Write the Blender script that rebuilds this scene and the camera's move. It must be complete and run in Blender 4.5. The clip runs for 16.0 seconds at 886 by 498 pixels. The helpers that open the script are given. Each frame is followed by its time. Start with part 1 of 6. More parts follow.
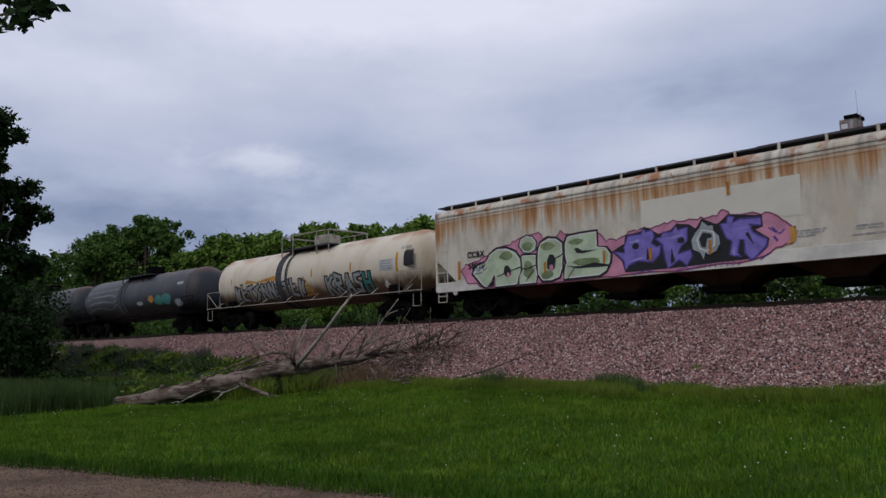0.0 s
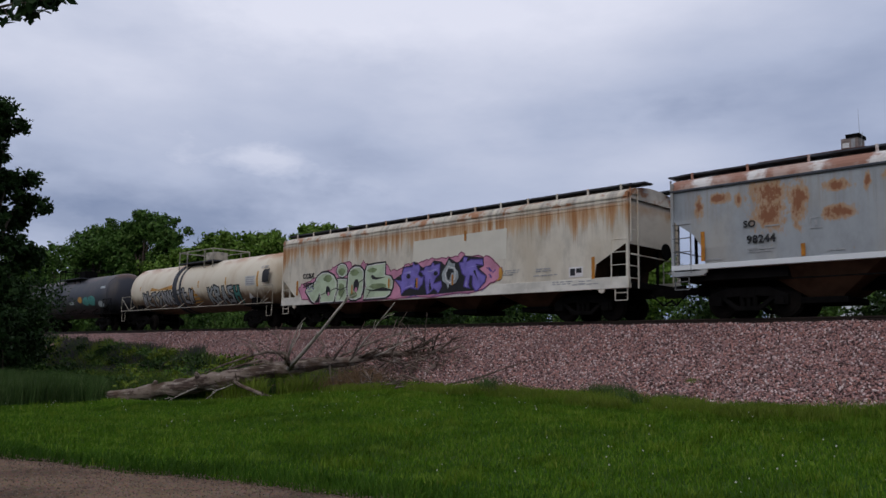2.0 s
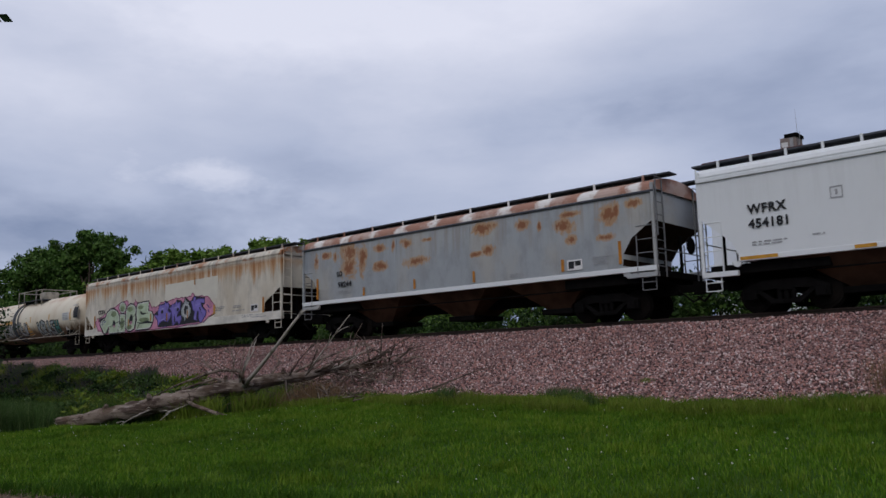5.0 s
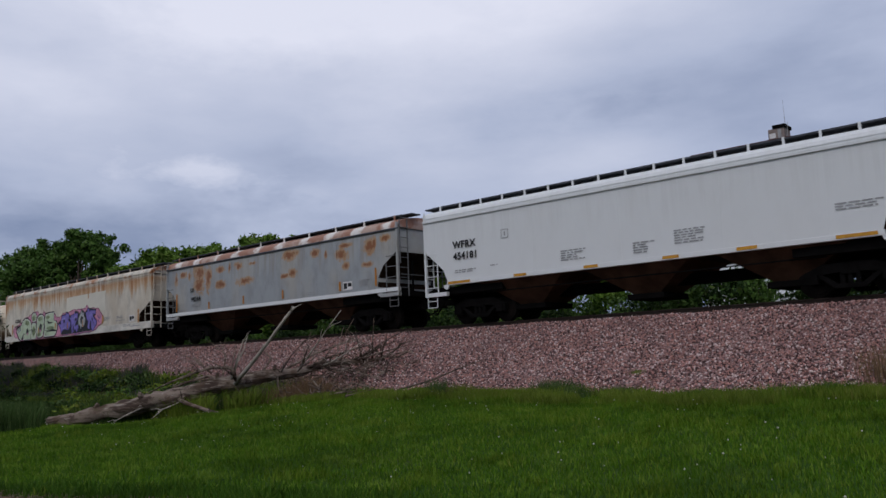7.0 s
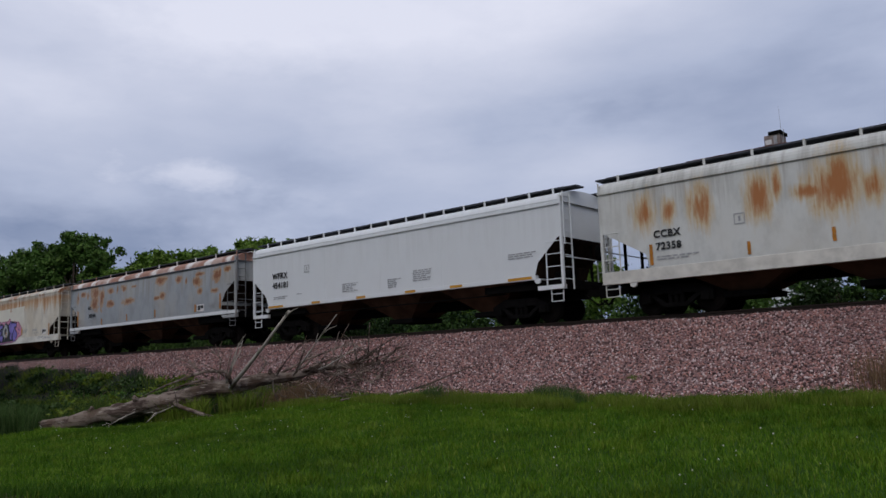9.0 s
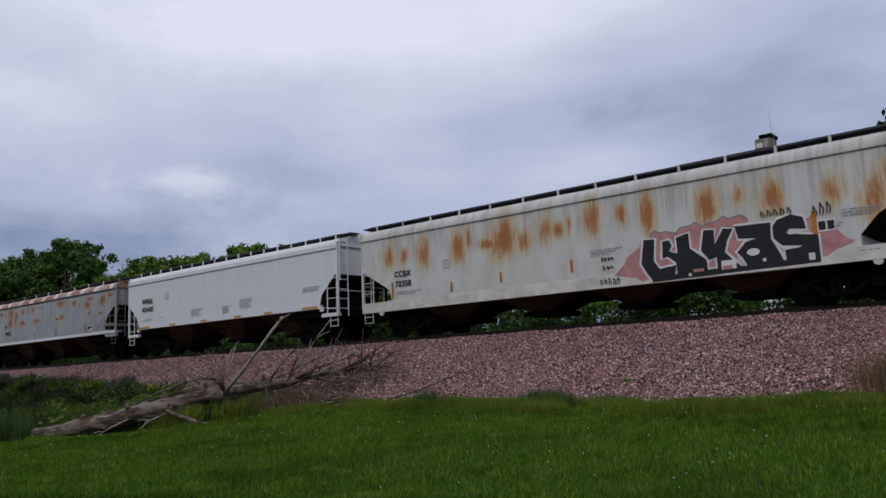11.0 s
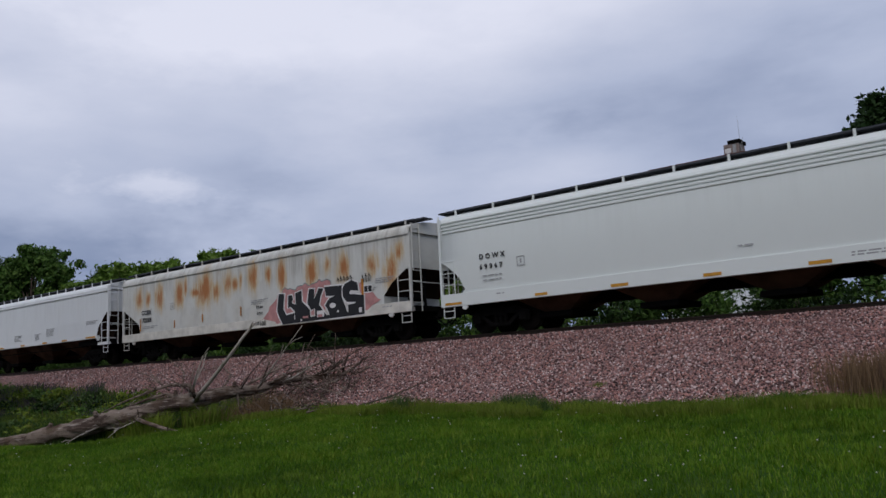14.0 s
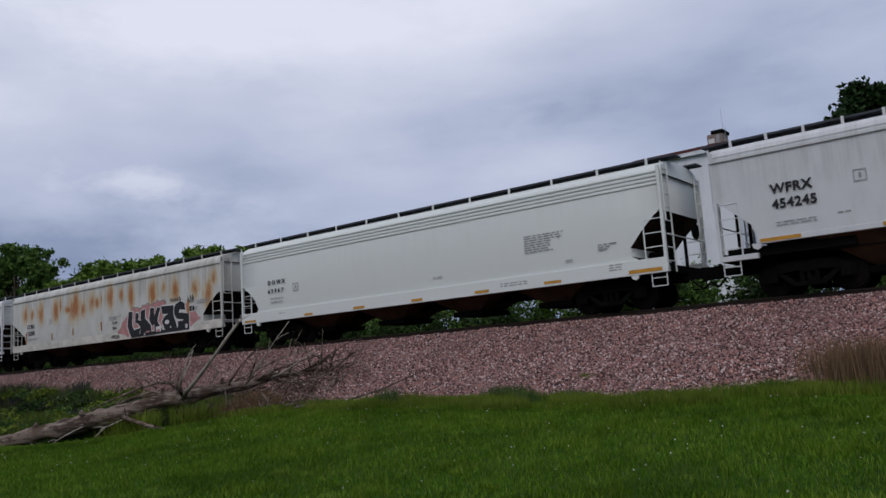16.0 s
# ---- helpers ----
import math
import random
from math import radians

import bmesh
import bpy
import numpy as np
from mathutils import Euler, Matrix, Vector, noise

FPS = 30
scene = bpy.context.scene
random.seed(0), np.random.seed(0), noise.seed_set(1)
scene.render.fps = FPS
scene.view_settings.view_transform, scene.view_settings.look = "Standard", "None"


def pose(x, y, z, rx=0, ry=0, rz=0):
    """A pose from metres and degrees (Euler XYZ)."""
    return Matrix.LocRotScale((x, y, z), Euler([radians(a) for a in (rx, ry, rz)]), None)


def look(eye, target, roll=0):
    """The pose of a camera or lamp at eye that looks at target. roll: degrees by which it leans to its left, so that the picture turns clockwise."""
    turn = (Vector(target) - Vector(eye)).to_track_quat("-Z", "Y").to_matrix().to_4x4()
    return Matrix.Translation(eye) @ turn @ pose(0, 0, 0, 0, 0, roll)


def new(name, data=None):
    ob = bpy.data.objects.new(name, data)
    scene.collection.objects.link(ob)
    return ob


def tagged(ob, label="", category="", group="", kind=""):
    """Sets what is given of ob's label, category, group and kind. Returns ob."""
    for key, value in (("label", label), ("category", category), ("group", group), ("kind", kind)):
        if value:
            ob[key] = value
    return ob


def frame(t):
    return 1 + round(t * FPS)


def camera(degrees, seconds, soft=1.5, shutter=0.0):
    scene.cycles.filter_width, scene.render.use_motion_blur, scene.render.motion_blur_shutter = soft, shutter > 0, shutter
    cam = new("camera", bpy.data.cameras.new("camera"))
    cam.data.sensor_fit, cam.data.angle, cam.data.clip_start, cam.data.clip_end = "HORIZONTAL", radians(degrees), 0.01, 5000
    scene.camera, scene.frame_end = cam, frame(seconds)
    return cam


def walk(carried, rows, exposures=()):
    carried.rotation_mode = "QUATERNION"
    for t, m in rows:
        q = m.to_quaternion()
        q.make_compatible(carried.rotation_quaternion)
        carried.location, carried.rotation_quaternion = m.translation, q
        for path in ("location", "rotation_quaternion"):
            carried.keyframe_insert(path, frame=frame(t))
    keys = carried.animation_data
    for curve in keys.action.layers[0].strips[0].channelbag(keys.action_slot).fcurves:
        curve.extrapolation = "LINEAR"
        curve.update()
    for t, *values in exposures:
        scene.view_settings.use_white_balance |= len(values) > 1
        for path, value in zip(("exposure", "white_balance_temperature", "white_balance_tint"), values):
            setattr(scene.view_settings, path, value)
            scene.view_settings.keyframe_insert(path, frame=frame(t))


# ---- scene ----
# camera: a hand-held camera at one standpoint that turns a little
cam = camera(57.53, 16.0, soft=1.5, shutter=0.15)
EYE = (0.0, 0.0, 1.5)
TURNS = [(0, 45.03, 7.06, 0.99), (0.5, 45.01, 7.09, 0.51), (1, 44.80, 7.24, -0.06), (1.5, 44.67, 7.39, -1.34),
         (2, 44.67, 7.42, -0.93), (2.5, 44.30, 7.42, -0.89), (3, 42.88, 7.35, -0.62), (3.5, 42.64, 7.48, 0.93),
         (4, 42.38, 7.98, 0.72), (4.5, 42.00, 8.09, 1.08), (7, 41.07, 7.67, 2.24), (7.5, 40.95, 7.54, 1.95),
         (8, 40.90, 7.52, 2.01), (8.5, 40.86, 7.65, 2.03), (9, 40.77, 7.98, 2.01), (11.5, 40.11, 8.39, 2.69),
         (12, 39.75, 8.42, 2.85), (12.5, 39.31, 8.51, 2.58), (13, 38.83, 8.51, 2.75), (13.5, 38.66, 8.56, 2.91),
         (14, 38.43, 8.56, 2.87), (14.5, 37.67, 8.50, 2.93), (15, 37.37, 8.43, 2.97), (15.5, 37.46, 8.22, 3.24),
         (16, 37.57, 8.04, 3.77)]
walk(cam, [(t, pose(*EYE, 90 + pitch, roll, yaw)) for t, yaw, pitch, roll in TURNS])

# how far the train has rolled at each time
TRAVEL = [(0, 0.0), (1, -5.02), (2, -10.10), (3, -15.14), (4, -20.19), (4.5, -22.69), (7, -35.25), (8, -40.29), (9, -45.23),
          (11.5, -57.78), (12.5, -62.70), (13.5, -67.69), (14.5, -72.70), (15.5, -77.67), (16, -80.03)]
TRACK_Y, RAIL_Z = 23.1, 2.65

# ---- light: a bright overcast sky with a soft sun behind the clouds ----
world = bpy.data.worlds.new("sky")
scene.world = world
world.use_nodes = True
wn, wl = world.node_tree.nodes, world.node_tree.links
wn.clear()
out = wn.new("ShaderNodeOutputWorld")
bg = wn.new("ShaderNodeBackground")
bg.inputs["Strength"].default_value = 1.0
sky = wn.new("ShaderNodeTexSky")
sky.sky_type, sky.sun_disc, sky.sun_elevation, sky.sun_rotation = "NISHITA", False, radians(38), radians(205)
skyscale = wn.new("ShaderNodeVectorMath")
skyscale.operation = "SCALE"
skyscale.inputs["Scale"].default_value = 0.05
wl.new(sky.outputs[0], skyscale.inputs[0])
tc = wn.new("ShaderNodeTexCoord")


def wnoise(scale, detail, rough, stretch=(1, 1, 2.2), turn=(0, 0, 0), shift=(0, 0, 0)):
    mp = wn.new("ShaderNodeMapping")
    mp.inputs["Scale"].default_value = stretch
    mp.inputs["Rotation"].default_value = [radians(a) for a in turn]
    mp.inputs["Location"].default_value = shift
    wl.new(tc.outputs["Generated"], mp.inputs[0])
    n = wn.new("ShaderNodeTexNoise")
    n.inputs["Scale"].default_value, n.inputs["Detail"].default_value, n.inputs["Roughness"].default_value = scale, detail, rough
    wl.new(mp.outputs[0], n.inputs["Vector"])
    return n.outputs["Fac"]


def wmath(op, a, b, clamp=False):
    n = wn.new("ShaderNodeMath")
    n.operation, n.use_clamp = op, clamp
    for i, v in enumerate((a, b)):
        if isinstance(v, (int, float)):
            n.inputs[i].default_value = v
        else:
            wl.new(v, n.inputs[i])
    return n.outputs[0]


sep = wn.new("ShaderNodeSeparateXYZ")
wl.new(tc.outputs["Generated"], sep.inputs[0])
clouds = wmath("ADD", wmath("ADD", wmath("MULTIPLY", wnoise(1.4, 3, 0.45, (1, 1, 2.6), shift=(0.9, 0.4, 0.2)), 0.62), wmath("MULTIPLY", wnoise(3.2, 5, 0.5, (1, 1, 3.4), shift=(2.1, 0.7, 0.3)), 0.28)), wmath("MULTIPLY", wnoise(9.0, 5, 0.55, (1, 1, 2.8)), 0.10))
# heavier, bluer cloud low down, thinner and whiter higher up
high = wmath("MULTIPLY", wmath("SUBTRACT", wmath("MINIMUM", wmath("MAXIMUM", sep.outputs[2], 0.0), 0.5), 0.24), 1.15)
ramp = wn.new("ShaderNodeValToRGB")
ramp.color_ramp.elements[0].position, ramp.color_ramp.elements[0].color = 0.30, (0.20, 0.25, 0.39, 1)
ramp.color_ramp.elements[1].position, ramp.color_ramp.elements[1].color = 0.80, (0.70, 0.72, 0.84, 1)
mid = ramp.color_ramp.elements.new(0.48)
mid.color = (0.40, 0.45, 0.60, 1)
side = wmath("MULTIPLY", wmath("ADD", sep.outputs[0], 0.62), -0.12)


def bank(centre, size, gain, fine=5.0, rag=2.2):
    """A loose bank of cloud about one direction: lighter or bluer than the rest."""
    mp = wn.new("ShaderNodeMapping")
    mp.inputs["Location"].default_value = [-c for c in centre]
    wl.new(tc.outputs["Generated"], mp.inputs[0])
    sc = wn.new("ShaderNodeVectorMath")
    sc.operation = "DIVIDE"
    sc.inputs[1].default_value = size
    wl.new(mp.outputs[0], sc.inputs[0])
    ln = wn.new("ShaderNodeVectorMath")
    ln.operation = "LENGTH"
    wl.new(sc.outputs[0], ln.inputs[0])
    d = wmath("ADD", ln.outputs["Value"], wmath("MULTIPLY", wmath("SUBTRACT", wnoise(fine, 5, 0.6), 0.5), rag))
    return wmath("MULTIPLY", wmath("SUBTRACT", 1.0, d, True), gain)


BANKS = [((-0.828, 0.512, 0.228), (0.075, 0.11, 0.02), 0.17, 11.0, 3.6), ((-0.90, 0.44, 0.205), (0.10, 0.10, 0.02), 0.06), ((-0.69, 0.67, 0.27), (0.28, 0.34, 0.08), -0.10),
         ((-0.89, 0.42, 0.15), (0.40, 0.40, 0.07), -0.19), ((-0.87, 0.36, 0.32), (0.35, 0.40, 0.10), 0.10), ((-0.60, 0.68, 0.41), (0.50, 0.40, 0.09), 0.10),
         ((-0.52, 0.82, 0.225), (0.24, 0.20, 0.035), 0.08), ((-0.30, 0.90, 0.33), (0.24, 0.30, 0.12), -0.06)]
puff = bank(*BANKS[0])
for spec_ in BANKS[1:]:
    puff = wmath("ADD", puff, bank(*spec_))
wl.new(wmath("ADD", wmath("ADD", wmath("ADD", clouds, high), side), puff), ramp.inputs[0])
grad = wn.new("ShaderNodeVectorMath")
grad.operation = "SCALE"
wl.new(ramp.outputs[0], grad.inputs[0])
grad.inputs["Scale"].default_value = 1.32
mixc = wn.new("ShaderNodeMixRGB")
mixc.inputs[0].default_value = 0.9
wl.new(skyscale.outputs[0], mixc.inputs[1])
wl.new(grad.outputs[0], mixc.inputs[2])
wl.new(mixc.outputs[0], bg.inputs["Color"])
wl.new(bg.outputs[0], out.inputs["Surface"])

sun = new("sun", bpy.data.lights.new("sun", "SUN"))
sun.data.energy, sun.data.angle, sun.data.color = 0.85, radians(25), (1.0, 0.96, 0.9)
sun.matrix_world = look((20, -50, 54), (-12, 12, 0))
scene.view_settings.exposure = -0.2
# ---- materials ----
class Mat:
    """A small builder of node materials in object space."""

    def __init__(self, name, color=(0.5, 0.5, 0.5), rough=0.6, metal=0.0, gloss=0.3):
        self.m = bpy.data.materials.new(name)
        self.m.use_nodes = True
        self.n, self.l = self.m.node_tree.nodes, self.m.node_tree.links
        self.b = self.n["Principled BSDF"]
        self.b.inputs["Roughness"].default_value, self.b.inputs["Metallic"].default_value = rough, metal
        self.b.inputs["Specular IOR Level"].default_value = gloss
        self.tc = self.n.new("ShaderNodeTexCoord").outputs["Object"]
        self.col = self.rgb(color)

    def rgb(self, c):
        n = self.n.new("ShaderNodeRGB")
        n.outputs[0].default_value = (*c[:3], 1)
        return n.outputs[0]

    def put(self, socket, v):
        if isinstance(v, (int, float)):
            socket.default_value = v
        else:
            self.l.new(v, socket)

    def math(self, op, a, b=0.0, c=None, clamp=False):
        n = self.n.new("ShaderNodeMath")
        n.operation, n.use_clamp = op, clamp
        self.put(n.inputs[0], a), self.put(n.inputs[1], b)
        if c is not None:
            self.put(n.inputs[2], c)
        return n.outputs[0]

    def axis(self, k):
        n = self.n.new("ShaderNodeSeparateXYZ")
        self.l.new(self.tc, n.inputs[0])
        return n.outputs[k]

    def noise(self, scale, detail=4, rough=0.55, stretch=(1, 1, 1), shift=(0, 0, 0), distort=0.0):
        mp = self.n.new("ShaderNodeMapping")
        mp.inputs["Scale"].default_value, mp.inputs["Location"].default_value = stretch, shift
        self.l.new(self.tc, mp.inputs[0])
        n = self.n.new("ShaderNodeTexNoise")
        n.inputs["Scale"].default_value, n.inputs["Detail"].default_value = scale, detail
        n.inputs["Roughness"].default_value, n.inputs["Distortion"].default_value = rough, distort
        self.l.new(mp.outputs[0], n.inputs["Vector"])
        return n.outputs["Fac"]

    def grain(self, scale, heading, stretch, detail=6, rough=0.6):
        """Noise drawn out along a level direction, as in wood or bark."""
        mp = self.n.new("ShaderNodeMapping")
        mp.vector_type = "TEXTURE"
        mp.inputs["Rotation"].default_value, mp.inputs["Scale"].default_value = (0, 0, radians(heading)), (stretch, 1, 1)
        self.l.new(self.tc, mp.inputs[0])
        n = self.n.new("ShaderNodeTexNoise")
        n.inputs["Scale"].default_value, n.inputs["Detail"].default_value, n.inputs["Roughness"].default_value = scale, detail, rough
        self.l.new(mp.outputs[0], n.inputs["Vector"])
        return n.outputs["Fac"]

    def spots(self, places):
        """How near a point of a car's side is to the middle of the rust spots: rows of (x, z, half width, half height)."""
        x, z, acc = self.axis(0), self.axis(2), None
        for px, pz, rx, rz in places:
            u = self.math("MULTIPLY", self.math("SUBTRACT", x, px), 1 / rx)
            v = self.math("MULTIPLY", self.math("SUBTRACT", z, pz), 1 / rz)
            d = self.math("SUBTRACT", 1.0, self.math("SQRT", self.math("ADD", self.math("MULTIPLY", u, u), self.math("MULTIPLY", v, v))))
            acc = d if acc is None else self.math("MAXIMUM", acc, d)
        return self.math("MAXIMUM", acc, -0.6)

    def voronoi(self, scale, out="Color"):
        n = self.n.new("ShaderNodeTexVoronoi")
        n.inputs["Scale"].default_value = scale
        self.l.new(self.tc, n.inputs["Vector"])
        return n.outputs[out]

    def step(self, v, lo, hi):
        n = self.n.new("ShaderNodeMapRange")
        n.interpolation_type = "SMOOTHSTEP"
        n.inputs["From Min"].default_value, n.inputs["From Max"].default_value = lo, hi
        self.l.new(v, n.inputs[0])
        return n.outputs[0]

    def over(self, color, fac, kind="MIX"):
        n = self.n.new("ShaderNodeMixRGB")
        n.blend_type = kind
        self.put(n.inputs[0], fac)
        self.l.new(self.col, n.inputs[1])
        if isinstance(color, tuple):
            n.inputs[2].default_value = (*color[:3], 1)
        else:
            self.l.new(color, n.inputs[2])
        self.col = n.outputs[0]
        return self

    def bump(self, v, strength=0.3, dist=0.02):
        n = self.n.new("ShaderNodeBump")
        n.inputs["Strength"].default_value, n.inputs["Distance"].default_value = strength, dist
        self.l.new(v, n.inputs["Height"])
        self.l.new(n.outputs[0], self.b.inputs["Normal"])
        return self

    def random(self, out="Random"):
        return self.n.new("ShaderNodeObjectInfo").outputs[out]

    def island(self):
        return self.n.new("ShaderNodeNewGeometry").outputs["Random Per Island"]

    def done(self):
        self.l.new(self.col, self.b.inputs["Base Color"])
        return self.m


def plain(name, color, rough=0.6, metal=0.0, vary=0.25, scale=3.0, gloss=0.25):
    m = Mat(name, color, rough, metal, gloss)
    dark = tuple(c * (1 - vary) for c in color)
    n = m.noise(scale, 6, 0.6)
    m.over(dark, m.step(n, 0.35, 0.7)).bump(m.noise(scale * 14, 3), 0.15, 0.01)
    return m.done()


def painted(name, color, rust=0.5, top=4.04, grime=0.4, streak=(0.30, 0.12, 0.035), seed=0.0, lo=0.47, drawn=0.8, tone=(0.46, 0.26, 0.06), core=(0.22, 0.07, 0.02), eave=1.0, spots=(), wild=1.6, soft=0.7, dents=0.25):
    """Weathered car paint: rust that runs down from the eaves, and darker washes of dirt."""
    m = Mat(name, color, 0.55)
    z = m.axis(2)
    n1 = m.noise(1.1, 4, 0.6, (1.0, 0.05, 0.02), (seed, 0, 0))
    n2 = m.noise(5.5, 5, 0.65, (1.0, 0.05, 0.05), (seed + 3, 0, 0))
    n3 = m.noise(2.4, 6, 0.65, (1.0, 0.2, 0.5), (seed + 11, 0, 0))
    # broad dirt washes and runs of grey dirt
    m.over(tuple(c * 0.66 for c in color), m.math("MULTIPLY", m.step(n3, 0.40, 0.72), 0.8 * grime))
    m.over((0.44, 0.37, 0.27), m.math("MULTIPLY", m.step(m.noise(0.6, 5, 0.6, (1, 0.2, 0.5), (seed + 8, 0, 0)), 0.42, 0.7), 0.3 * grime + 0.35 * rust))
    run = m.math("ADD", m.math("MULTIPLY", n1, 0.5), m.math("MULTIPLY", n2, 0.5))
    dirt = m.math("SUBTRACT", z, m.math("SUBTRACT", top, m.math("MULTIPLY", run, 3.2)))
    m.over((0.24, 0.21, 0.18), m.math("MULTIPLY", m.math("MULTIPLY", m.step(dirt, 0.0, 1.0), m.step(n2, 0.42, 0.65)), 0.75 * grime))
    # rust that has run down from under the eaves, each run of its own length
    edge = m.math("SUBTRACT", z, m.math("SUBTRACT", top - 0.30, m.math("MULTIPLY", m.math("SUBTRACT", run, lo - 0.06), 4.6)))
    under = m.step(m.math("MULTIPLY", z, -1.0), -(top - 0.28), -(top - 0.55))
    above = m.math("MULTIPLY", m.step(m.noise(1.7, 6, 0.65, (1, 0.6, 1), (seed + 31, 0, 0)), 0.50, 0.60), m.step(z, top - 0.35, top - 0.25))
    m.over((0.46, 0.25, 0.10), m.math("MULTIPLY", m.math("MULTIPLY", m.step(edge, -0.1, 0.45), under), 0.75 * rust))
    m.over(streak, m.math("MULTIPLY", m.math("MULTIPLY", m.step(edge, 0.25, 0.8), under), m.math("MULTIPLY", m.step(n2, 0.38, 0.6), 0.9 * rust)))
    m.over((0.33, 0.15, 0.07), m.math("MULTIPLY", above, rust * eave))
    if spots:
        near = m.spots(spots)
        rag = m.math("ADD", m.math("MULTIPLY", m.math("SUBTRACT", m.noise(2.4, 7, 0.68, (1, 0.2, drawn), (seed + 21, 0, 0.4), 0.3), 0.5), wild), m.math("MULTIPLY", m.math("SUBTRACT", m.noise(16, 4, 0.6, (1, 0.2, drawn * 0.5), (seed + 2, 0, 0)), 0.5), 0.5 * wild))
        pm = m.math("ADD", near, rag)
        m.over(tone, m.math("MULTIPLY", m.step(pm, -0.15, -0.15 + soft), 0.68))
        m.over(core, m.math("MULTIPLY", m.step(pm, 0.32, 0.32 + 0.8 * soft), 0.85))
    m.bump(m.noise(2.2, 3, 0.5, (1, 0.3, 0.35), (seed, 0, 0)), dents, 0.02)
    return m.done()


# ---- mesh helpers ----
def link(name, bm, mat, parent=None, label="", smooth=False):
    me = bpy.data.meshes.new(name)
    if smooth:
        for f in bm.faces:
            f.smooth = True
    bm.to_mesh(me)
    bm.free()
    for mm in (mat if isinstance(mat, (list, tuple)) else [mat]):
        me.materials.append(mm)
    ob = new(name, me)
    if parent is not None:
        ob.parent = parent
    if label:
        tagged(ob, label)
    return ob


def part(name, bm, material, parent, label="", smooth=False):
    return link(name, bm, material, parent, label, smooth)


def thing(name, m, label, category, group="", kind=""):
    ob = new(name)
    ob.empty_display_size = 0.3
    ob.matrix_world = m
    return tagged(ob, label, category, group, kind)


def add_box(bm, x0, x1, y0, y1, z0, z1, m=None):
    vs = [bm.verts.new((x, y, z)) for x in (x0, x1) for y in (y0, y1) for z in (z0, z1)]
    for q in ((0, 1, 3, 2), (4, 6, 7, 5), (0, 4, 5, 1), (2, 3, 7, 6), (0, 2, 6, 4), (1, 5, 7, 3)):
        bm.faces.new([vs[i] for i in q])
    if m is not None:
        bmesh.ops.transform(bm, matrix=m, verts=vs)
    return vs


def box(x0, x1, y0, y1, z0, z1, bevel=0.0):
    bm = bmesh.new()
    add_box(bm, x0, x1, y0, y1, z0, z1)
    if bevel:
        bmesh.ops.bevel(bm, geom=bm.edges[:], offset=bevel, segments=2, affect="EDGES", profile=0.6)
    return bm


def add_bar(bm, a, b, r, sides=6, r2=None):
    """A round bar from a to b."""
    a, b = Vector(a), Vector(b)
    d = (b - a).normalized()
    u = d.cross(Vector((0, 0, 1)) if abs(d.z) < 0.9 else Vector((1, 0, 0))).normalized()
    w = d.cross(u)
    r2 = r if r2 is None else r2
    rings = []
    for p, rr in ((a, r), (b, r2)):
        rings.append([bm.verts.new(p + rr * (math.cos(k * math.tau / sides) * u + math.sin(k * math.tau / sides) * w)) for k in range(sides)])
    for k in range(sides):
        bm.faces.new((rings[0][k], rings[0][(k + 1) % sides], rings[1][(k + 1) % sides], rings[1][k]))
    bm.faces.new(rings[0][::-1]), bm.faces.new(rings[1])


def add_tube(bm, pts, radii, sides=8, rough=0.0):
    """A tapered tube through points."""
    pts = [Vector(p) for p in pts]
    rings = []
    u = None
    for i, p in enumerate(pts):
        d = (pts[min(i + 1, len(pts) - 1)] - pts[max(i - 1, 0)]).normalized()
        if u is None:
            u = d.cross(Vector((0, 0, 1)) if abs(d.z) < 0.9 else Vector((1, 0, 0))).normalized()
        u = (u - d * u.dot(d)).normalized()
        w = d.cross(u)
        ring = []
        for k in range(sides):
            a = k * math.tau / sides
            rr = radii[i] * (1 + rough * noise.noise(p * 3.1 + Vector((k * 1.7, 0, 0))))
            ring.append(bm.verts.new(p + rr * (math.cos(a) * u + math.sin(a) * w)))
        rings.append(ring)
    for r0, r1 in zip(rings, rings[1:]):
        for k in range(sides):
            bm.faces.new((r0[k], r0[(k + 1) % sides], r1[(k + 1) % sides], r1[k]))
    bm.faces.new(rings[0][::-1]), bm.faces.new(rings[-1])


def prism(outline, y0, y1):
    """A closed outline in x, z, given depth in y."""
    bm = bmesh.new()
    add_prism(bm, outline, y0, y1)
    return bm


def add_prism(bm, outline, y0, y1):
    a = [bm.verts.new((x, y0, z)) for x, z in outline]
    b = [bm.verts.new((x, y1, z)) for x, z in outline]
    f0, f1 = bm.faces.new(a), bm.faces.new(b[::-1])
    n = len(a)
    fs = [bm.faces.new((a[(i + 1) % n], a[i], b[i], b[(i + 1) % n])) for i in range(n)]
    bmesh.ops.recalc_face_normals(bm, faces=[f0, f1, *fs])


def lathe_x(rows, sides=32, y=0.0, z=0.0):
    """A body of revolution along x: rows of (x, radius)."""
    bm = bmesh.new()
    rings = []
    for x, r in rows:
        rings.append([bm.verts.new((x, y + r * math.sin(k * math.tau / sides), z + r * math.cos(k * math.tau / sides))) for k in range(sides)])
    for r0, r1 in zip(rings, rings[1:]):
        for k in range(sides):
            bm.faces.new((r0[k], r0[(k + 1) % sides], r1[(k + 1) % sides], r1[k]))
    bm.faces.new(rings[0][::-1]), bm.faces.new(rings[-1])
    bmesh.ops.recalc_face_normals(bm, faces=bm.faces[:])
    return bm


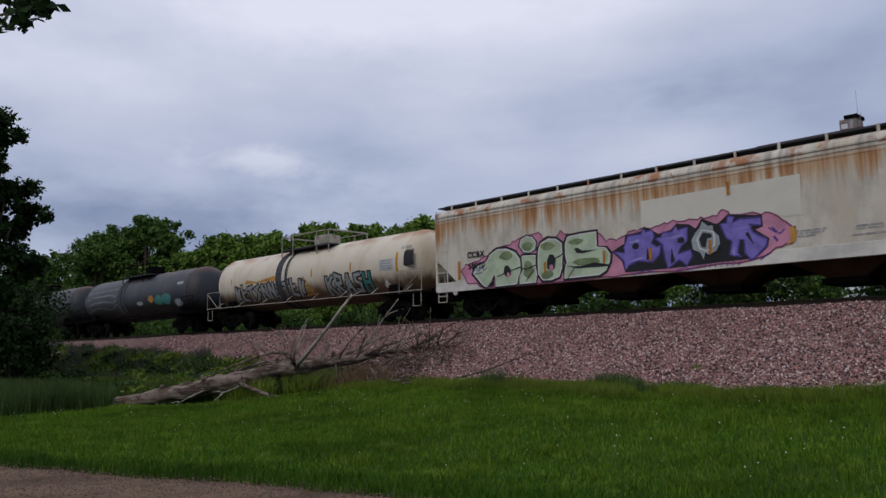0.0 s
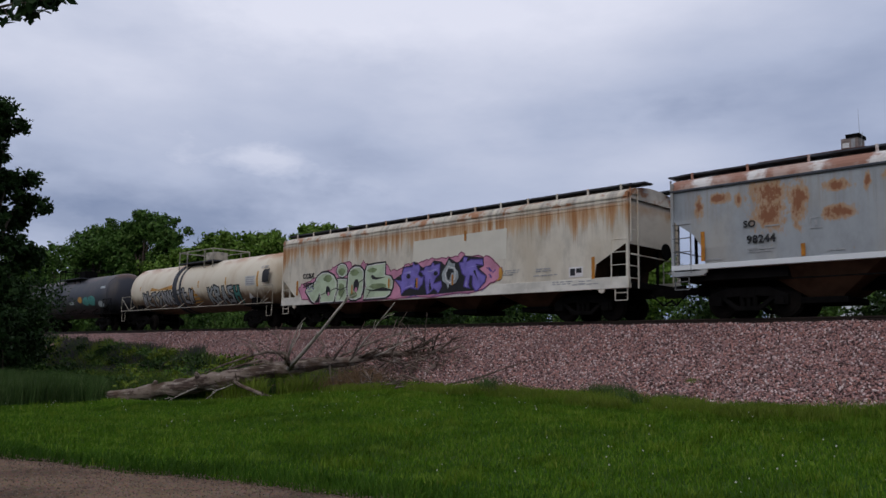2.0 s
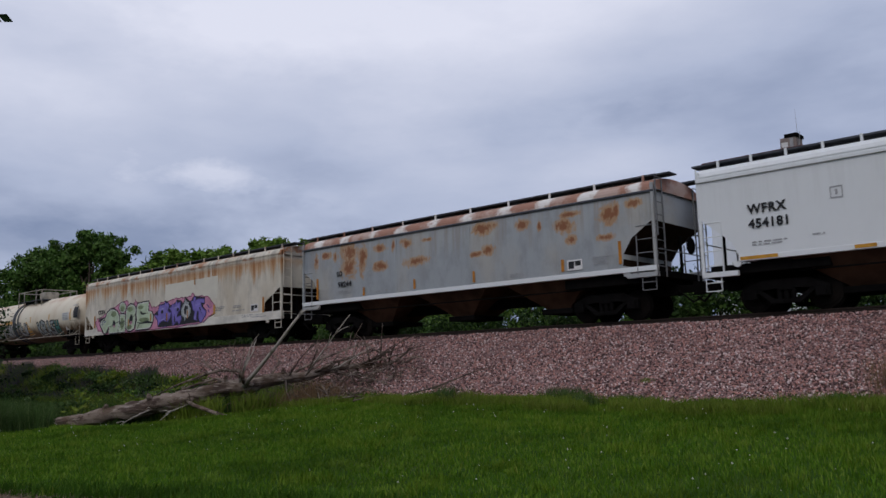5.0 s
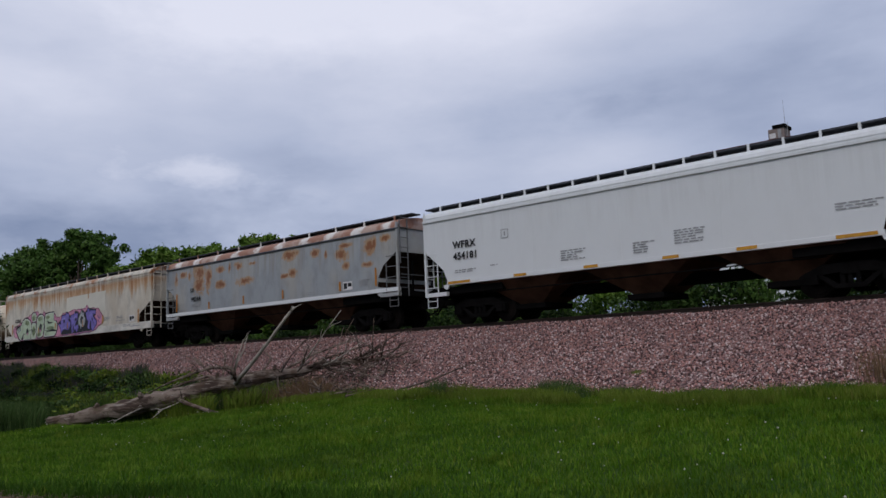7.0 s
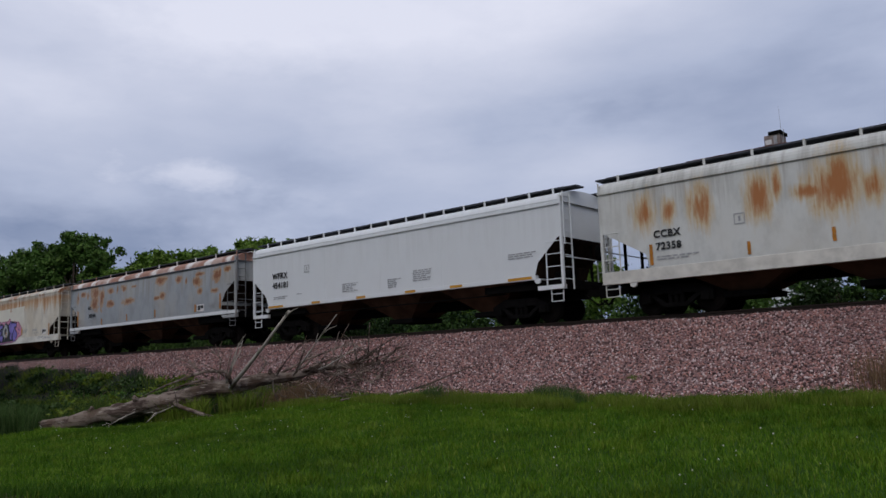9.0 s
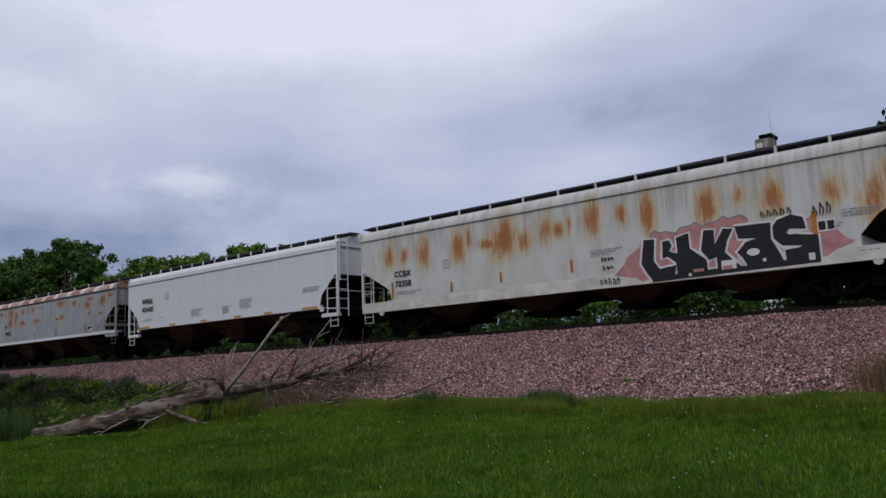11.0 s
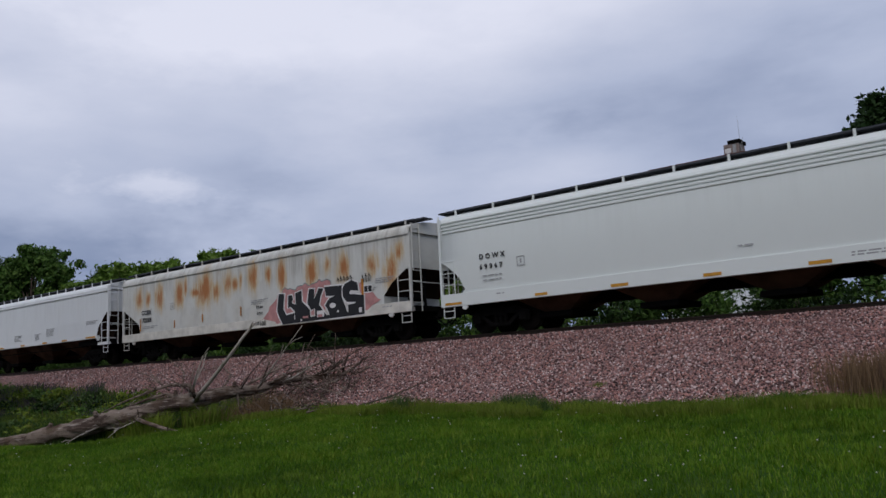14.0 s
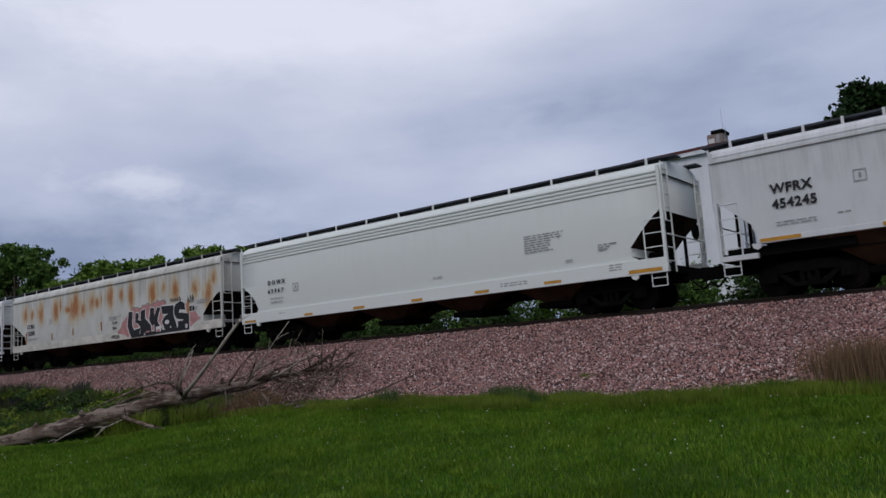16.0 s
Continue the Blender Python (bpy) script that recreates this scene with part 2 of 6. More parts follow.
def raw(name, verts, faces, mat, parent=None):
    me = bpy.data.meshes.new(name)
    me.from_pydata(verts, [], faces)
    for mm in (mat if isinstance(mat, (list, tuple)) else [mat]):
        me.materials.append(mm)
    ob = new(name, me)
    if parent is not None:
        ob.parent = parent
    return ob


def lettering(text, size, parent, mat, x, y, z, spacing=1.0, bold=0.0, shear=0.0, label="", name="lettering", width=1.0):
    """Painted letters on a side that faces -y; x, z is the lower left corner."""
    cu = bpy.data.curves.new(name, "FONT")
    cu.body, cu.size, cu.space_character, cu.offset, cu.extrude, cu.shear = text, size, spacing, bold, 0.002, shear
    cu.resolution_u = 3
    tmp = bpy.data.objects.new(name, cu)
    me = bpy.data.meshes.new_from_object(tmp)
    bpy.data.objects.remove(tmp)
    bpy.data.curves.remove(cu)
    me.transform(Matrix.Translation((x, y, z)) @ Matrix.Rotation(radians(90), 4, "X") @ Matrix.Diagonal((width, 1, 1, 1)))
    me.materials.clear()
    me.materials.append(mat)
    ob = new(name, me)
    ob.parent = parent
    if label:
        tagged(ob, label)
    return ob


# ---- the ground ----
def sstep(a, b, v):
    t = min(1.0, max(0.0, (v - a) / (b - a)))
    return t * t * (3 - 2 * t)


def ground_z(x, y):
    """Height of the ground: a flat drive, a lawn that rises gently to the railway bank, a weedy hollow beside it."""
    z = 0.47 * sstep(5.5, 17.0, y) + 0.6 * sstep(26, 60, y)
    hollow = sstep(-17, -25, x) * sstep(9.0, 12.0, y) * (1 - sstep(16.5, 19.0, y))
    z -= 0.55 * hollow
    return z + 0.05 * noise.noise(Vector((x * 0.35, y * 0.35, 0))) * sstep(5.5, 8, y)


def foot_y(x):
    """Where the ballast ends on the lawn."""
    return 16.9 + 0.35 * noise.noise(Vector((x * 0.45, 3.3, 0))) + 0.15 * noise.noise(Vector((x * 1.9, 7, 0))) - 0.7 * sstep(-16, -7, x) + 1.2 * sstep(-6.0, -1.0, x) - 1.2 * sstep(-23.5, -21.0, x) * (1 - sstep(-19.0, -16.5, x))


mg = Mat("soil_and_turf", (0.035, 0.075, 0.012), 0.9, 0.0, 0.03)
mg.over((0.02, 0.05, 0.008), mg.step(mg.noise(0.9, 6), 0.4, 0.65)).over((0.06, 0.08, 0.02), mg.step(mg.noise(0.35, 5, shift=(4, 2, 0)), 0.5, 0.75)).bump(mg.noise(9, 5), 0.8, 0.08)
M_TURF = mg.done()

xs = [-1600, -700, -300, -160, -110, -85] + [-70 + 1.0 * i for i in range(101)] + [45, 70, 110, 200, 500, 1600]
ys = [-1500, -400, -100, -40, -15] + [-8 + 0.7 * i for i in range(52)] + [32, 40, 52, 70, 110, 200, 500, 1600]
verts = [(x, y, ground_z(x, y)) for y in ys for x in xs]
nx = len(xs)
faces = [(j * nx + i, j * nx + i + 1, (j + 1) * nx + i + 1, (j + 1) * nx + i) for j in range(len(ys) - 1) for i in range(nx - 1)]
ground = tagged(raw("ground", verts, faces, M_TURF), "grassy ground rising gently from the drive to the railway bank", "ground", kind="structure")
for p_ in ground.data.polygons:
    p_.use_smooth = True

# the gravel drive
mdv = Mat("drive_gravel", (0.17, 0.115, 0.08), 0.95, 0.0, 0.03)
mdv.over((0.10, 0.068, 0.05), mdv.step(mdv.noise(1.2, 5), 0.4, 0.7)).over(mdv.voronoi(38), 0.22, "SOFT_LIGHT").bump(mdv.voronoi(38, "Distance"), 0.7, 0.02)
M_DRIVE = mdv.done()


def drive_edge(x):
    return 7.45 + 0.285 * x + 0.22 * noise.noise(Vector((x * 0.6, 1.5, 0))) + 0.12 * noise.noise(Vector((x * 2.3, 4.5, 0)))


dx = [-34 + 0.4 * i for i in range(126)]
verts, faces = [], []
for x in dx:
    e = drive_edge(x)
    verts += [(x, e - 9.0, 0.03), (x, e - 0.5, 0.035), (x, e, ground_z(x, e) + 0.006)]
for i in range(len(dx) - 1):
    for k in range(2):
        a = 3 * i + k
        faces.append((a, a + 3, a + 4, a + 1))
driveway = tagged(raw("driveway", verts, faces, M_DRIVE), "worn brown gravel drive along the lawn", "driveway", kind="structure")

# ---- the railway bank of crushed stone ----
mb = Mat("crushed_pink_granite", (0.29, 0.18, 0.167), 0.9, 0.0, 0.08)
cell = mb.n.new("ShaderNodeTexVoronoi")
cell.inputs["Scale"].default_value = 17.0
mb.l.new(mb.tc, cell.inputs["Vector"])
hsv = mb.n.new("ShaderNodeSeparateColor")
mb.l.new(cell.outputs["Color"], hsv.inputs[0])
mb.over((0.55, 0.42, 0.39), mb.step(hsv.outputs[0], 0.7, 1.0)).over((0.11, 0.065, 0.063), mb.step(hsv.outputs[1], 0.65, 0.95)).over((0.42, 0.20, 0.165), mb.step(hsv.outputs[2], 0.7, 0.95))
# shade in the crevices between stones, painted by distance from each stone's middle
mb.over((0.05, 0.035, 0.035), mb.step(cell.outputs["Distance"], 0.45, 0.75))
mb.over((0.15, 0.105, 0.10), mb.math("MULTIPLY", mb.step(mb.noise(0.25, 5), 0.45, 0.7), 0.5)).bump(mb.math("MULTIPLY", cell.outputs["Distance"], -1.0), 1.0, 0.06)
M_BALLAST = mb.done()


def bank_z(x, y):
    """Height of the ballast: its foot on the lawn, a slope, and a flat top under the sleepers."""
    f = foot_y(x)
    t = (y - f) / (21.2 - f)
    return (ground_z(x, f) - 0.05) + (2.44 - ground_z(x, f) + 0.05) * min(1, max(0, t)) + 0.05 * noise.noise(Vector((x * 0.8, y * 0.8, 2))) * (1 if y < 21.6 else 0.3)


bx = [-260, -180, -120, -90] + [-75 + 0.5 * i for i in range(200)] + [30, 45, 80, 150, 260]
prof = [0.0, 0.12, 0.25, 0.38, 0.5, 0.62, 0.75, 0.88, 1.0]
verts, faces = [], []
for x in bx:
    f = foot_y(x)
    for t in prof:
        y = f + (21.2 - f) * t
        verts.append((x, y, bank_z(x, y)))
    verts += [(x, 21.9, 2.45), (x, 24.4, 2.45), (x, 25.2, 2.40), (x, 29.5, 0.3)]
n = len(prof) + 4
for i in range(len(bx) - 1):
    for k in range(n - 1):
        a = i * n + k
        faces.append((a, a + n, a + n + 1, a + 1))
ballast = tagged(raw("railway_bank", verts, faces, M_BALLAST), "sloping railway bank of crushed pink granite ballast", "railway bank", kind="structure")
for p_ in ballast.data.polygons:
    p_.use_smooth = True

M_STEEL = plain("rail_steel", (0.03, 0.022, 0.018), 0.7, 0.0, gloss=0.1)
M_TIE = plain("sleeper_timber", (0.03, 0.024, 0.02), 0.9, gloss=0.05)
RAILP = [(-0.075, 0), (0.075, 0), (0.075, 0.015), (0.015, 0.03), (0.012, 0.11), (0.036, 0.125), (0.036, 0.16), (0.028, 0.168), (-0.028, 0.168), (-0.036, 0.16), (-0.036, 0.125), (-0.012, 0.11), (-0.015, 0.03), (-0.075, 0.015)]
for side in (-1, 1):
    bm = bmesh.new()
    a = [bm.verts.new((-260, TRACK_Y + side * 0.755 + py, RAIL_Z - 0.168 + pz)) for py, pz in RAILP]
    b = [bm.verts.new((260, v.co.y, v.co.z)) for v in a]
    for i in range(len(a)):
        bm.faces.new((a[i], a[(i + 1) % len(a)], b[(i + 1) % len(a)], b[i]))
    tagged(link("rail", bm, M_STEEL), "rusty brown steel rail on timber sleepers", "rail", "rails", "structure")
sleeper_mesh = None
for i in range(150):
    x = -62 + i * 0.54
    if sleeper_mesh is None:
        first = link("sleeper", box(-0.115, 0.115, -1.3, 1.3, -0.15, 0.0, 0.012), M_TIE)
        sleeper_mesh = first.data
        ob = first
    else:
        ob = new("sleeper", sleeper_mesh)
    ob.location = (x, TRACK_Y, RAIL_Z - 0.166)
    tagged(ob, "dark creosoted timber sleeper bedded in ballast", "sleeper", "sleepers under the rails")
# ---- the train ----
M_CREAM = painted("rust_streaked_cream_paint", (0.60, 0.55, 0.46), 1.0, seed=1.0, lo=0.385, grime=1.0)
GREY_SPOTS = [(-8.1, 3.2, 0.16, 0.39), (-7.5, 3.36, 0.31, 0.16), (-6.92, 3.28, 0.11, 0.23), (-6.12, 3.34, 0.68, 0.42), (-6.06, 2.72, 0.53, 0.58), (-5.28, 2.98, 0.25, 0.63), (-4.35, 3.32, 0.35, 0.16), (-3.57, 3.36, 0.1, 0.27),
    (-2.87, 3.34, 0.31, 0.2), (-4.3, 2.62, 0.43, 0.2), (-2.4, 2.62, 0.58, 0.21), (-1.8, 3.36, 0.31, 0.08), (0.67, 3.42, 0.58, 0.22), (1.04, 2.66, 0.25, 0.22), (0.5, 2.55, 0.27, 0.12), (2.48, 3.32, 0.31, 0.2),
    (3.15, 3.2, 0.08, 0.2), (4.36, 3.42, 0.35, 0.11), (4.1, 3.05, 0.39, 0.25), (4.35, 2.6, 0.22, 0.16), (5.65, 3.2, 0.39, 0.31), (5.97, 3.29, 0.12, 0.35), (6.58, 3.45, 0.31, 0.16), (5.6, 2.53, 0.33, 0.14)]
M_GREY = painted("dull_grey_paint", (0.31, 0.33, 0.345), 0.3, seed=5.0, lo=0.60, grime=0.75, drawn=0.7, tone=(0.38, 0.19, 0.055), core=(0.19, 0.06, 0.02), spots=GREY_SPOTS, wild=2.6, soft=0.42)
OCHRE_SPOTS = [(-7.83, 2.95, 0.45, 0.75), (-7.1, 2.9, 0.3, 0.5), (-6.19, 2.93, 0.5, 0.85), (-4.53, 2.93, 0.5, 0.85), (-4.07, 3.15, 0.2, 0.6), (-2.67, 2.92, 0.85, 1.0), (-3.3, 2.85, 0.6, 0.3), (-1.8, 2.75, 0.4, 0.6), (-1.01, 3.01, 0.45, 0.75), (-0.5, 2.95, 0.25, 0.4),
    (-0.08, 3.05, 0.2, 0.5), (0.76, 3.09, 0.5, 0.85), (1.7, 3.1, 0.3, 0.5), (2.55, 3.0, 0.4, 0.85), (4.29, 2.95, 0.45, 0.75), (5.2, 3.1, 0.25, 0.5), (6.02, 2.85, 0.5, 0.8), (7.55, 2.8, 0.4, 0.7), (8.5, 2.5, 0.5, 0.9), (8.9, 3.1, 0.3, 0.5)]
M_WHITE = painted("clean_light_grey_paint", (0.66, 0.675, 0.68), 0.0, seed=9.0, grime=0.10, lo=0.7, dents=0.08)
M_OCHRE = painted("ochre_stained_paint", (0.58, 0.58, 0.545), 0.35, seed=52.0, eave=0.0, lo=0.58, streak=(0.36, 0.15, 0.03), drawn=0.22, tone=(0.50, 0.33, 0.12), core=(0.34, 0.10, 0.015), grime=0.6, spots=OCHRE_SPOTS, wild=2.0, soft=0.75)
M_PALE = painted("smooth_pale_paint", (0.67, 0.70, 0.675), 0.0, seed=19.0, grime=0.05, lo=0.7, dents=0.06)
M_DULLW = painted("dusty_light_grey_paint", (0.60, 0.61, 0.62), 0.0, seed=29.0, grime=0.28, lo=0.7, dents=0.1)
M_SILL = plain("pale_sill_paint", (0.66, 0.63, 0.56), 0.5, vary=0.3, scale=1.5)
mr = Mat("rust_flaked_roof", (0.30, 0.15, 0.105), 0.7)
ridge = mr.math("ADD", mr.math("SINE", mr.math("MULTIPLY", mr.math("ADD", mr.axis(0), mr.math("MULTIPLY", mr.noise(2.0, 4), 0.7)), math.tau / 1.62)), mr.math("MULTIPLY", mr.math("SUBTRACT", mr.noise(3.0, 6, 0.65), 0.5), 2.2))
mr.over((0.42, 0.30, 0.25), mr.step(mr.noise(0.9, 6, 0.6), 0.5, 0.62)).over((0.66, 0.63, 0.60), mr.step(ridge, 0.35, 1.0))
M_ROOFRUST = mr.done()
# ladder grey with the shade at the car ends put into the colour
M_DIM = plain("shaded_ladder_steel", (0.16, 0.16, 0.165), 0.6, vary=0.4, scale=5)
# rusty brown, with the shade of the down-facing sheets put into the colour
M_BROWN = plain("rusty_brown_shaded_slope_sheet", (0.04, 0.022, 0.014), 0.85, vary=0.5, scale=1.5, gloss=0.05)
M_BAY = plain("dusty_brown_hopper_bay", (0.085, 0.045, 0.028), 0.9, vary=0.5, scale=1.2, gloss=0.04)
# near-black: the deep shade under the cars is put into this colour
M_BLACK = plain("shade_black_steel", (0.007, 0.0065, 0.0065), 0.9, vary=0.4, gloss=0.02)
M_BOARD = plain("weathered_dark_grating", (0.070, 0.074, 0.086), 0.8, vary=0.35, scale=4, gloss=0.1)
M_INK = plain("black_stencil_paint", (0.02, 0.02, 0.022), 0.6)
M_FAINT = plain("faded_stencil_paint", (0.34, 0.34, 0.345), 0.7)
M_ORANGE = plain("orange_reflective_tape", (0.46, 0.18, 0.02), 0.5, vary=0.4, scale=6)
M_AMBER = plain("amber_reflective_tape", (0.55, 0.27, 0.03), 0.45, vary=0.3, scale=6)
# wheels darkened in colour too, for the shade under the cars
M_WHEEL = plain("grimy_shaded_wheel_steel", (0.011, 0.009, 0.008), 0.85, 0.0, gloss=0.05)
G_MINT = plain("mint_spray_paint", (0.46, 0.55, 0.38), 0.5, vary=0.3, scale=2)
G_PINK = plain("pink_spray_paint", (0.58, 0.25, 0.36), 0.5, vary=0.3, scale=2)
G_PURPLE = plain("purple_spray_paint", (0.09, 0.06, 0.27), 0.5, vary=0.45, scale=2.5)
G_VIOLET = plain("violet_spray_paint", (0.20, 0.16, 0.50), 0.5, vary=0.35, scale=2.5)
G_GREY = plain("grey_spray_paint", (0.33, 0.36, 0.37), 0.5, vary=0.3)
G_WHITE = plain("white_spray_paint", (0.70, 0.68, 0.67), 0.5, vary=0.15)
G_TEAL = plain("teal_spray_paint", (0.06, 0.22, 0.20), 0.5, vary=0.3)
G_AMBER = plain("orange_spray_paint", (0.52, 0.26, 0.05), 0.5, vary=0.4)

TRAIN, WHEELS = [], []


def interp(z, rows):
    """Value at z from rows of (z, value) in rising order."""
    if z <= rows[0][0]:
        return rows[0][1]
    for (z0, v0), (z1, v1) in zip(rows, rows[1:]):
        if z <= z1:
            return v0 + (v1 - v0) * (z - z0) / (z1 - z0)
    return rows[-1][1]


def paint(parent, name, shapes, mat, layer, label="", base=1.617):
    """Flat paint shapes on the near side; shapes are outlines in x, z; each shape a hair above the one before."""
    if name.startswith("graffiti") and len(shapes) > 1:
        return [paint(parent, name, [pts], mat, layer + 0.0571 * (i % 12), label, base) for i, pts in enumerate(shapes)]
    bm = bmesh.new()
    for i, pts in enumerate(shapes):
        y = -(base + 0.0035 * layer + 0.0002 * (i % 12))
        add_prism(bm, pts, y, y + 0.0015)
    bmesh.ops.triangulate(bm, faces=[f for f in bm.faces if len(f.verts) > 4])
    return part(name, bm, mat, parent, label)


def blob(cx, cz, rx, rz, n=22, jag=0.0, seed=0, power=1.0):
    out = []
    for k in range(n):
        a = k * math.tau / n
        r = 1 + jag * noise.noise(Vector((3 * math.cos(a) + seed * 7.3, 3 * math.sin(a), seed)))
        if jag > 0.5 and k % 2:
            r *= 0.82
        c, s = math.cos(a), math.sin(a)
        out.append((cx + rx * r * math.copysign(abs(c) ** power, c), cz + rz * r * math.copysign(abs(s) ** power, s)))
    return out


def strokes(path, w, w2=None):
    """A thick brush line along a path, as quads."""
    out = []
    n = len(path) - 1
    for i in range(n):
        (x0, z0), (x1, z1) = path[i], path[i + 1]
        d = math.hypot(x1 - x0, z1 - z0) or 1e-6
        ux, uz = (x1 - x0) / d, (z1 - z0) / d
        a, b = w, w if w2 is None else w + (w2 - w) * (i + 1) / n
        x0, z0, x1, z1 = x0 - ux * a * 0.4, z0 - uz * a * 0.4, x1 + ux * b * 0.4, z1 + uz * b * 0.4
        out.append([(x0 - uz * a / 2, z0 + ux * a / 2), (x0 + uz * a / 2, z0 - ux * a / 2), (x1 + uz * b / 2, z1 - ux * b / 2), (x1 - uz * b / 2, z1 + ux * b / 2)])
    return out


def ribbon(parent, name, path, w, mat, layer, label="", closed=True, base=1.617):
    """One sprayed line of even width along a path in x, z, mitred at its corners."""
    bm = bmesh.new()
    n, pairs = len(path), []
    y = -(base + 0.0035 * layer)
    for i, (x, z) in enumerate(path):
        (xa, za), (xb, zb) = path[i - 1] if closed or i else path[i], path[(i + 1) % n] if closed or i < n - 1 else path[i]
        d = math.hypot(xb - xa, zb - za) or 1e-6
        nx_, nz_ = -(zb - za) / d * w / 2, (xb - xa) / d * w / 2
        pairs.append((bm.verts.new((x + nx_, y, z + nz_)), bm.verts.new((x - nx_, y, z - nz_))))
    for i in range(n if closed else n - 1):
        (a, b), (c, e) = pairs[i], pairs[(i + 1) % n]
        f = bm.faces.new((a, b, e, c))
        f.normal_update()
        if f.normal.y > 0:
            f.normal_flip()
    return part(name, bm, mat, parent, label)


def bars(parent, x, z, rows, width, h=0.036, gap=0.036, mat=None, rng=None, base=1.617):
    """Small stencilled lines, too small to read, as plain bars."""
    shapes = []
    rng = rng or random.Random(int(x * 100) + 7)
    for r in range(rows):
        xx, end = x, x + width * (1 if r == 0 else rng.uniform(0.6, 1.0))
        zz = z - r * (h + gap)
        while xx < end - 0.05:
            w = min(rng.uniform(0.08, 0.3), end - xx)
            shapes.append([(xx, zz), (xx + w, zz), (xx + w, zz + h), (xx, zz + h)])
            xx += w + 0.05
    return tagged(paint(parent, "stencil", shapes, mat or M_FAINT, 0, base=base), kind="stuff")


def rect(x0, x1, z0, z1):
    return [(x0, z0), (x1, z0), (x1, z1), (x0, z1)]


# ---- trucks and wheels, shared by all cars ----
def wheel_mesh():
    bm = bmesh.new()
    for s in (-1, 1):
        y0 = s * 0.72
        rows = [(0.0, 0.10), (0.02, 0.16), (0.045, 0.18), (0.05, 0.36), (0.02, 0.40), (0.0, 0.45), (-0.05 * 1, 0.46), (-0.10, 0.465), (-0.11, 0.49), (-0.135, 0.49), (-0.135, 0.40), (-0.10, 0.36), (-0.10, 0.18), (-0.135, 0.12)]
        rings = []
        for dy, r in rows:
            rings.append([bm.verts.new((r * math.cos(k * math.tau / 20), y0 + s * (dy + 0.05), r * math.sin(k * math.tau / 20))) for k in range(20)])
        for r0, r1 in zip(rings, rings[1:]):
            for k in range(20):
                bm.faces.new((r0[k], r0[(k + 1) % 20], r1[(k + 1) % 20], r1[k]))
        bm.faces.new(rings[0]), bm.faces.new(rings[-1])
    add_bar(bm, (0, -0.95, 0), (0, 0.95, 0), 0.085, 10)
    for k in range(3):
        a = k * math.tau / 3
        for s in (-1, 1):
            add_box(bm, 0.05 * math.cos(a) - 0.02, 0.05 * math.cos(a) + 0.02, s * 0.95 - 0.02, s * 0.95 + 0.02, 0.05 * math.sin(a) - 0.02, 0.05 * math.sin(a) + 0.02)
    bmesh.ops.recalc_face_normals(bm, faces=bm.faces[:])
    me = bpy.data.meshes.new("wheelset")
    bm.to_mesh(me)
    bm.free()
    me.materials.append(M_WHEEL)
    return me


def frame_mesh():
    """A cast side frame with its window, spring nest and bearing pedestals."""
    bm = bmesh.new()
    for s in (-1, 1):
        y0, y1 = s * 0.99, s * 1.13
        add_prism(bm, [(-1.12, 0.62), (-1.12, 0.34), (-0.78, 0.34), (-0.72, 0.56), (-0.32, 0.60), (0.32, 0.60), (0.72, 0.56), (0.78, 0.34), (1.12, 0.34), (1.12, 0.62), (0.6, 0.84), (-0.6, 0.84)], min(y0, y1), max(y0, y1))
        add_prism(bm, [(-0.80, 0.56), (-0.36, 0.20), (0.36, 0.20), (0.80, 0.56), (0.66, 0.58), (0.30, 0.32), (-0.30, 0.32), (-0.66, 0.58)], min(y0, y1), max(y0, y1))
        for dx in (-0.18, 0.0, 0.18):
            add_bar(bm, (dx, s * 1.06, 0.30), (dx, s * 1.06, 0.60), 0.07, 8)
        for dx in (-0.89, 0.89):
            add_box(bm, dx - 0.13, dx + 0.13, s * 1.06 - 0.12, s * 1.06 + 0.12, 0.34, 0.58)
    add_box(bm, -0.2, 0.2, -1.15, 1.15, 0.55, 0.78)
    add_box(bm, -0.3, 0.3, -0.3, 0.3, 0.76, 0.95)
    me = bpy.data.meshes.new("side_frame")
    bm.to_mesh(me)
    bm.free()
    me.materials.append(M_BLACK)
    return me


ME_WHEEL, ME_FRAME = wheel_mesh(), frame_mesh()


def truck(car, x):
    tr = new("truck", ME_FRAME)
    tr.parent, tr.location = car, (x, 0, 0)
    for dx in (-0.89, 0.89):
        w = new("wheelset", ME_WHEEL)
        w.parent = tr
        WHEELS.append((w, dx))


def coupler(car, x, s):
    bm = bmesh.new()
    add_box(bm, min(x - s * 0.3, x + s * 0.42), max(x - s * 0.3, x + s * 0.42), -0.12, 0.12, 0.78, 1.0)
    add_prism(bm, [(x + s * 0.40, 0.70), (x + s * 0.72, 0.70), (x + s * 0.78, 0.78), (x + s * 0.78, 1.05), (x + s * 0.40, 1.08)], -0.17, 0.05)
    add_bar(bm, (x + s * 0.1, -0.5, 0.80), (x + s * 0.5, -0.42, 0.45), 0.03, 6)
    add_bar(bm, (x + s * 0.5, -0.42, 0.45), (x + s * 0.75, -0.3, 0.62), 0.03, 6)
    part("coupler", bm, M_BLACK, car)


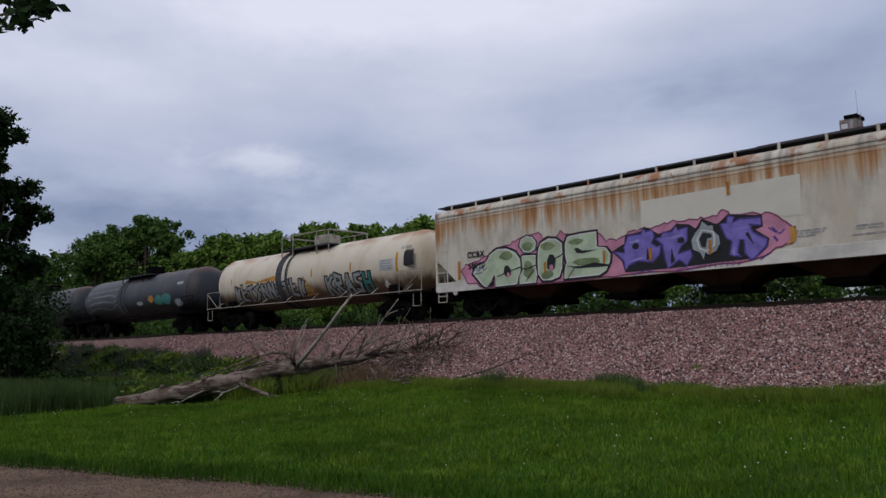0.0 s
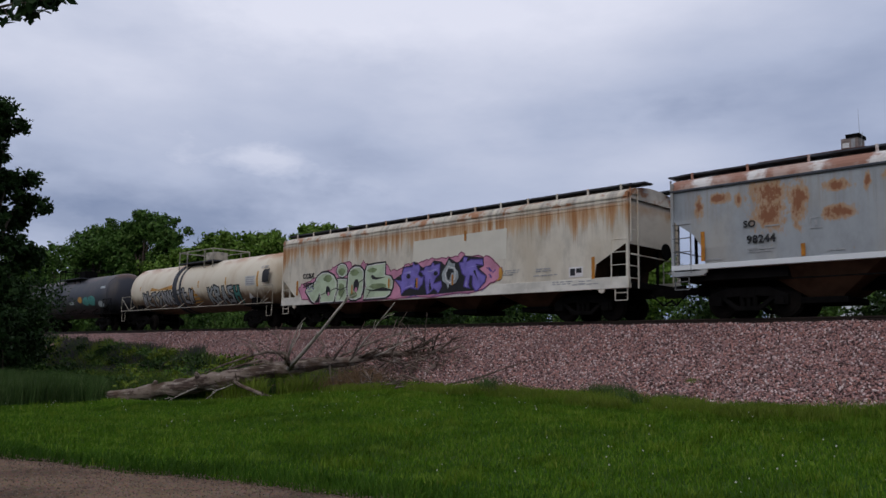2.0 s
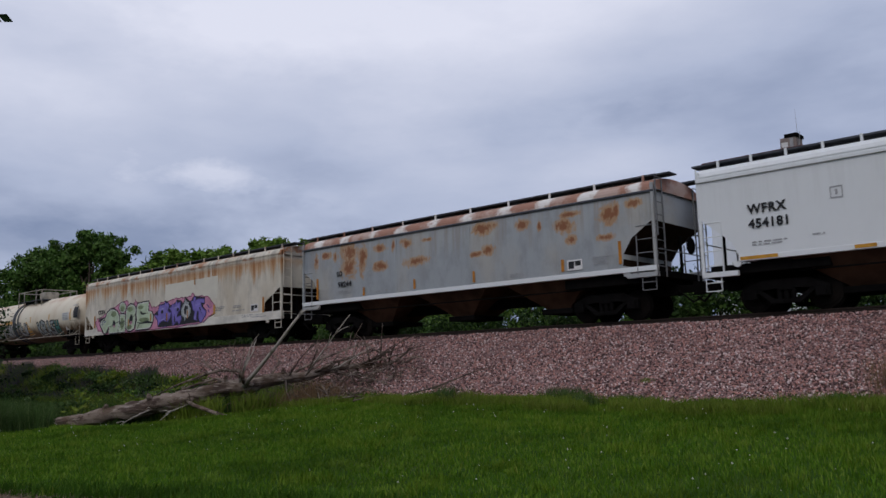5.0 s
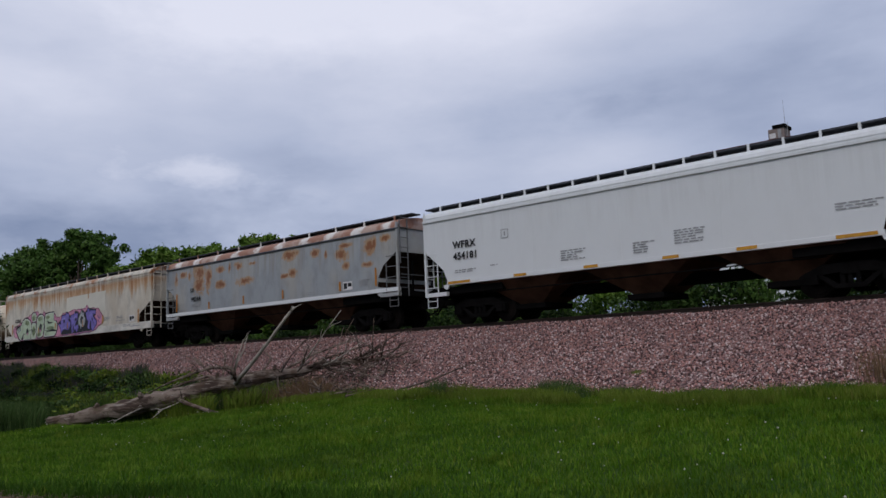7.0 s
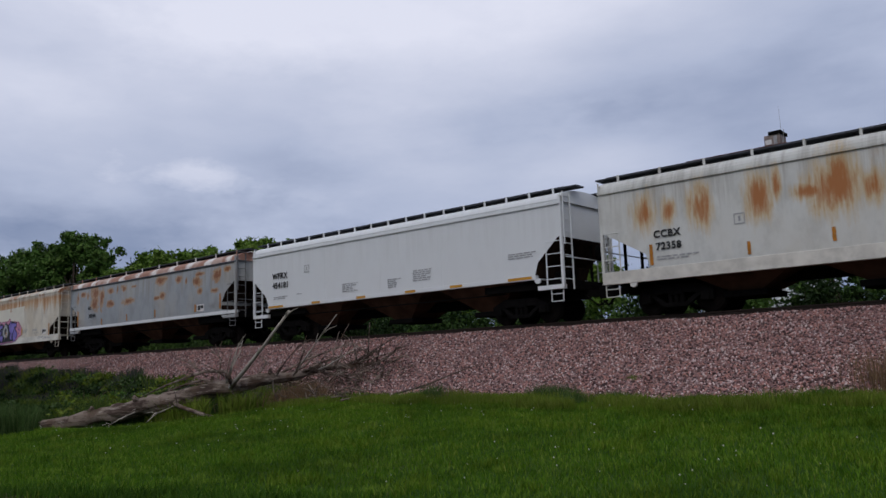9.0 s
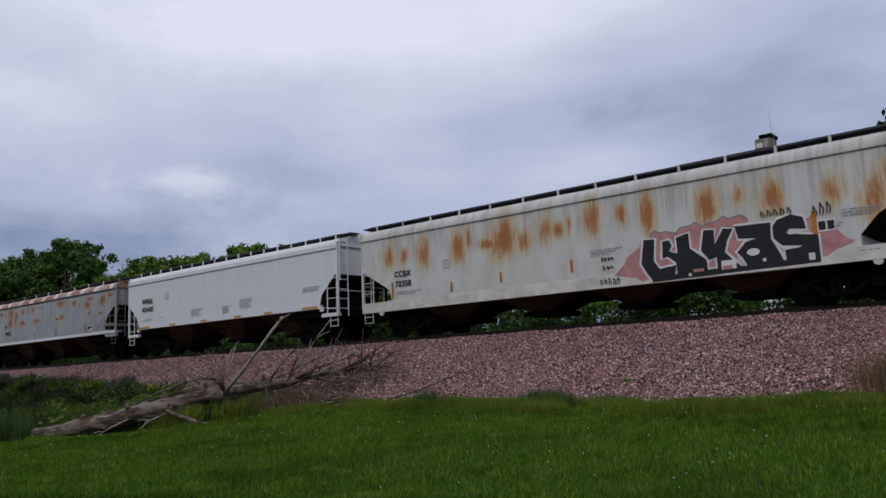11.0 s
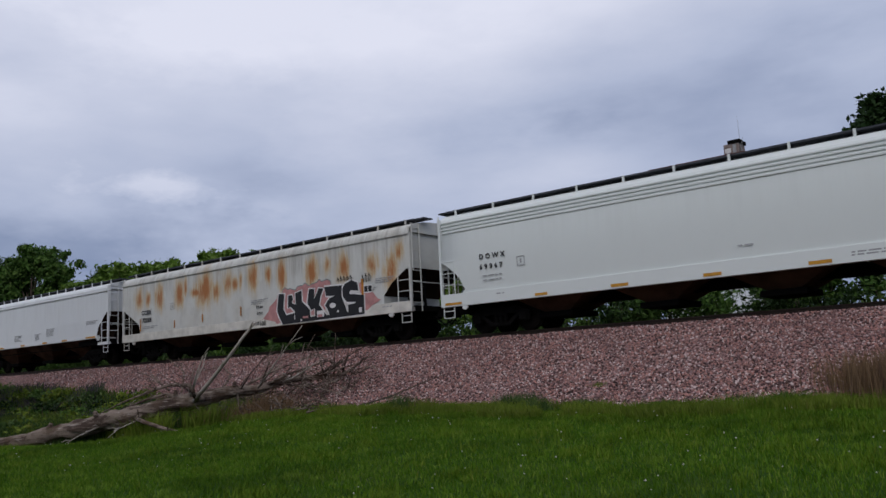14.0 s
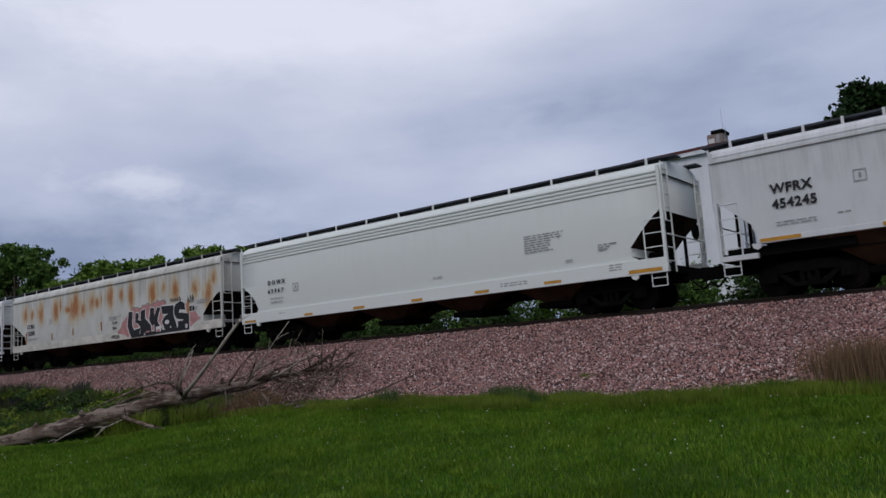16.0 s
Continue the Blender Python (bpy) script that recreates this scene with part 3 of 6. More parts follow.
def hopper(spec):
    """A covered hopper car: lofted body, slope sheets, sills, roof boards, ladders, bays, trucks."""
    C, xl, xr = spec["c"], spec["xl"], spec["xr"]
    mat, roofmat = spec["mat"], spec.get("roof", spec["mat"])
    car = thing("hopper_car", pose(C, TRACK_Y, RAIL_Z), spec["label"], "hopper car", "cars of the train")
    L, R_ = spec["left"], spec["right"]
    bars_of = spec.get("ladders", mat)
    bottom = spec["bottom"]
    barrel = spec.get("barrel", 0.0)

    def half(z):
        return 1.6 - barrel * (((z - 2.5) / 1.5) ** 2 if z > 2.5 else 0.45 * ((2.5 - z) / 1.3) ** 2)

    levels = sorted({bottom, 3.0, 3.4, 3.6, 3.78, *[z for z, _ in L if bottom < z < 3.78], *[z for z, _ in R_ if bottom < z < 3.78]})
    if barrel:
        levels = sorted({*levels, 2.6, 2.8, 3.2, 3.55, 1.6, 1.8, 2.0, 2.2, 2.4})
    rows = [(z, interp(z, L), interp(z, R_), half(z)) for z in levels]
    top = half(3.78)
    body, slope, roof = bmesh.new(), bmesh.new(), bmesh.new()
    for (z0, a0, b0, w0), (z1, a1, b1, w1) in zip(rows, rows[1:]):
        for s in (-1, 1):
            n = 14
            for k in range(n):
                q = [(a0 + (b0 - a0) * k / n, s * w0, z0), (a0 + (b0 - a0) * (k + 1) / n, s * w0, z0), (a1 + (b1 - a1) * (k + 1) / n, s * w1, z1), (a1 + (b1 - a1) * k / n, s * w1, z1)]
                body.faces.new([body.verts.new(p) for p in q])
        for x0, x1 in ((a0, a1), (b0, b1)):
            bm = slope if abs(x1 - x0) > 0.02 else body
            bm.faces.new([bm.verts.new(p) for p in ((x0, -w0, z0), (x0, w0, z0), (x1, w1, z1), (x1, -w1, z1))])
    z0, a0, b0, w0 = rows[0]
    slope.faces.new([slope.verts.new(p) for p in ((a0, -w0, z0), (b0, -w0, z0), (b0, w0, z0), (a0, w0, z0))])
    rp = [(top, 3.78), (top - 0.015, 3.87), (top - 0.06, 3.96), (top - 0.17, 4.05), (1.15, 4.14), (0.8, 4.2), (0.4, 4.24), (0, 4.25)]
    rp = rp + [(-y, z) for y, z in rp[-2::-1]]
    n = 24
    for i in range(len(rp) - 1):
        (y0, z0), (y1, z1) = rp[i], rp[i + 1]
        for k in range(n):
            x0, x1 = xl + (xr - xl) * k / n, xl + (xr - xl) * (k + 1) / n
            roof.faces.new([roof.verts.new(p) for p in ((x0, y0, z0), (x1, y0, z0), (x1, y1, z1), (x0, y1, z1))])
    for x in (xl, xr):
        roof.faces.new([roof.verts.new((x, y, z)) for y, z in rp])
    for bm in (body, slope, roof):
        bmesh.ops.remove_doubles(bm, verts=bm.verts[:], dist=0.0005)
        bmesh.ops.recalc_face_normals(bm, faces=bm.faces[:])
    part("body", body, mat, car, smooth=barrel > 0)
    part("slope_sheet", slope, M_BROWN, car, "rusty brown slope sheets under the ends, darkened in colour for shade")
    part("roof", roof, roofmat, car)
    # mouldings under the eaves
    for z, h, d in spec["ribs"]:
        w = half(z)
        for s in (-1, 1):
            part("eave_rib", box(xl, xr, *sorted((s * (w - 0.01), s * (w + d))), z, z + h, 0.006), spec.get("shade_ribmat", mat), car)
    # seams of the side sheets
    for x in spec.get("seams", ()):
        part("seam", box(x - 0.015, x + 0.015, -1.606, -1.59, bottom + 0.05, 3.55), mat, car)
    # side sill
    sz0, sz1, sa, sb = spec["sill"]
    for s in (-1, 1):
        part("side_sill", box(sa, sb, *sorted((s * 1.45, s * 1.615)), sz0, sz1, 0.010), spec.get("sillmat", mat), car)
    part("centre_sill", box(xl + 0.1, xr - 0.1, -0.2, 0.2, 0.72, 1.05, 0.02), M_BLACK, car)
    # end platforms, posts and ladders
    for s, xe in ((-1, xl), (1, xr)):
        inner = xe - s * 1.0
        z0 = spec.get("deck", 0.98)
        part("end_beam", box(min(xe, inner), max(xe, inner), -1.6, -1.45, z0, z0 + 0.14, 0.01), mat, car)
        part("end_beam", box(min(xe, inner), max(xe, inner), 1.45, 1.6, z0, z0 + 0.14, 0.01), mat, car)
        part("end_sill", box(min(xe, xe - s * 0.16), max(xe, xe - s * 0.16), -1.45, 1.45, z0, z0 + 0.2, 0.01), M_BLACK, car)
        for sy in (-1, 1):
            part("corner_post", box(min(xe, xe - s * 0.09), max(xe, xe - s * 0.09), *sorted((sy * 1.52, sy * 1.61)), z0, 3.98, 0.008), mat, car)
            bm = bmesh.new()
            xi = xe - s * 0.62
            add_bar(bm, (xi, sy * 1.60, z0 + 0.1), (xi, sy * 1.60, 2.45), 0.022)
            for k in range(4):
                z = z0 + 0.32 + 0.4 * k
                add_bar(bm, (xi, sy * 1.60, z), (xe - s * 0.04, sy * 1.60, z), 0.016)
            part("side_ladder", bm, bars_of, car)
            bm = bmesh.new()
            add_bar(bm, (xe + s * 0.03, sy * 1.08, z0), (xe + s * 0.03, sy * 1.08, 4.1), 0.025)
            add_bar(bm, (xe + s * 0.03, sy * 1.5, 2.4), (xe + s * 0.03, sy * 1.5, 4.1), 0.025)
            for k in range(8):
                z = z0 + 0.3 + 0.38 * k
                add_bar(bm, (xe + s * 0.03, sy * 1.08, z), (xe + s * 0.03, sy * 1.52, z), 0.016)
            part("end_ladder", bm, bars_of, car)
            bm = bmesh.new()
            for dx in (0.08, 0.52):
                add_bar(bm, (xe - s * dx, sy * 1.55, z0 - 0.38), (xe - s * dx, sy * 1.55, z0 + 0.02), 0.016)
            for z in (z0 - 0.38, z0 - 0.15):
                add_bar(bm, (xe - s * 0.08, sy * 1.55, z), (xe - s * 0.52, sy * 1.55, z), 0.016)
            # far-side steps take the black of the shaded underframe
            part("stirrup_step", bm, bars_of if sy < 0 else M_BLACK, car)
        # struts that carry the end of the roof
        for sy in (-0.55, 0.55):
            bm = bmesh.new()
            add_bar(bm, (xe - s * 0.25, sy, z0 + 0.1), (xe - s * 0.25, sy, 2.6), 0.05, 6)
            part("end_strut", bm, M_BLACK, car)
        bm = bmesh.new()
        add_bar(bm, (xe + s * 0.05, -1.5, 2.0), (xe + s * 0.05, 1.5, 2.0), 0.018)
        part("hand_rail", bm, bars_of, car)
        for sy in (-1, 1):
            part("crossover_board", box(min(xe - s * 0.1, xe + s * 0.32), max(xe - s * 0.1, xe + s * 0.32), *sorted((sy * 0.62, sy * 1.12)), 4.27, 4.315), M_BOARD, car)
        # black box added over the truck to close the bright gap with shade
        part("underframe_shade_box", box(min(xe - s * 0.17, xe - s * 3.3), max(xe - s * 0.17, xe - s * 3.3), -1.4, 1.4, 1.06, max(1.12, bottom - 0.06), 0.01), M_BLACK, car)
        coupler(car, xe, s)
        truck(car, xe - s * 2.05)
    # brake gear on one end
    bm = lathe_x([(xr + 0.10, 0.26), (xr + 0.13, 0.28), (xr + 0.16, 0.26)], 20, y=0.45, z=2.25)
    part("brake_wheel", bm, M_BLACK, car)
    part("brake_cylinder", lathe_x([(xr - 0.9, 0.16), (xr - 0.3, 0.16)], 14, y=-0.6, z=1.5), M_BLACK, car, smooth=False)
    # roof boards and hatches
    for sy in (-1, 1):
        part("running_board", box(xl + 0.1, xr - 0.1, *sorted((sy * 0.62, sy * 1.18)), 4.27, 4.315), M_BOARD, car, "dark steel grating along the roof")
        nb = spec["brackets"]
        for k in range(nb):
            x = xl + 0.5 + (xr - xl - 1.0) * k / (nb - 1)
            part("bracket", box(x - 0.035, x + 0.035, *sorted((sy * 1.165, sy * 1.195)), 4.08, 4.33), roofmat if spec.get("rustroof") else mat, car)
    part("hatch_trough", box(xl + 0.7, xr - 0.7, -0.36, 0.36, 4.22, 4.36, 0.03), roofmat, car)
    # hopper bays and outlets
    for x in spec["bays"]:
        bm = bmesh.new()
        t = [bm.verts.new((x + dx, dy, bottom + 0.02)) for dx, dy in ((-1.75, -1.5), (1.75, -1.5), (1.75, 1.5), (-1.75, 1.5))]
        b = [bm.verts.new((x + dx, dy, 0.52)) for dx, dy in ((-0.42, -0.7), (0.42, -0.7), (0.42, 0.7), (-0.42, 0.7))]
        for k in range(4):
            bm.faces.new((t[k], t[(k + 1) % 4], b[(k + 1) % 4], b[k]))
        bm.faces.new(b)
        bmesh.ops.recalc_face_normals(bm, faces=bm.faces[:])
        part("hopper_bay", bm, M_BAY, car)
        part("outlet_gate", box(x - 0.6, x + 0.6, -0.85, 0.85, 0.36, 0.53, 0.02), M_BLACK, car)
    part("brake_pipe", box(xl + 2.5, xr - 2.5, -1.3, -1.26, 1.0, 1.04), M_BLACK, car)
    for s, xe in ((-1, xl), (1, xr)):
        x = xe - s * 1.0
        part("jacking_lug", prism([(x - 0.13, sz0 + 0.02), (x + 0.13, sz0 + 0.02), (x + 0.09, sz0 - 0.10), (x, sz0 - 0.14), (x - 0.09, sz0 - 0.10)], -1.6, -1.54), mat, car)
    for x0, x1, z0, z1 in spec.get("tape", ()):
        paint(car, "reflector", [rect(x0, x1, z0, z1)], spec.get("tapemat", M_ORANGE), 3)
    for x, z, r, w in spec.get("bars", ()):
        bars(car, x, z, r, w)
    for text, x, z, size in spec.get("text", ()):
        lettering(text, size, car, M_INK, x, -1.634, z, 1.08, size * 0.034)
    TRAIN.append((car, C))
    return car


C_LEFT = [(1.42, -7.0), (1.9, -7.2), (2.62, -8.03), (2.66, -8.05), (4, -8.05)]
C_RIGHT = [(1.42, 6.8), (1.9, 6.95), (2.62, 7.73), (2.66, 7.82), (4, 7.82)]
hop_a = hopper(dict(c=-12.0, xl=-9.83, xr=8.8, mat=M_CREAM, bottom=1.2, label="rust-streaked cream hopper car spray-painted in mint, pink and purple",
    left=[(1.25, -8.7), (1.3, -8.72), (2.2, -9.78), (2.25, -9.8), (4, -9.8)], right=[(1.25, 7.55), (1.75, 7.62), (2.3, 8.62), (2.35, 8.72), (4, 8.72)],
    ribs=[(3.56, 0.05, 0.012), (3.68, 0.05, 0.02), (3.8, 0.06, 0.03)], sill=(0.96, 1.32, -9.8, 8.78), sillmat=M_SILL, brackets=15, bays=[-5.6, -2.2, 1.2, 4.6], deck=0.97,
    tape=[(-8.64, -8.52, 1.38, 2.05), (7.46, 7.58, 1.3, 2.0)], text=[("CCBX", -8.15, 2.14, 0.30), ("58970", -8.1, 1.72, 0.30)],
    bars=[(3.4, 1.75, 3, 1.1), (5.2, 1.72, 2, 0.7), (5.1, 1.5, 1, 1.0), (6.7, 1.12, 1, 1.0), (5.9, 1.24, 2, 0.9), (6.95, 1.22, 2, 0.5)]))
hop_b = hopper(dict(c=7.25, ladders=M_DIM, xl=-9.0, xr=7.22, mat=M_GREY, roof=M_ROOFRUST, rustroof=True, bottom=1.45, barrel=0.06, label="dull grey hopper car with flaking rust patches and a rusty roof",
    left=[(1.5, -7.95), (1.95, -8.0), (2.4, -8.3), (2.8, -8.88), (2.86, -8.98), (4, -8.98)], right=[(1.5, 6.1), (1.95, 6.15), (2.4, 6.45), (2.8, 7.05), (2.86, 7.16), (4, 7.16)],
    # eave rib in dark board colour, standing in for its shadow line
    ribs=[(3.70, 0.06, 0.06)], shade_ribmat=M_BOARD, sill=(1.38, 1.53, -9.0, 7.2), sillmat=M_WHITE, brackets=10, bays=[-5.0, -0.9, 3.2], deck=1.2,
    tape=[(-8.05, -7.93, 1.6, 2.45), (-5.25, -5.14, 1.55, 1.88), (-2.52, -2.41, 1.6, 1.95), (0.32, 0.42, 1.6, 1.98), (3.95, 4.06, 1.62, 2.0), (6.0, 6.1, 1.65, 2.35)],
    text=[("SO", -6.78, 2.45, 0.26), ("98244", -6.7, 2.0, 0.30)], bars=[(-6.7, 1.82, 2, 0.8), (-8.0, 1.62, 1, 0.6), (-4.6, 1.64, 1, 0.5), (5.1, 1.95, 4, 0.6), (1.9, 1.7, 2, 0.5), (-6.2, 2.42, 1, 0.4)],
    seams=[-3.4, 0.2, 3.8]))
hop_c = hopper(dict(c=23.9, xl=-8.1, xr=7.9, mat=M_WHITE, bottom=1.38, label="clean light grey hopper car with amber reflectors along its sill",
    left=C_LEFT, right=C_RIGHT, ribs=[(3.68, 0.08, 0.055), (3.82, 0.03, 0.01)], sill=(1.36, 1.5, -7.05, 6.85), brackets=17, bays=[-4.1, 0.1, 4.3], deck=1.0, tapemat=M_AMBER,
    tape=[(-7.0, -6.0, 1.39, 1.48), (-4.15, -3.65, 1.39, 1.48), (-1.5, -1.0, 1.39, 1.48), (1.1, 1.6, 1.39, 1.48), (3.25, 3.8, 1.39, 1.48), (5.75, 6.7, 1.39, 1.48)],
    text=[("WFRX", -6.7, 2.62, 0.34), ("454181", -6.7, 2.22, 0.34)], bars=[(-6.65, 1.82, 2, 1.0), (-5.1, 1.85, 1, 0.3), (-2.3, 2.0, 5, 0.9), (0.2, 1.95, 5, 0.7), (1.5, 2.15, 6, 1.0), (5.8, 2.25, 3, 1.1)],
    seams=[-6.5, -3.3, -0.2, 2.9, 5.6]))
hop_d = hopper(dict(c=42.5, xl=-9.35, xr=9.4, mat=M_OCHRE, bottom=1.2, label="long grey hopper car with ochre rust stains and black spray-painted blocks",
    left=[(1.25, -7.75), (1.75, -7.9), (2.5, -9.22), (2.56, -9.3), (4, -9.3)], right=[(1.25, 8.08), (1.6, 8.08), (2.05, 8.5), (2.48, 9.2), (2.52, 9.3), (4, 9.3)],
    ribs=[(3.70, 0.08, 0.055)], sill=(0.96, 1.33, -9.32, 9.35), sillmat=M_SILL, brackets=14, bays=[-5.4, -1.9, 1.6, 5.1], deck=0.97,
    tape=[(-7.76, -7.66, 1.4, 2.0), (-4.95, -4.86, 1.4, 1.75), (-2.82, -2.73, 1.5, 1.85), (-0.12, -0.03, 1.55, 1.95), (7.0, 7.12, 1.5, 2.35)],
    text=[("CCBX", -7.6, 2.18, 0.29), ("72358", -7.55, 1.82, 0.29)], bars=[(-7.55, 1.6, 2, 1.3), (0.6, 2.1, 3, 1.1), (7.7, 2.25, 3, 0.9), (8.0, 1.2, 1, 0.5), (7.3, 1.95, 2, 0.5)]))
hop_e = hopper(dict(c=62.4, xl=-9.2, xr=9.17, mat=M_PALE, bottom=1.25, barrel=0.15, label="smooth pale hopper car with rounded sides and amber reflectors",
    left=[(1.38, -8.3), (1.5, -8.2), (1.9, -8.4), (2.2, -8.7), (2.38, -8.95), (2.48, -9.13), (4, -9.13)], right=[(1.38, 8.3), (1.5, 8.1), (1.75, 8.1), (2.2, 8.5), (2.58, 8.9), (2.72, 9.08), (4, 9.08)],
    ribs=[(3.46, 0.05, 0.035), (3.58, 0.05, 0.035), (3.70, 0.05, 0.04), (3.82, 0.05, 0.045)], sill=(0.95, 1.37, -9.18, 9.15), brackets=12, bays=[-5.2, -1.75, 1.7, 5.1], deck=0.96, tapemat=M_AMBER,
    tape=[(-9.0, -8.3, 1.0, 1.08), (-5.45, -5.0, 1.0, 1.08), (-2.85, -2.3, 1.0, 1.09), (-0.1, 0.4, 1.0, 1.09), (2.6, 3.15, 1.0, 1.09), (5.2, 5.8, 1.02, 1.1), (8.0, 9.0, 1.0, 1.1)],
    text=[("D O W X", -7.5, 2.40, 0.23), ("6 9 9 6 7", -7.5, 2.06, 0.23)], bars=[(-7.4, 1.82, 1, 0.75), (-7.4, 1.68, 1, 0.75), (4.6, 2.55, 8, 1.4), (7.1, 1.95, 3, 0.6), (0.9, 1.7, 1, 0.4), (6.0, 1.62, 1, 0.3), (3.6, 1.18, 2, 1.0), (7.4, 1.3, 3, 0.5), (-6.9, 1.2, 1, 0.3)]))
hop_f = hopper(dict(c=80.7, xl=-7.7, xr=8.3, mat=M_DULLW, bottom=1.38, label="dusty light grey hopper car with an amber reflector",
    left=[(1.42, -6.62), (1.9, -6.8), (2.62, -7.62), (2.66, -7.65), (4, -7.65)], right=[(1.42, 7.2), (1.9, 7.35), (2.62, 8.15), (2.66, 8.22), (4, 8.22)], ribs=[(3.68, 0.08, 0.055), (3.82, 0.03, 0.01)], sill=(1.36, 1.5, -6.65, 7.25), brackets=17,
    bays=[-3.7, 0.5, 4.7], deck=1.0, tapemat=M_AMBER, tape=[(-6.6, -5.6, 1.39, 1.48), (-3.75, -3.25, 1.39, 1.48)],
    text=[("WFRX", -6.2, 2.6, 0.34), ("454245", -6.2, 2.2, 0.34)], bars=[(-6.15, 1.82, 2, 1.0), (-4.7, 1.85, 1, 0.3)], seams=[-6.55, -5.9, -2.9, 0.2]))

# number panels and consolidated stencils
for car, x, z in ((hop_a, 6.6, 1.42), (hop_b, 4.2, 1.66)):
    paint(car, "data_panel", [rect(x - 0.03, x + 0.52, z - 0.03, z + 0.30)], G_WHITE, 0)
    paint(car, "data_panel", [rect(x + 0.02, x + 0.22, z + 0.02, z + 0.25), rect(x + 0.26, x + 0.47, z + 0.1, z + 0.25)], M_INK, 1)
for car, x, z in ((hop_b, -5.0, 2.25), (hop_c, -4.6, 2.72), (hop_d, -5.25, 2.25), (hop_e, -6.05, 2.02), (hop_f, -4.25, 2.55)):
    w, h = 0.3, 0.3
    paint(car, "square_mark", [rect(x, x + w, z, z + 0.025), rect(x, x + w, z + h - 0.025, z + h), rect(x, x + 0.025, z, z + h), rect(x + w - 0.025, x + w, z, z + h), rect(x + 0.12, x + 0.18, z + 0.08, z + 0.22)], M_FAINT, 0)
paint(hop_a, "repainted_patch", [[(-0.9, 2.2), (3.9, 2.2), (3.92, 3.28), (-0.85, 3.22)]], plain("fresh_cream_patch", (0.62, 0.585, 0.50), 0.55, vary=0.1, scale=1.0), -0.8)

# ---- spray paint on the cream car ----
def onto(pts, k=0.016, x0=-6.8, low=0.975):
    """Keeps a painted shape above the foot of the sill."""
    return [(x, max(low, z + k * max(0.0, x - x0))) for x, z in pts]


CLOUD = onto([(-8.47, 1.69), (-8.23, 1.88), (-7.8, 1.98), (-7.24, 2.1), (-6.78, 2.4), (-6.09, 2.36), (-5.91, 2.54), (-5.4, 2.66), (-4.82, 2.64), (-4.67, 2.47), (-4.12, 2.43), (-3.92, 2.6), (-3.66, 2.46), (-3.0, 2.44), (-2.34, 2.34), (-2.15, 2.06), (-1.8, 2.05), (-1.5, 2.12), (-1.25, 2.27), (-0.92, 2.27), (-0.4, 2.29),
    (0.04, 2.35), (0.47, 2.33), (0.83, 2.34), (1.18, 2.33), (1.58, 2.36), (1.69, 2.5), (1.97, 2.33), (2.87, 2.19), (3.02, 2.24), (3.27, 2.09), (3.45, 1.84), (3.69, 1.71), (3.72, 1.46), (3.51, 1.28), (3.21, 1.21), (2.68, 0.95), (1.08, 0.9), (-1.4, 0.9), (-2.2, 0.9), (-7.19, 0.93), (-7.55, 1.11), (-8.15, 1.22)])
jit = random.Random(3)
pk = []
for (x0, z0), (x1, z1) in zip(CLOUD, CLOUD[1:] + CLOUD[:1]):
    for k in range(3):
        f = k / 3
        pk.append((x0 + (x1 - x0) * f + jit.uniform(-0.04, 0.04), max(0.975, z0 + (z1 - z0) * f + jit.uniform(-0.05, 0.05))))
paint(hop_a, "graffiti_background", [pk], G_PINK, 1, "pink spray-painted cloud")
ribbon(hop_a, "spray_outline", pk, 0.045, plain("dark_magenta_spray_paint", (0.20, 0.05, 0.10), 0.5), 2)
LET = [onto(p) for p in (
    [(-6.82, 1.43), (-7.0, 1.14), (-7.28, 0.99), (-7.46, 1.07), (-7.93, 1.54), (-7.81, 1.78), (-7.25, 1.93), (-7.06, 2.19), (-6.7, 2.36), (-6.26, 2.34), (-5.84, 2.16), (-5.61, 1.87), (-5.59, 1.46), (-5.72, 1.18), (-5.79, 0.98), (-6.81, 0.98), (-6.8, 1.26)],
    [(-5.6, 2.0), (-4.95, 1.95), (-4.98, 1.6), (-4.91, 1.28), (-4.96, 0.98), (-5.72, 0.98), (-5.73, 1.21), (-5.56, 1.46)],
    [(-5.7, 2.32), (-5.61, 2.54), (-5.36, 2.63), (-5.07, 2.55), (-4.92, 2.36), (-4.97, 2.12), (-5.22, 2.03), (-5.5, 2.08)],
    [(-4.89, 2.11), (-4.76, 2.34), (-4.43, 2.46), (-4.08, 2.41), (-3.83, 2.22), (-3.82, 1.78), (-3.86, 1.35), (-3.98, 1.07), (-4.34, 0.98), (-4.73, 1.01), (-4.9, 1.22), (-4.93, 1.6)],
    [(-3.78, 2.19), (-3.66, 2.42), (-3.06, 2.45), (-2.47, 2.45), (-2.47, 1.92), (-2.12, 1.86), (-1.96, 1.65), (-1.99, 1.38), (-2.16, 1.1), (-2.41, 0.98), (-3.84, 0.98), (-3.8, 1.43), (-3.73, 1.5), (-3.8, 1.82)])]
for pts in LET:
    paint(hop_a, "graffiti_letter", [pts], G_MINT, 3, "mint spray-painted bubble letter")
    cx_, cz_ = sum(p[0] for p in pts) / len(pts), sum(p[1] for p in pts) / len(pts)
    ribbon(hop_a, "spray_outline", pts, 0.085, M_INK, 4)
    ribbon(hop_a, "spray_highlight", [(cx_ + (x - cx_) * 0.91, cz_ + (z - cz_) * 0.93) for x, z in pts], 0.035, G_WHITE, 5)
G_OLIVE = plain("olive_spray_paint", (0.20, 0.26, 0.13), 0.5, vary=0.4, scale=3)
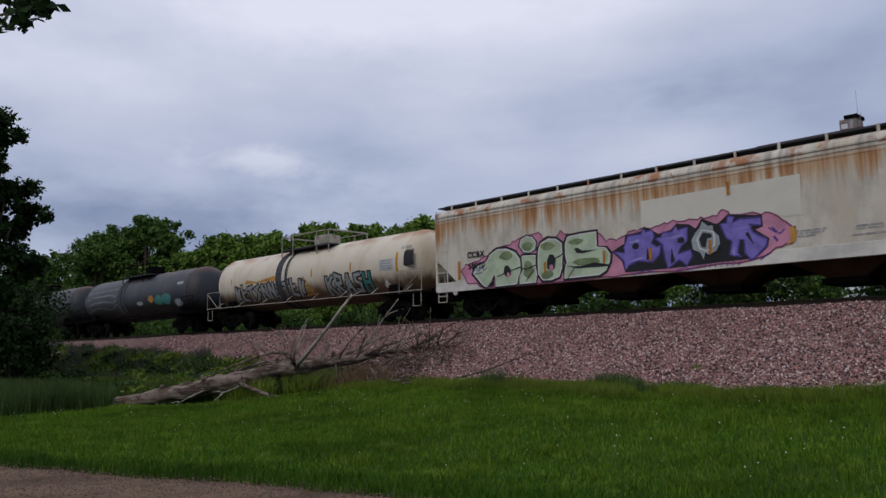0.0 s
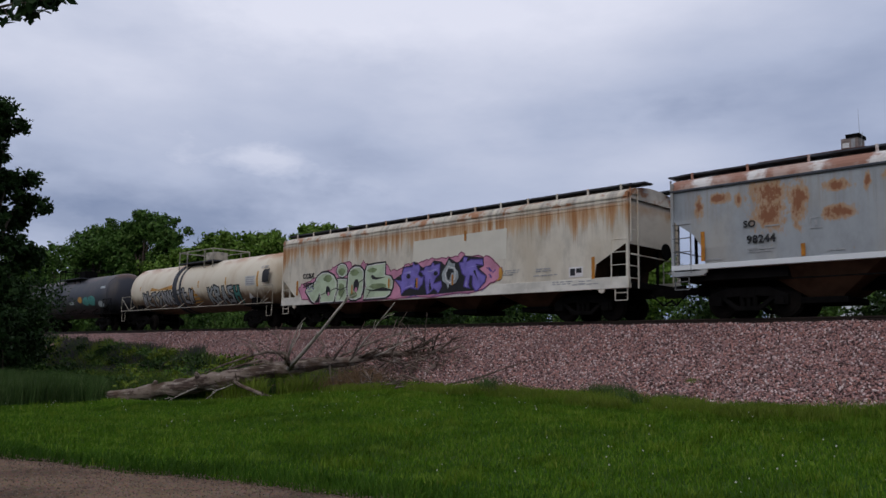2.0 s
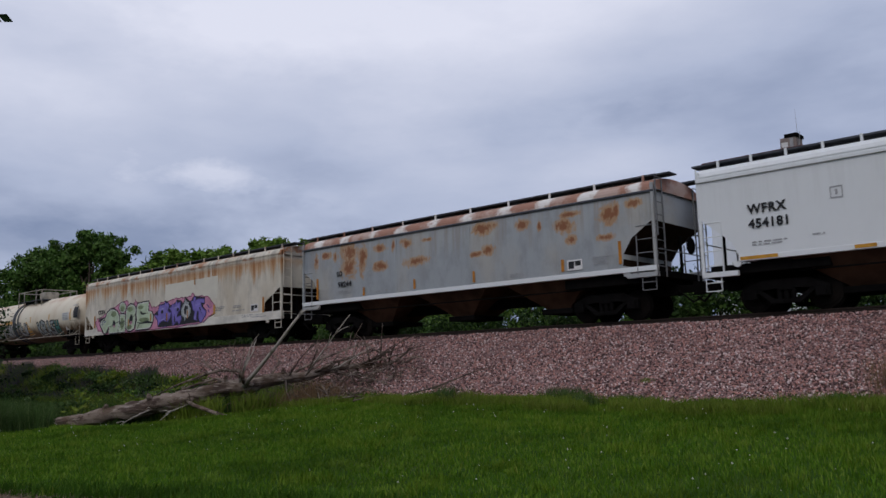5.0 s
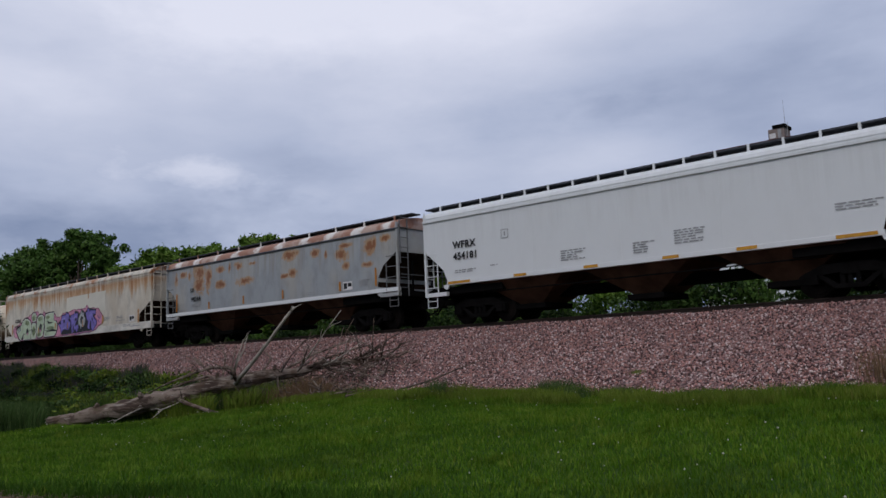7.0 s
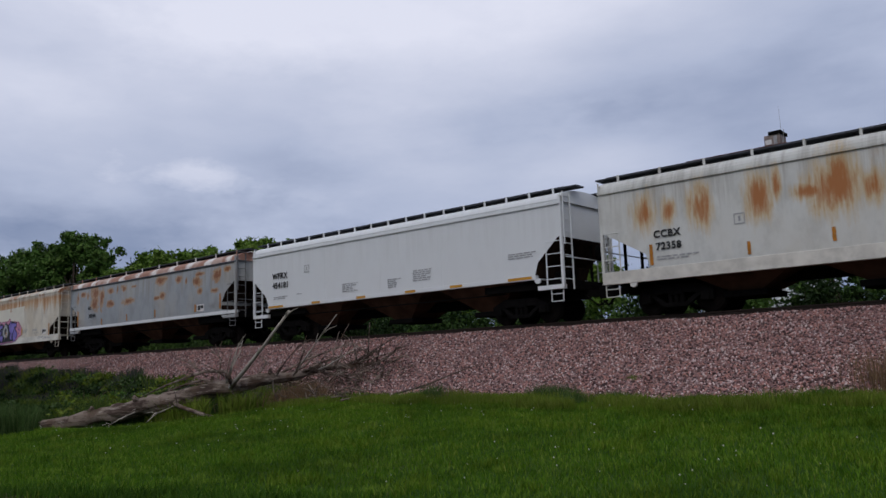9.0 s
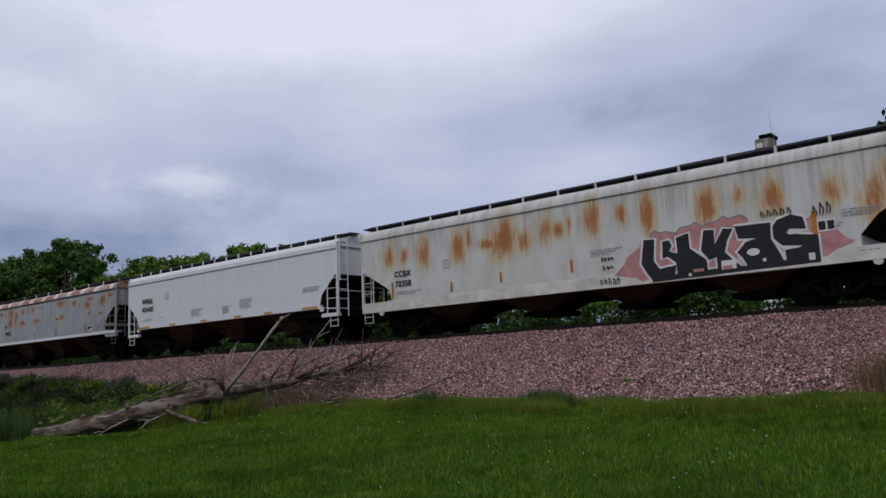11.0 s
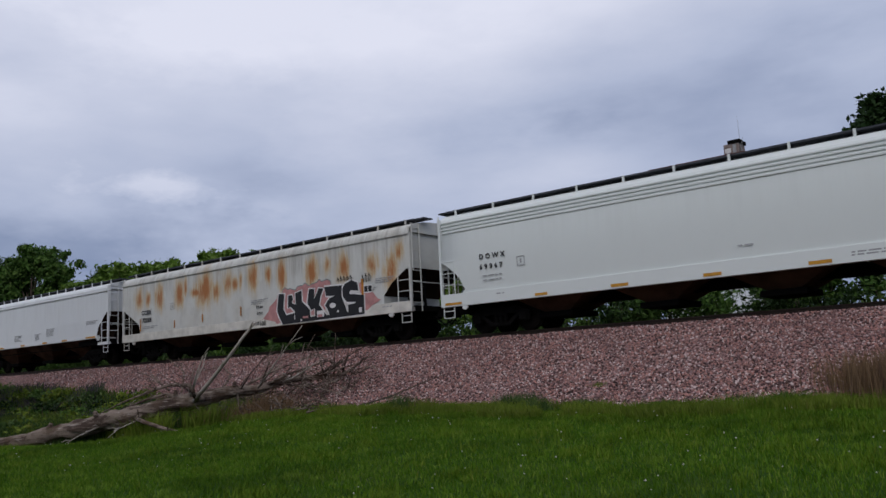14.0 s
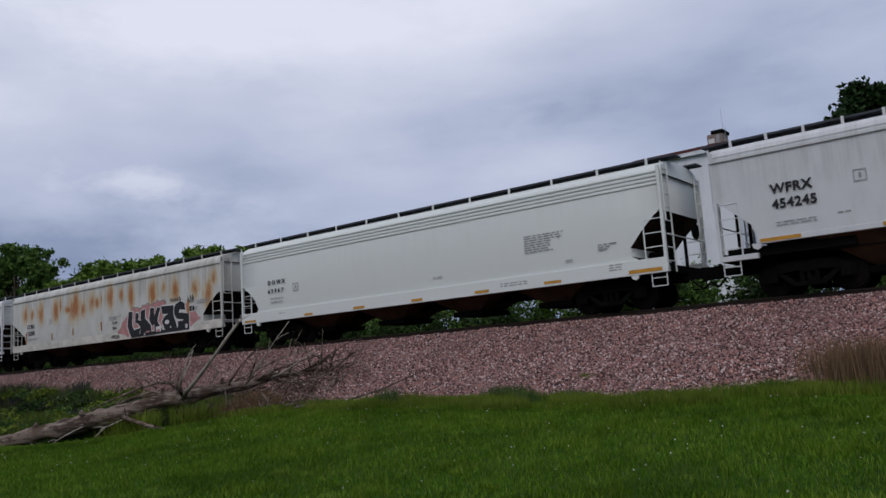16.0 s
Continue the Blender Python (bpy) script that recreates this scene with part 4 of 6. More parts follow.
paint(hop_a, "graffiti_detail", [blob(-6.3, 2.05, 0.3, 0.16, 14, 0.3, 3), blob(-5.33, 2.3, 0.22, 0.17, 12, 0.3, 5), blob(-4.45, 2.2, 0.28, 0.14, 14, 0.3, 8), blob(-3.3, 2.24, 0.3, 0.1, 14, 0.3, 9), blob(-2.9, 1.55, 0.5, 0.12, 14, 0.3, 2), blob(-5.3, 1.5, 0.22, 0.3, 14, 0.4, 6), blob(-4.5, 1.25, 0.25, 0.14, 12, 0.3, 4)], G_OLIVE, 5, "olive shading in the mint letters")
paint(hop_a, "graffiti_detail", [[(-6.42, 1.43), (-6.37, 1.68), (-6.24, 1.72), (-6.1, 1.6), (-6.07, 1.39), (-6.21, 1.26)], [(-4.5, 1.72), (-4.38, 1.92), (-4.22, 1.9), (-4.13, 1.7), (-4.18, 1.45), (-4.35, 1.35), (-4.49, 1.46)],
    [(-3.38, 2.0), (-3.26, 2.04), (-3.05, 1.92), (-2.44, 1.9), (-3.02, 1.83), (-3.27, 1.86)], [(-3.78, 1.48), (-3.18, 1.42), (-2.6, 1.5), (-2.01, 1.38), (-2.01, 1.33), (-3.04, 1.36), (-3.26, 1.36)], [(-7.2, 1.02), (-6.86, 1.02), (-6.84, 1.42), (-7.05, 1.15)]], M_INK, 6)
paint(hop_a, "graffiti_detail", [blob(-6.2, 1.37, 0.07, 0.1, 10), blob(-4.32, 1.47, 0.09, 0.11, 10)], G_PINK, 7)
tagged(paint(hop_a, "spray_line", strokes([(-6.7, 1.35), (-6.3, 1.45), (-5.7, 1.6), (-5.4, 1.5), (-4.95, 1.62)], 0.035) + strokes([(-4.2, 1.75), (-3.9, 1.85), (-3.75, 1.95)], 0.04) + strokes([(-3.7, 1.02), (-3.4, 1.38)], 0.03) + strokes([(-5.4, 1.1), (-5.25, 1.3), (-5.0, 1.5)], 0.03), M_INK, 7), kind="stuff")
tagged(paint(hop_a, "spray_line", strokes([(-7.85, 1.62), (-7.7, 1.74), (-7.6, 1.62), (-7.45, 1.76), (-7.35, 1.62), (-7.2, 1.7)], 0.03) + strokes([(-7.8, 1.52), (-7.4, 1.56)], 0.025), G_PURPLE, 6), kind="stuff")
# the purple piece: pointed interlocking blocks round a grey ring
BACK = onto([(-1.95, 1.7), (-1.5, 1.9), (-1.45, 2.15), (-0.9, 2.2), (-0.8, 2.34), (-0.6, 2.24), (-0.3, 2.05), (0.1, 2.12), (0.3, 2.28), (0.7, 2.2), (0.9, 2.05), (1.1, 2.32), (1.5, 2.1), (1.62, 2.12), (1.88, 2.33), (2.1, 2.28), (2.85, 2.16), (2.86, 1.85), (2.65, 1.78), (3.02, 1.5), (2.95, 1.26), (2.6, 1.0), (1.6, 1.0), (0.6, 0.98), (-0.1, 0.98), (-1.5, 1.0), (-1.6, 1.35)])
paint(hop_a, "graffiti_background", [BACK], M_INK, 3, "black backing of the purple spray-painted piece")
PURP = [onto(p) for p in (
    [(-1.88, 1.69), (-1.48, 1.6), (-1.51, 1.8), (-1.35, 2.11), (-0.89, 2.12), (-0.82, 2.28), (-0.73, 2.16), (-0.5, 2.19), (-0.45, 1.98), (-0.56, 1.8), (-0.37, 1.66), (-0.24, 1.71), (-0.29, 1.43), (-0.52, 1.22), (-1.03, 1.32), (-1.37, 1.21), (-1.48, 1.07), (-1.53, 1.37)],
    [(-0.42, 1.92), (-0.23, 1.93), (-0.16, 2.07), (0.15, 2.06), (0.28, 2.21), (0.33, 2.07), (0.65, 2.13), (0.61, 1.73), (0.42, 1.59), (0.29, 1.38), (0.71, 1.45), (0.76, 1.28), (0.57, 1.02), (0.34, 1.21), (0.09, 1.06), (-0.04, 0.99), (-0.14, 1.36), (-0.18, 1.7)],
    [(1.64, 2.08), (1.84, 2.08), (1.88, 2.27), (2.07, 2.22), (2.0, 2.06), (2.23, 2.14), (2.81, 2.1), (2.82, 1.89), (2.48, 1.96), (2.57, 1.74), (2.72, 1.62), (2.97, 1.49), (2.91, 1.29), (2.58, 1.01), (2.47, 0.97), (2.32, 1.19), (2.32, 1.55), (2.19, 1.57), (2.11, 1.21), (2.21, 1.09), (1.89, 1.18), (1.97, 1.54), (1.81, 1.66)])]
for pts in PURP:
    paint(hop_a, "graffiti_block", [pts], G_VIOLET, 4, "violet spray-painted pointed block")
    ribbon(hop_a, "spray_outline", pts, 0.05, G_PURPLE, 5)
paint(hop_a, "graffiti_detail", [blob(-1.1, 1.86, 0.12, 0.1, 10), [(-0.75, 1.4), (-0.7, 1.8), (-0.6, 1.4)], blob(0.42, 1.88, 0.12, 0.09, 10), [(0.05, 1.2), (0.1, 1.7), (0.2, 1.3)], [(2.35, 1.85), (2.6, 1.5), (2.45, 1.9)]], M_INK, 5)
paint(hop_a, "graffiti_detail", [[(-1.4, 1.98), (-1.0, 2.07), (-0.95, 1.98)], [(-0.05, 1.98), (0.2, 2.02), (0.55, 2.06), (0.2, 1.95)], [(2.0, 1.98), (2.7, 2.06), (2.2, 2.02)], [(-1.35, 1.4), (-0.8, 1.45), (-0.9, 1.52)], [(1.95, 1.4), (2.05, 1.55), (2.02, 1.25)]], plain("pale_lilac_spray_paint", (0.34, 0.31, 0.62), 0.5), 6)
RING = onto([(0.73, 1.72), (0.86, 1.93), (1.01, 2.07), (1.11, 2.25), (1.28, 2.1), (1.45, 2.08), (1.46, 1.91), (1.62, 1.76), (1.64, 1.52), (1.51, 1.32), (1.28, 1.23), (1.17, 1.3), (1.1, 1.09), (1.0, 1.31), (0.77, 1.44)])
paint(hop_a, "graffiti_block", [RING], G_GREY, 7, "grey spray-painted ring")
ribbon(hop_a, "spray_outline", RING, 0.05, M_INK, 8)
paint(hop_a, "graffiti_detail", [onto([(0.99, 1.72), (1.12, 1.9), (1.37, 1.84), (1.4, 1.73), (1.25, 1.72), (1.18, 1.46), (1.07, 1.49)])], M_INK, 9)
ribbon(hop_a, "spray_line", onto([(0.93, 1.72), (1.1, 1.98), (1.45, 1.88), (1.46, 1.5), (1.2, 1.36), (1.0, 1.46)]), 0.035, G_WHITE, 9)
tagged(paint(hop_a, "spray_line", strokes([(3.0, 1.95), (3.2, 1.8), (3.1, 1.95), (3.3, 1.75), (3.42, 1.85)], 0.035) + strokes([(3.15, 1.68), (3.22, 1.58)], 0.07) + strokes([(2.75, 1.1), (2.95, 1.25)], 0.03) + [q for k in range(9) for q in strokes([(0.75 + 0.17 * k, 1.01), (0.8 + 0.17 * k, 1.12)], 0.025)] + strokes([(-1.2, 1.0), (-0.8, 1.1), (-0.5, 1.02)], 0.03) + strokes([(0.2, 1.0), (0.5, 1.08), (0.7, 1.0)], 0.03), G_PURPLE, 3), kind="stuff")
paint(hop_a, "graffiti_edge", [onto([(3.44, 1.26), (3.57, 1.38), (3.57, 1.73), (3.67, 1.74), (3.76, 1.56), (3.7, 1.34)])], G_AMBER, 3)
for x_, z_ in ((-0.64, 1.38), (1.28, 1.4), (-4.62, 1.3), (-2.28, 1.45), (1.9, 3.0)):
    paint(hop_a, "reflector", [rect(x_, x_ + 0.09, z_, z_ + 0.38)], M_ORANGE, 10)

# ---- black blocks on the ochre-stained car ----
def sprayed(pts):
    return onto(pts, 0.012, 2.0)


G_SALMON = plain("salmon_spray_paint", (0.52, 0.25, 0.24), 0.5, vary=0.3)
PINKS = [sprayed(p) for p in ([(1.35, 1.3), (1.72, 1.6), (1.78, 1.76), (2.23, 2.05), (2.32, 2.24), (2.45, 1.08), (2.25, 1.02), (2.09, 1.14), (1.88, 1.19)],
    [(2.58, 2.2), (2.6, 2.36), (2.75, 2.45), (2.9, 2.36), (3.05, 2.38), (3.37, 2.28), (3.5, 2.42), (3.79, 2.42), (3.95, 2.5), (4.18, 2.36), (4.34, 2.42), (4.6, 2.44), (4.75, 2.55), (4.89, 2.45), (5.2, 2.5), (5.38, 2.4), (5.4, 2.2), (4.99, 1.2), (4.12, 1.2), (2.8, 1.2)],
    [(6.87, 2.12), (7.01, 2.2), (7.09, 1.79), (7.53, 1.78), (7.77, 1.49), (7.95, 1.42), (7.52, 1.26), (7.3, 1.12), (7.1, 1.1)])]
paint(hop_d, "graffiti_background", PINKS, G_SALMON, 0, "salmon-pink spray paint")
ribbon(hop_d, "spray_outline", PINKS[1][:17], 0.04, plain("grey_green_spray_paint", (0.20, 0.25, 0.24), 0.5), 1, closed=False)
HEAVY = [sprayed(p) for p in ([(2.38, 2.23), (2.72, 2.2), (2.65, 1.58), (2.82, 1.33), (3.32, 1.38), (3.26, 1.1), (2.57, 1.03), (2.4, 1.27), (2.26, 1.55)],
    [(2.95, 2.1), (3.16, 2.11), (3.23, 1.94), (3.14, 1.79), (3.38, 1.7), (3.37, 2.15), (3.74, 2.23), (3.75, 1.79), (4.2, 1.42), (4.22, 1.06), (3.34, 1.03), (3.32, 1.45), (3.07, 1.65), (2.92, 1.61)],
    [(4.18, 2.24), (4.47, 2.21), (4.46, 1.81), (4.72, 2.2), (4.99, 2.16), (4.81, 1.86), (4.72, 1.56), (4.96, 1.29), (5.25, 1.01), (4.49, 1.0), (4.48, 1.45), (4.28, 1.39), (4.06, 1.69)],
    [(5.03, 2.21), (5.99, 2.17), (5.96, 1.74), (6.12, 1.42), (6.24, 1.11), (6.2, 1.0), (5.35, 1.0), (5.19, 1.33), (5.05, 1.5), (5.3, 1.75), (5.6, 1.81), (5.12, 1.86)],
    [(6.02, 2.04), (6.14, 2.2), (6.5, 2.3), (6.8, 2.18), (6.85, 1.87), (6.44, 1.93), (6.36, 1.82), (6.74, 1.74), (7.12, 1.68), (7.13, 1.02), (6.3, 1.0), (6.29, 1.4), (6.64, 1.42), (6.72, 1.46), (6.23, 1.52), (6.03, 1.73)])]
for pts in HEAVY:
    ribbon(hop_d, "spray_outline", pts, 0.13, G_WHITE, 2, "white edge of the spray-painted block")
for pts in HEAVY:
    paint(hop_d, "graffiti_block", [pts], M_INK, 4, "heavy black spray-painted block")
paint(hop_d, "graffiti_block", [sprayed([(2.55, 0.98), (2.6, 1.12), (4.4, 1.14), (5.3, 1.12), (7.12, 1.16), (7.12, 0.98)])], M_INK, 3)
paint(hop_d, "graffiti_detail", [blob(5.48, 1.5, 0.17, 0.1, 12), rect(4.6, 5.0, 1.12, 1.36), rect(6.85, 7.0, 1.12, 1.3), blob(5.75, 1.26, 0.05, 0.05, 8), blob(3.7, 1.08, 0.05, 0.05, 8), rect(6.42, 6.75, 1.83, 1.9)], G_WHITE, 6)
paint(hop_d, "graffiti_detail", [rect(3.8, 4.1, 1.14, 1.22), rect(4.64, 4.9, 1.12, 1.22)], G_SALMON, 7)
paint(hop_d, "data_panel", [rect(7.12, 7.55, 1.8, 2.1)], G_WHITE, 3)
paint(hop_d, "data_panel", [rect(7.15, 7.32, 1.84, 2.06), rect(7.36, 7.52, 1.84, 2.06)], M_INK, 4)
rj = random.Random(6)


def scribble(car, x, z, w, h, n):
    """A quick thin tag of spray strokes that cannot be read."""
    lines = []
    for k in range(n):
        a = x + w * k / n
        lines += strokes([(a + rj.uniform(0, 0.05), z + rj.uniform(0, 0.3) * h), (a + w / n * 0.3, z + h * rj.uniform(0.7, 1.0)), (a + w / n * 0.75, z + h * rj.uniform(0.3, 0.6)), (a + w / n * 0.6, z + h * rj.uniform(0.0, 0.2))], 0.03)
    tagged(paint(car, "spray_line", lines, M_INK, 5), kind="stuff")


scribble(hop_d, 5.72, 2.36, 0.85, 0.2, 5)
scribble(hop_d, 7.02, 2.2, 0.5, 0.34, 3)
scribble(hop_d, 0.95, 1.76, 0.45, 0.14, 4)
scribble(hop_d, 0.98, 1.5, 0.4, 0.14, 3)
scribble(hop_d, 0.86, 1.04, 0.72, 0.22, 5)
# ---- tank cars ----
def tank_paint(name, base, low, rust, seed):
    m = Mat(name, base, 0.5)
    z = m.axis(2)
    grime = m.math("MULTIPLY", m.noise(1.6, 6, 0.6, (1, 1, 0.25), (seed, 0, 0)), m.step(m.math("MULTIPLY", z, -1.0), -2.6, -0.95))
    m.over((0.40, 0.26, 0.13), m.math("MULTIPLY", m.step(m.noise(0.9, 6, 0.6, (1, 1, 0.3), (seed + 4, 0, 0)), 0.46, 0.74), 0.55 * rust))
    m.over(low, m.step(grime, 0.10, 0.36))
    m.over((0.35, 0.15, 0.06), m.math("MULTIPLY", m.math("MULTIPLY", m.step(z, 3.2, 3.7), m.step(m.noise(0.9, 5), 0.45, 0.6)), rust))
    m.bump(m.noise(2, 3), 0.15, 0.02)
    return m.done()


M_TANKW = tank_paint("stained_cream_tank_paint", (0.62, 0.555, 0.44), (0.14, 0.085, 0.05), 0.8, 2.0)
M_TANKD = tank_paint("dark_tank_paint", (0.032, 0.034, 0.044), (0.012, 0.012, 0.013), 0.2, 6.0)
M_TANKG = plain("worn_grey_tank_patch", (0.16, 0.16, 0.17), 0.5, vary=0.5, scale=1.4)


def tank(c, half, mat, label, rail):
    car = thing("tank_car", pose(c, TRACK_Y, RAIL_Z), label, "tank car", "cars of the train")
    r, zc = 1.42, 2.36
    rows = [(-half, 0.02)]
    for k in range(1, 9):
        a = k / 8 * math.pi / 2
        rows.append((-half + 0.75 * (1 - math.cos(a)), r * math.sin(a)))
    rows += [(-half * 0.5, r), (0, r * 1.0), (half * 0.5, r)] + [(-x, q) for x, q in rows[::-1]]
    part("tank", lathe_x(rows, 40, z=zc), mat, car, smooth=True)
    for x in (-half + 0.8, half - 0.8):
        part("tank_band", lathe_x([(x - 0.04, r + 0.004), (x - 0.04, r + 0.014), (x + 0.04, r + 0.014), (x + 0.04, r + 0.004)], 40, z=zc), mat, car)
    part("saddle_strap", lathe_x([(-1.95, r + 0.003), (-1.95, r + 0.03), (-1.5, r + 0.03), (-1.5, r + 0.003)], 40, z=zc), M_BOARD, car, "dark grimy strap round the tank")
    part("saddle_strap", lathe_x([(-1.2, r + 0.003), (-1.2, r + 0.02), (-1.0, r + 0.02), (-1.0, r + 0.003)], 40, z=zc), M_BOARD, car)
    # top platform with rails and the manway
    part("manway", lathe_x([(0.0, 0.0), (0.0, 0.30), (0.04, 0.34), (0.10, 0.34)], 18), rail, car).matrix_local = pose(0.2, 0, 4.1, 0, 90, 0)
    part("valve_housing", box(-0.2, 0.75, -0.42, 0.42, 3.7, 4.3, 0.04), rail, car)
    part("platform", box(-1.9, 1.9, -1.15, -0.55, 3.66, 3.71), M_BOARD, car)
    part("platform", box(-1.9, 1.9, 0.55, 1.15, 3.66, 3.71), M_BOARD, car)
    for sy in (-1.13, 1.13):
        for x in (-1.85, -0.95, 0.95, 1.85):
            part("rail_post", box(x - 0.022, x + 0.022, sy - 0.022, sy + 0.022, 3.3, 4.34), rail, car)
        part("hand_rail", box(-1.88, 1.88, sy - 0.018, sy + 0.018, 4.31, 4.35), rail, car)
    for x in (-1.85, 1.85):
        part("hand_rail", box(x - 0.025, x + 0.025, -1.13, 1.13, 4.30, 4.36), rail, car)
    # running boards, end platforms and steps
    for sy in (-1, 1):
        bm = bmesh.new()
        add_bar(bm, (-half - 0.3, sy * 1.5, 1.16), (half + 0.3, sy * 1.5, 1.16), 0.02)
        for k in range(8):
            x = -half + 0.6 + (2 * half - 1.2) * k / 7
            add_bar(bm, (x, sy * 1.5, 1.16), (x, sy * 1.1, 1.45), 0.02)
        part("side_rail", bm, rail, car)
        for s in (-1, 1):
            xe = s * (half + 0.35)
            bm = bmesh.new()
            add_bar(bm, (xe, sy * 1.5, 1.1), (xe, sy * 1.5, 2.0), 0.017)
            add_bar(bm, (xe, sy * 1.5, 2.0), (xe - s * 1.3, sy * 1.5, 2.0), 0.017)
            add_bar(bm, (xe - s * 1.3, sy * 1.5, 2.0), (xe - s * 1.3, sy * 1.5, 1.1), 0.017)
            add_bar(bm, (xe, sy * 1.5, 1.95), (xe - s * 1.1, sy * 1.5, 1.15), 0.016)
            part("grab_rail", bm, rail, car)
            bm = bmesh.new()
            for dx in (0.05, 0.5):
                add_bar(bm, (xe - s * dx, sy * 1.48, 0.55), (xe - s * dx, sy * 1.48, 1.1), 0.018)
            add_bar(bm, (xe - s * 0.05, sy * 1.48, 0.55), (xe - s * 0.5, sy * 1.48, 0.55), 0.018)
            part("stirrup_step", bm, rail, car)
    for s in (-1, 1):
        xe = s * (half + 0.4)
        part("end_platform", box(min(xe, xe - s * 2.6), max(xe, xe - s * 2.6), -1.5, 1.5, 1.05, 1.12, 0.01), M_BLACK, car)
        part("stub_sill", box(min(xe, xe - s * 3.2), max(xe, xe - s * 3.2), -0.3, 0.3, 0.72, 1.3, 0.02), M_BLACK, car)
        part("bolster_saddle", box(s * (half - 1.6) - 0.3, s * (half - 1.6) + 0.3, -1.25, 1.25, 0.9, 1.5, 0.05), M_BLACK, car)
        coupler(car, xe - s * 0.1, s)
        truck(car, s * (half - 1.6))
    TRAIN.append((car, c))
    return car


def on_tank(car, shapes, mat, lift, name, label="", r=1.42, zc=2.36):
    if name.startswith("graffiti") and len(shapes) > 1:
        return [on_tank(car, [q], mat, lift + 0.0003 * (i % 8), name, label, r, zc) for i, q in enumerate(shapes)]
    bm = bmesh.new()
    for i, pts in enumerate(shapes):
        bm.faces.new([bm.verts.new((x, 0, z)) for x, z in pts])
    bmesh.ops.triangulate(bm, faces=bm.faces[:])
    bmesh.ops.subdivide_edges(bm, edges=[e for e in bm.edges if e.calc_length() > 0.25], cuts=3, use_grid_fill=True)
    for v in bm.verts:
        dz = max(-0.99, min(0.99, (v.co.z - zc) / r))
        a = math.asin(dz)
        v.co = Vector((v.co.x, -(r + lift) * math.cos(a), zc + (r + lift) * math.sin(a)))
    bmesh.ops.recalc_face_normals(bm, faces=bm.faces[:])
    for f in bm.faces:
        if f.normal.y > 0:
            f.normal_flip()
    part(name, bm, mat, car, label)


tank_w = tank(-31.05, 7.95, M_TANKW, "rust-stained cream tank car with spray paint low on its side", plain("grimy_cream_rail_paint", (0.40, 0.36, 0.29), 0.6, vary=0.5))
tank_2 = tank(-49.0, 7.7, M_TANKD, "dark blue-grey tank car with worn paint and small spray marks", M_BLACK)
tank_3 = tank(-66.4, 7.9, M_TANKD, "sooty black tank car under the trees", M_BLACK)


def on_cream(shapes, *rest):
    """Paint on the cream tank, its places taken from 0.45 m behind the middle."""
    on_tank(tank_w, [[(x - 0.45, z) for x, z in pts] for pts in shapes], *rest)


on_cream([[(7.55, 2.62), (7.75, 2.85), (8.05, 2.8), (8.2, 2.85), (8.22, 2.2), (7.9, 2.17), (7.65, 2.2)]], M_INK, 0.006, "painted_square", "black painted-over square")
jit = random.Random(5)
SIGNS = [[[(0, 0), (0, 1)], [(0, 0.45), (0.75, 1)], [(0.2, 0.55), (0.8, 0)]], [[(0, 0), (0, 1), (0.7, 0.85), (0.65, 0.55), (0.1, 0.5), (0.8, 0)]], [[(0, 0), (0.4, 1), (0.8, 0)], [(0.2, 0.35), (0.6, 0.35)]], [[(0.75, 0.9), (0.15, 0.85), (0.2, 0.55), (0.7, 0.4), (0.6, 0.05), (0, 0.1)]], [[(0, 0), (0.1, 1)], [(0.7, 0), (0.75, 1)], [(0.05, 0.5), (0.75, 0.5)]]]
WILD = [[[(0, 0), (0.3, 1), (0.5, 0.2), (0.8, 0.9)]], [[(0.1, 1), (0.1, 0.1), (0.7, 0.05)], [(0.1, 0.55), (0.6, 0.6)]], [[(0, 0.9), (0.8, 1)], [(0.4, 0.95), (0.4, 0)]], [[(0.7, 0.9), (0.1, 0.7), (0.6, 0.4), (0.05, 0.05)]], [[(0, 0), (0.1, 1), (0.8, 0.1), (0.75, 1)]]]
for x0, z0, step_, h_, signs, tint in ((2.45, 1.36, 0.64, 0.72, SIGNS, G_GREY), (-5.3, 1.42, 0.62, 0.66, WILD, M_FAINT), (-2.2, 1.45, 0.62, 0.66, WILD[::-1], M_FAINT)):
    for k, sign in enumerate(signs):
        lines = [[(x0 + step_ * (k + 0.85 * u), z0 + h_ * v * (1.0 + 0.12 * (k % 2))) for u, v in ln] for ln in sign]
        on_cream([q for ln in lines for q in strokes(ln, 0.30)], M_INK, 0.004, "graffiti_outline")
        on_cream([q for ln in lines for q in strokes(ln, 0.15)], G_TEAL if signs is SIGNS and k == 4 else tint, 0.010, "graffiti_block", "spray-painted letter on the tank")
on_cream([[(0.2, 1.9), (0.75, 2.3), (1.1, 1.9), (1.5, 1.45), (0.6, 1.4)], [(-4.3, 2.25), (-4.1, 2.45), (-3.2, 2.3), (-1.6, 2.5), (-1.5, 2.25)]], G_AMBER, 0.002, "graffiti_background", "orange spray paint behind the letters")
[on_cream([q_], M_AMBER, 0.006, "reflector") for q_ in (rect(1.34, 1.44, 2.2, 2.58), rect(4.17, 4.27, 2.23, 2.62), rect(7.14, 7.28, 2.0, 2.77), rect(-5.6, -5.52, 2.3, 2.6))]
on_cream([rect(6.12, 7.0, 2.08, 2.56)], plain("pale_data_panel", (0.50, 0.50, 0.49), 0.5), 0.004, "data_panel")
